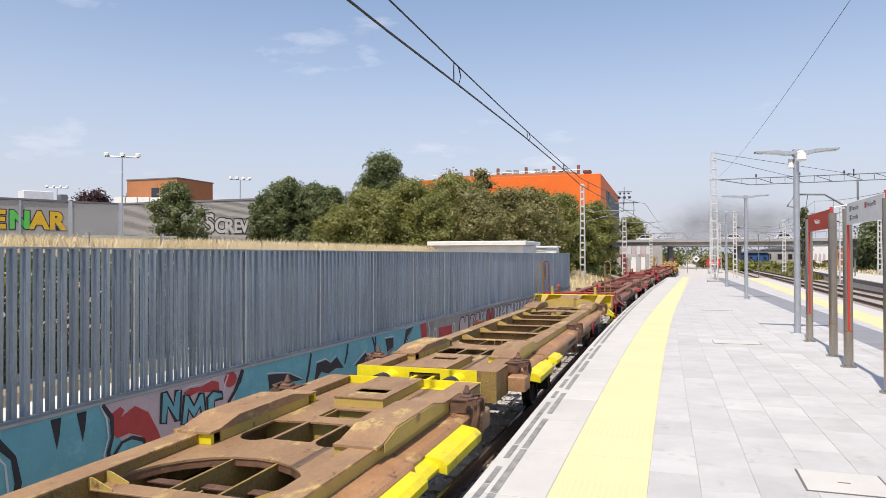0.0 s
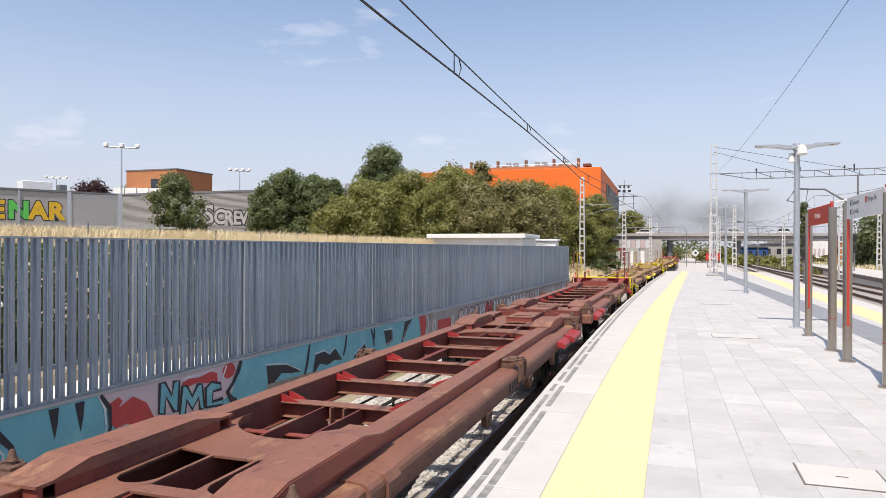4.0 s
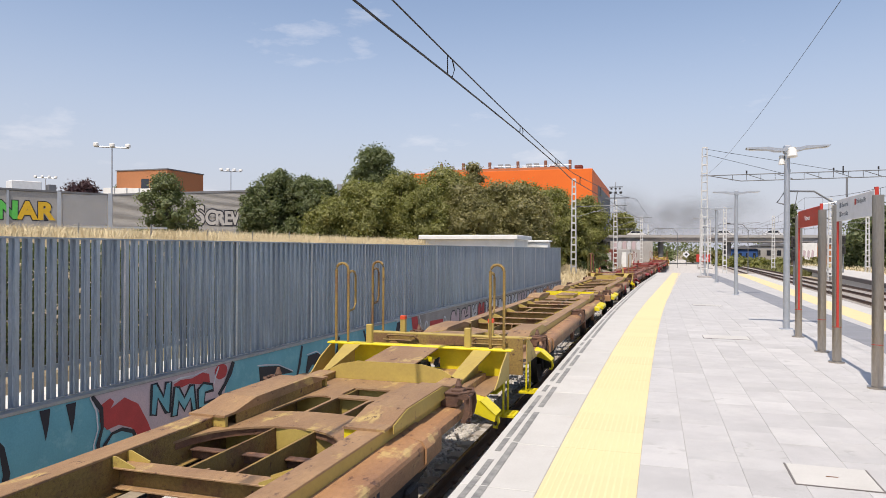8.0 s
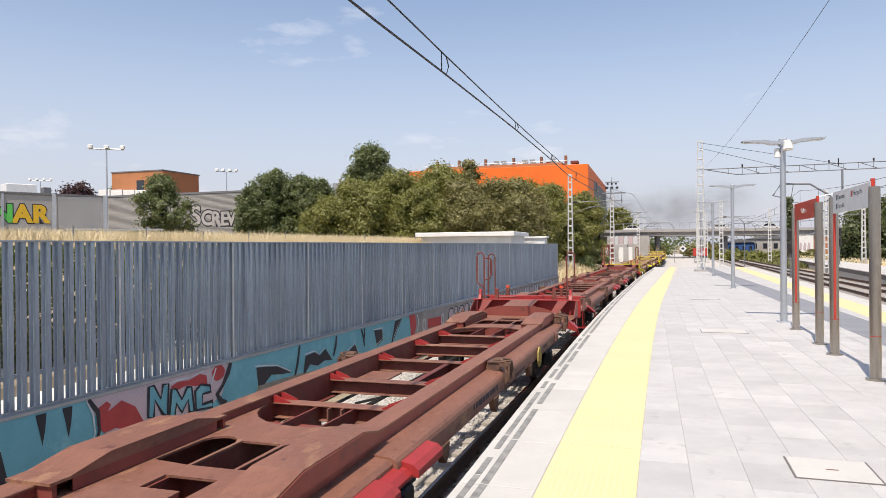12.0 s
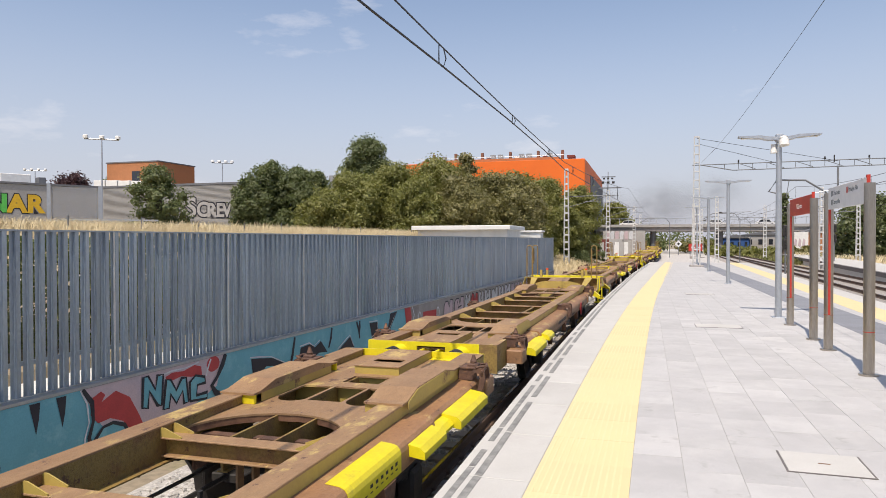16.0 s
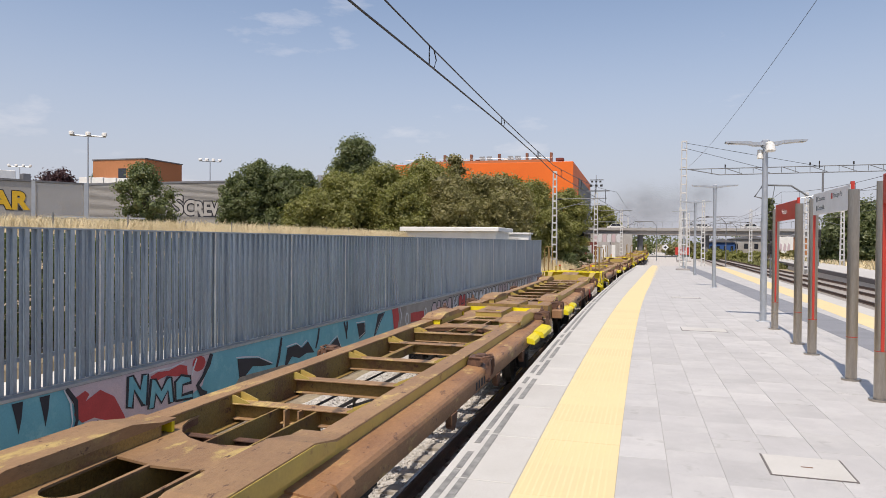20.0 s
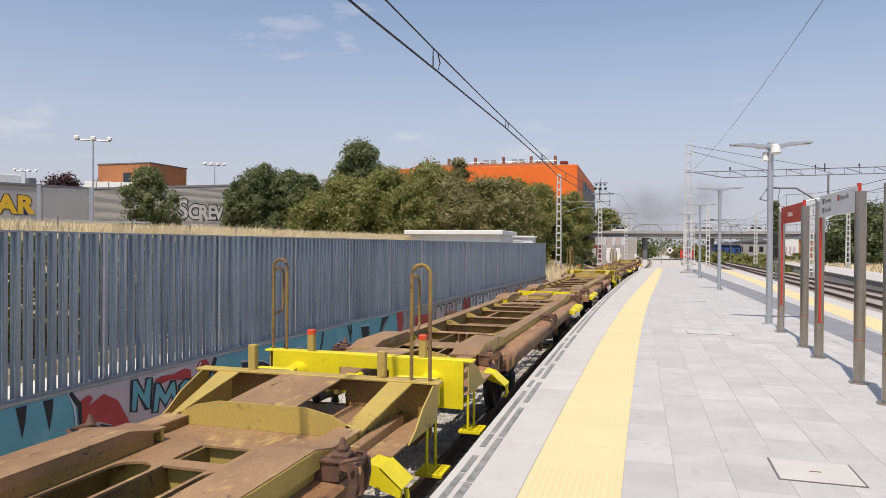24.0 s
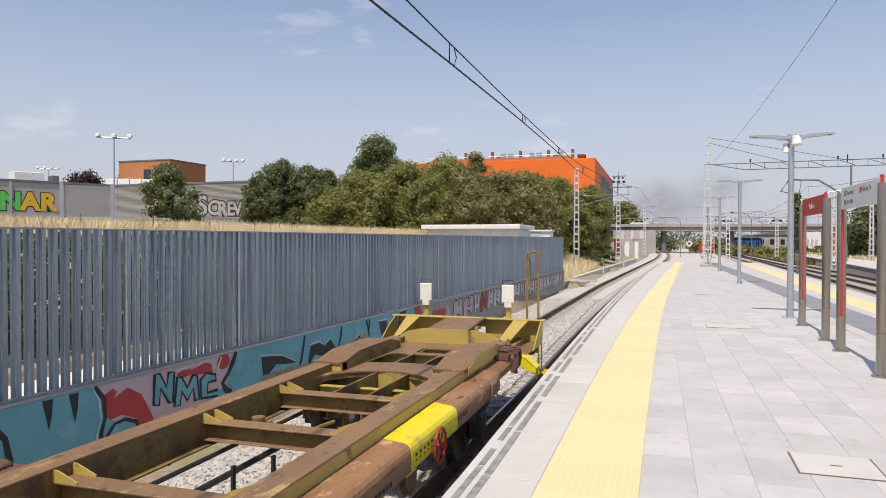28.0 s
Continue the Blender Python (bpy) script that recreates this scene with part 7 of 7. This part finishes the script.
# ---- smoke ----
def smoke_mat(name, peak):
    m = bpy.data.materials.new(name)
    m.use_nodes = True
    n, l = m.node_tree.nodes, m.node_tree.links
    p = n["Principled BSDF"]
    p.inputs["Base Color"].default_value, p.inputs["Roughness"].default_value = (0.10, 0.095, 0.09, 1), 1.0
    p.inputs["Specular IOR Level"].default_value = 0.0
    tc = n.new("ShaderNodeTexCoord")
    mp = n.new("ShaderNodeMapping")
    mp.inputs["Scale"].default_value = (1, 0, 1)
    l.new(tc.outputs["Object"], mp.inputs["Vector"])
    ln = n.new("ShaderNodeVectorMath")
    ln.operation = "LENGTH"
    l.new(mp.outputs[0], ln.inputs[0])
    r = n.new("ShaderNodeMapRange")
    r.interpolation_type = "SMOOTHSTEP"
    r.inputs[1].default_value, r.inputs[2].default_value, r.inputs[3].default_value, r.inputs[4].default_value = 0.05, 0.95, peak, 0.0
    l.new(ln.outputs["Value"], r.inputs[0])
    t = n.new("ShaderNodeTexNoise")
    t.inputs["Scale"].default_value, t.inputs["Detail"].default_value = 1.3, 3.0
    l.new(tc.outputs["Object"], t.inputs["Vector"])
    q = n.new("ShaderNodeMapRange")
    q.inputs[1].default_value, q.inputs[2].default_value = 0.20, 0.66
    l.new(t.outputs["Fac"], q.inputs[0])
    mu = n.new("ShaderNodeMath")
    mu.operation = "MULTIPLY"
    l.new(r.outputs[0], mu.inputs[0])
    l.new(q.outputs[0], mu.inputs[1])
    l.new(mu.outputs[0], p.inputs["Alpha"])
    return m


SMOKE = smoke_mat("thin_diesel_smoke", 0.33)
ball = Geo()
for j in range(13):
    a = math.pi / 2 * (1 - j / 13)
    ball.v += [(math.sin(a) * math.cos(2 * math.pi * i / 28), -0.6 * math.cos(a), math.sin(a) * math.sin(2 * math.pi * i / 28)) for i in range(28)]
ball.v += [(0, -0.6, 0)]
ball.f = [(j * 28 + i, j * 28 + (i + 1) % 28, (j + 1) * 28 + (i + 1) % 28, (j + 1) * 28 + i) for j in range(12) for i in range(28)] + [(364, 336 + i, 336 + (i + 1) % 28) for i in range(28)]
ball_me = ball.mesh("smoke_puff", SMOKE, True)
# start, whole drift in metres, size
PUFFS = [((6, 196, 9), (-30, 4, 3), (11, 5, 9)), ((12, 204, 12), (-42, 6, 3), (12, 5, 11)), ((19, 218, 11), (-20, 6, 4), (13, 5, 10)),
         ((27, 224, 12), (-10, 8, 5), (15, 5, 10)), ((35, 230, 11), (-66, 8, 4), (16, 5, 9)), ((16, 240, 9), (-14, 8, 2), (24, 6, 12))]
puffs = []
for i, (at, drift, size) in enumerate(PUFFS):
    o = single("smoke_puff", ball_me, SMOKE, "thin drifting cloud of dark diesel smoke", "smoke", "diesel smoke")
    o.scale = size
    o.visible_shadow = False
    puffs.append((o, at, drift))

# ---- platform pieces ----
def piece_row(name, xa, xb, y0, y1, length, z, mats, parent, gap=0.006, limit=300, bend=True, stagger=0.0, thick=0.05, chamfer=0.006):
    """Slabs laid along the platform between two plan lines; the near ones are objects, the rest one mesh."""
    rest, k, y = Geo(), 0, y0 + stagger
    while y < y1 - 0.05:
        ya, yb = y + gap / 2, min(y + length, y1) - gap / 2
        ym = (ya + yb) / 2
        x0, x1, w0, w1 = xa(ya) + gap / 2, xb(ya) - gap / 2, xa(yb) + gap / 2, xb(yb) - gap / 2
        if x1 - x0 < 0.03:
            y += length
            continue
        c = chamfer
        g = Geo()
        lo, hi = z - thick, z
        g.v = [(x0, ya, lo), (x1, ya, lo), (w1, yb, lo), (w0, yb, lo), (x0, ya, hi - c), (x1, ya, hi - c), (w1, yb, hi - c), (w0, yb, hi - c),
               (x0 + c, ya + c, hi), (x1 - c, ya + c, hi), (w1 - c, yb - c, hi), (w0 + c, yb - c, hi)]
        g.f = [(4, 5, 9, 8), (5, 6, 10, 9), (6, 7, 11, 10), (7, 4, 8, 11), (8, 9, 10, 11), (0, 1, 5, 4), (1, 2, 6, 5), (2, 3, 7, 6), (3, 0, 4, 7)]
        if 2.0 < ym < 22 and k < limit:
            cx, cy = (x0 + x1) / 2, ym
            dz = random.uniform(-0.0015, 0.0015)
            g.v = [(a - cx, b - cy, c2 + dz) for a, b, c2 in g.v]
            me = bpy.data.meshes.new(name)
            me.from_pydata(g.v, [], g.f)
            me.materials.append(mats)
            ob = new(name, me)
            ob.parent = parent
            ob.location = (cx, cy, 0)
            k += 1
        else:
            rest.add(g.v, g.f)
        y += length
    return rest


def rest_part(name, geo, material, parent):
    if geo.v:
        me = bpy.data.meshes.new(name)
        me.from_pydata(geo.v, [], geo.f)
        me.materials.append(material)
        ob = new(name, me)
        ob.parent = parent
        tagged(ob, kind="stuff")


rest_part("far_coping_slabs", piece_row("coping_slab", left_edge, strip_l, PY0 + 0.05, PY1, 1.385, 0.0, CONC, platform, gap=0.008, thick=0.14, chamfer=0.008), CONC, platform)
rest_part("far_tactile_slabs", piece_row("tactile_slab", strip_l, strip_r, PY0, PY1, 0.81, 0.001, YTILE, platform, gap=0.0015, chamfer=0.001), YTILE, platform)
rest_part("far_right_tactile", piece_row("tactile_slab", lambda y: 5.2 + 0.025 * y, lambda y: 6.05 + 0.025 * y, PY0, PY1, 0.85, 0.003, YTILE, platform, gap=0.003), YTILE, platform)
rest_part("far_right_coping", piece_row("coping_slab", lambda y: 6.05 + 0.025 * y, lambda y: right_edge(y), PY0, PY1, 1.385, 0.0, CONC, platform, gap=0.008, thick=0.14, chamfer=0.008), CONC, platform)
# edges of the darker grey band, which narrows along the platform
def band_l(y): return 4.60 - 0.0098 * y
def band_r(y): return 5.72 - 0.0125 * y


rest_part("far_grey_band", piece_row("grey_slab", band_l, band_r, PY0, PY1, 0.6, 0.0, GREYBAND, platform, gap=0.003), GREYBAND, platform)
tile_rest = Geo()
col, xcol = 0, 0.0
TW, TL = 0.48, 0.72
while -0.16 + col * TW < 7:
    a0 = -0.16 + col * TW
    lo = lambda y, a=a0: max(min(a, band_l(y)), strip_r(y))
    hi = lambda y, a=a0: max(min(a + TW, band_l(y)), strip_r(y))
    r = piece_row("paving_slab", lo, hi, PY0, PY1, TL, 0.0, TILE, platform, gap=0.003, stagger=(0.0, 0.36, 0.18, 0.5)[col % 4] - TL, chamfer=0.0015)
    tile_rest.add(r.v, r.f)
    lo = lambda y, a=a0: min(max(a, band_r(y)), 5.2 + 0.025 * y)
    hi = lambda y, a=a0: min(max(a + TW, band_r(y)), 5.2 + 0.025 * y)
    r = piece_row("paving_slab", lo, hi, PY0, PY1, TL, 0.0, TILE, platform, gap=0.004, stagger=(0.0, 0.36)[col % 2] - TL, chamfer=0.003)
    tile_rest.add(r.v, r.f)
    col += 1
rest_part("far_paving_slabs", tile_rest, TILE, platform)
# raised ribs along the tactile strip, slightly paler than its slabs
ys = span(PY0, PY1, 2.0)
for i in range(13):
    o = 0.035 + i * 0.057
    part("tactile_rib", Geo().strip([(strip_l(y) + o, y) for y in ys], [(strip_l(y) + o + 0.018, y) for y in ys], 0.0, 0.0035), YRIB, platform)


motions()
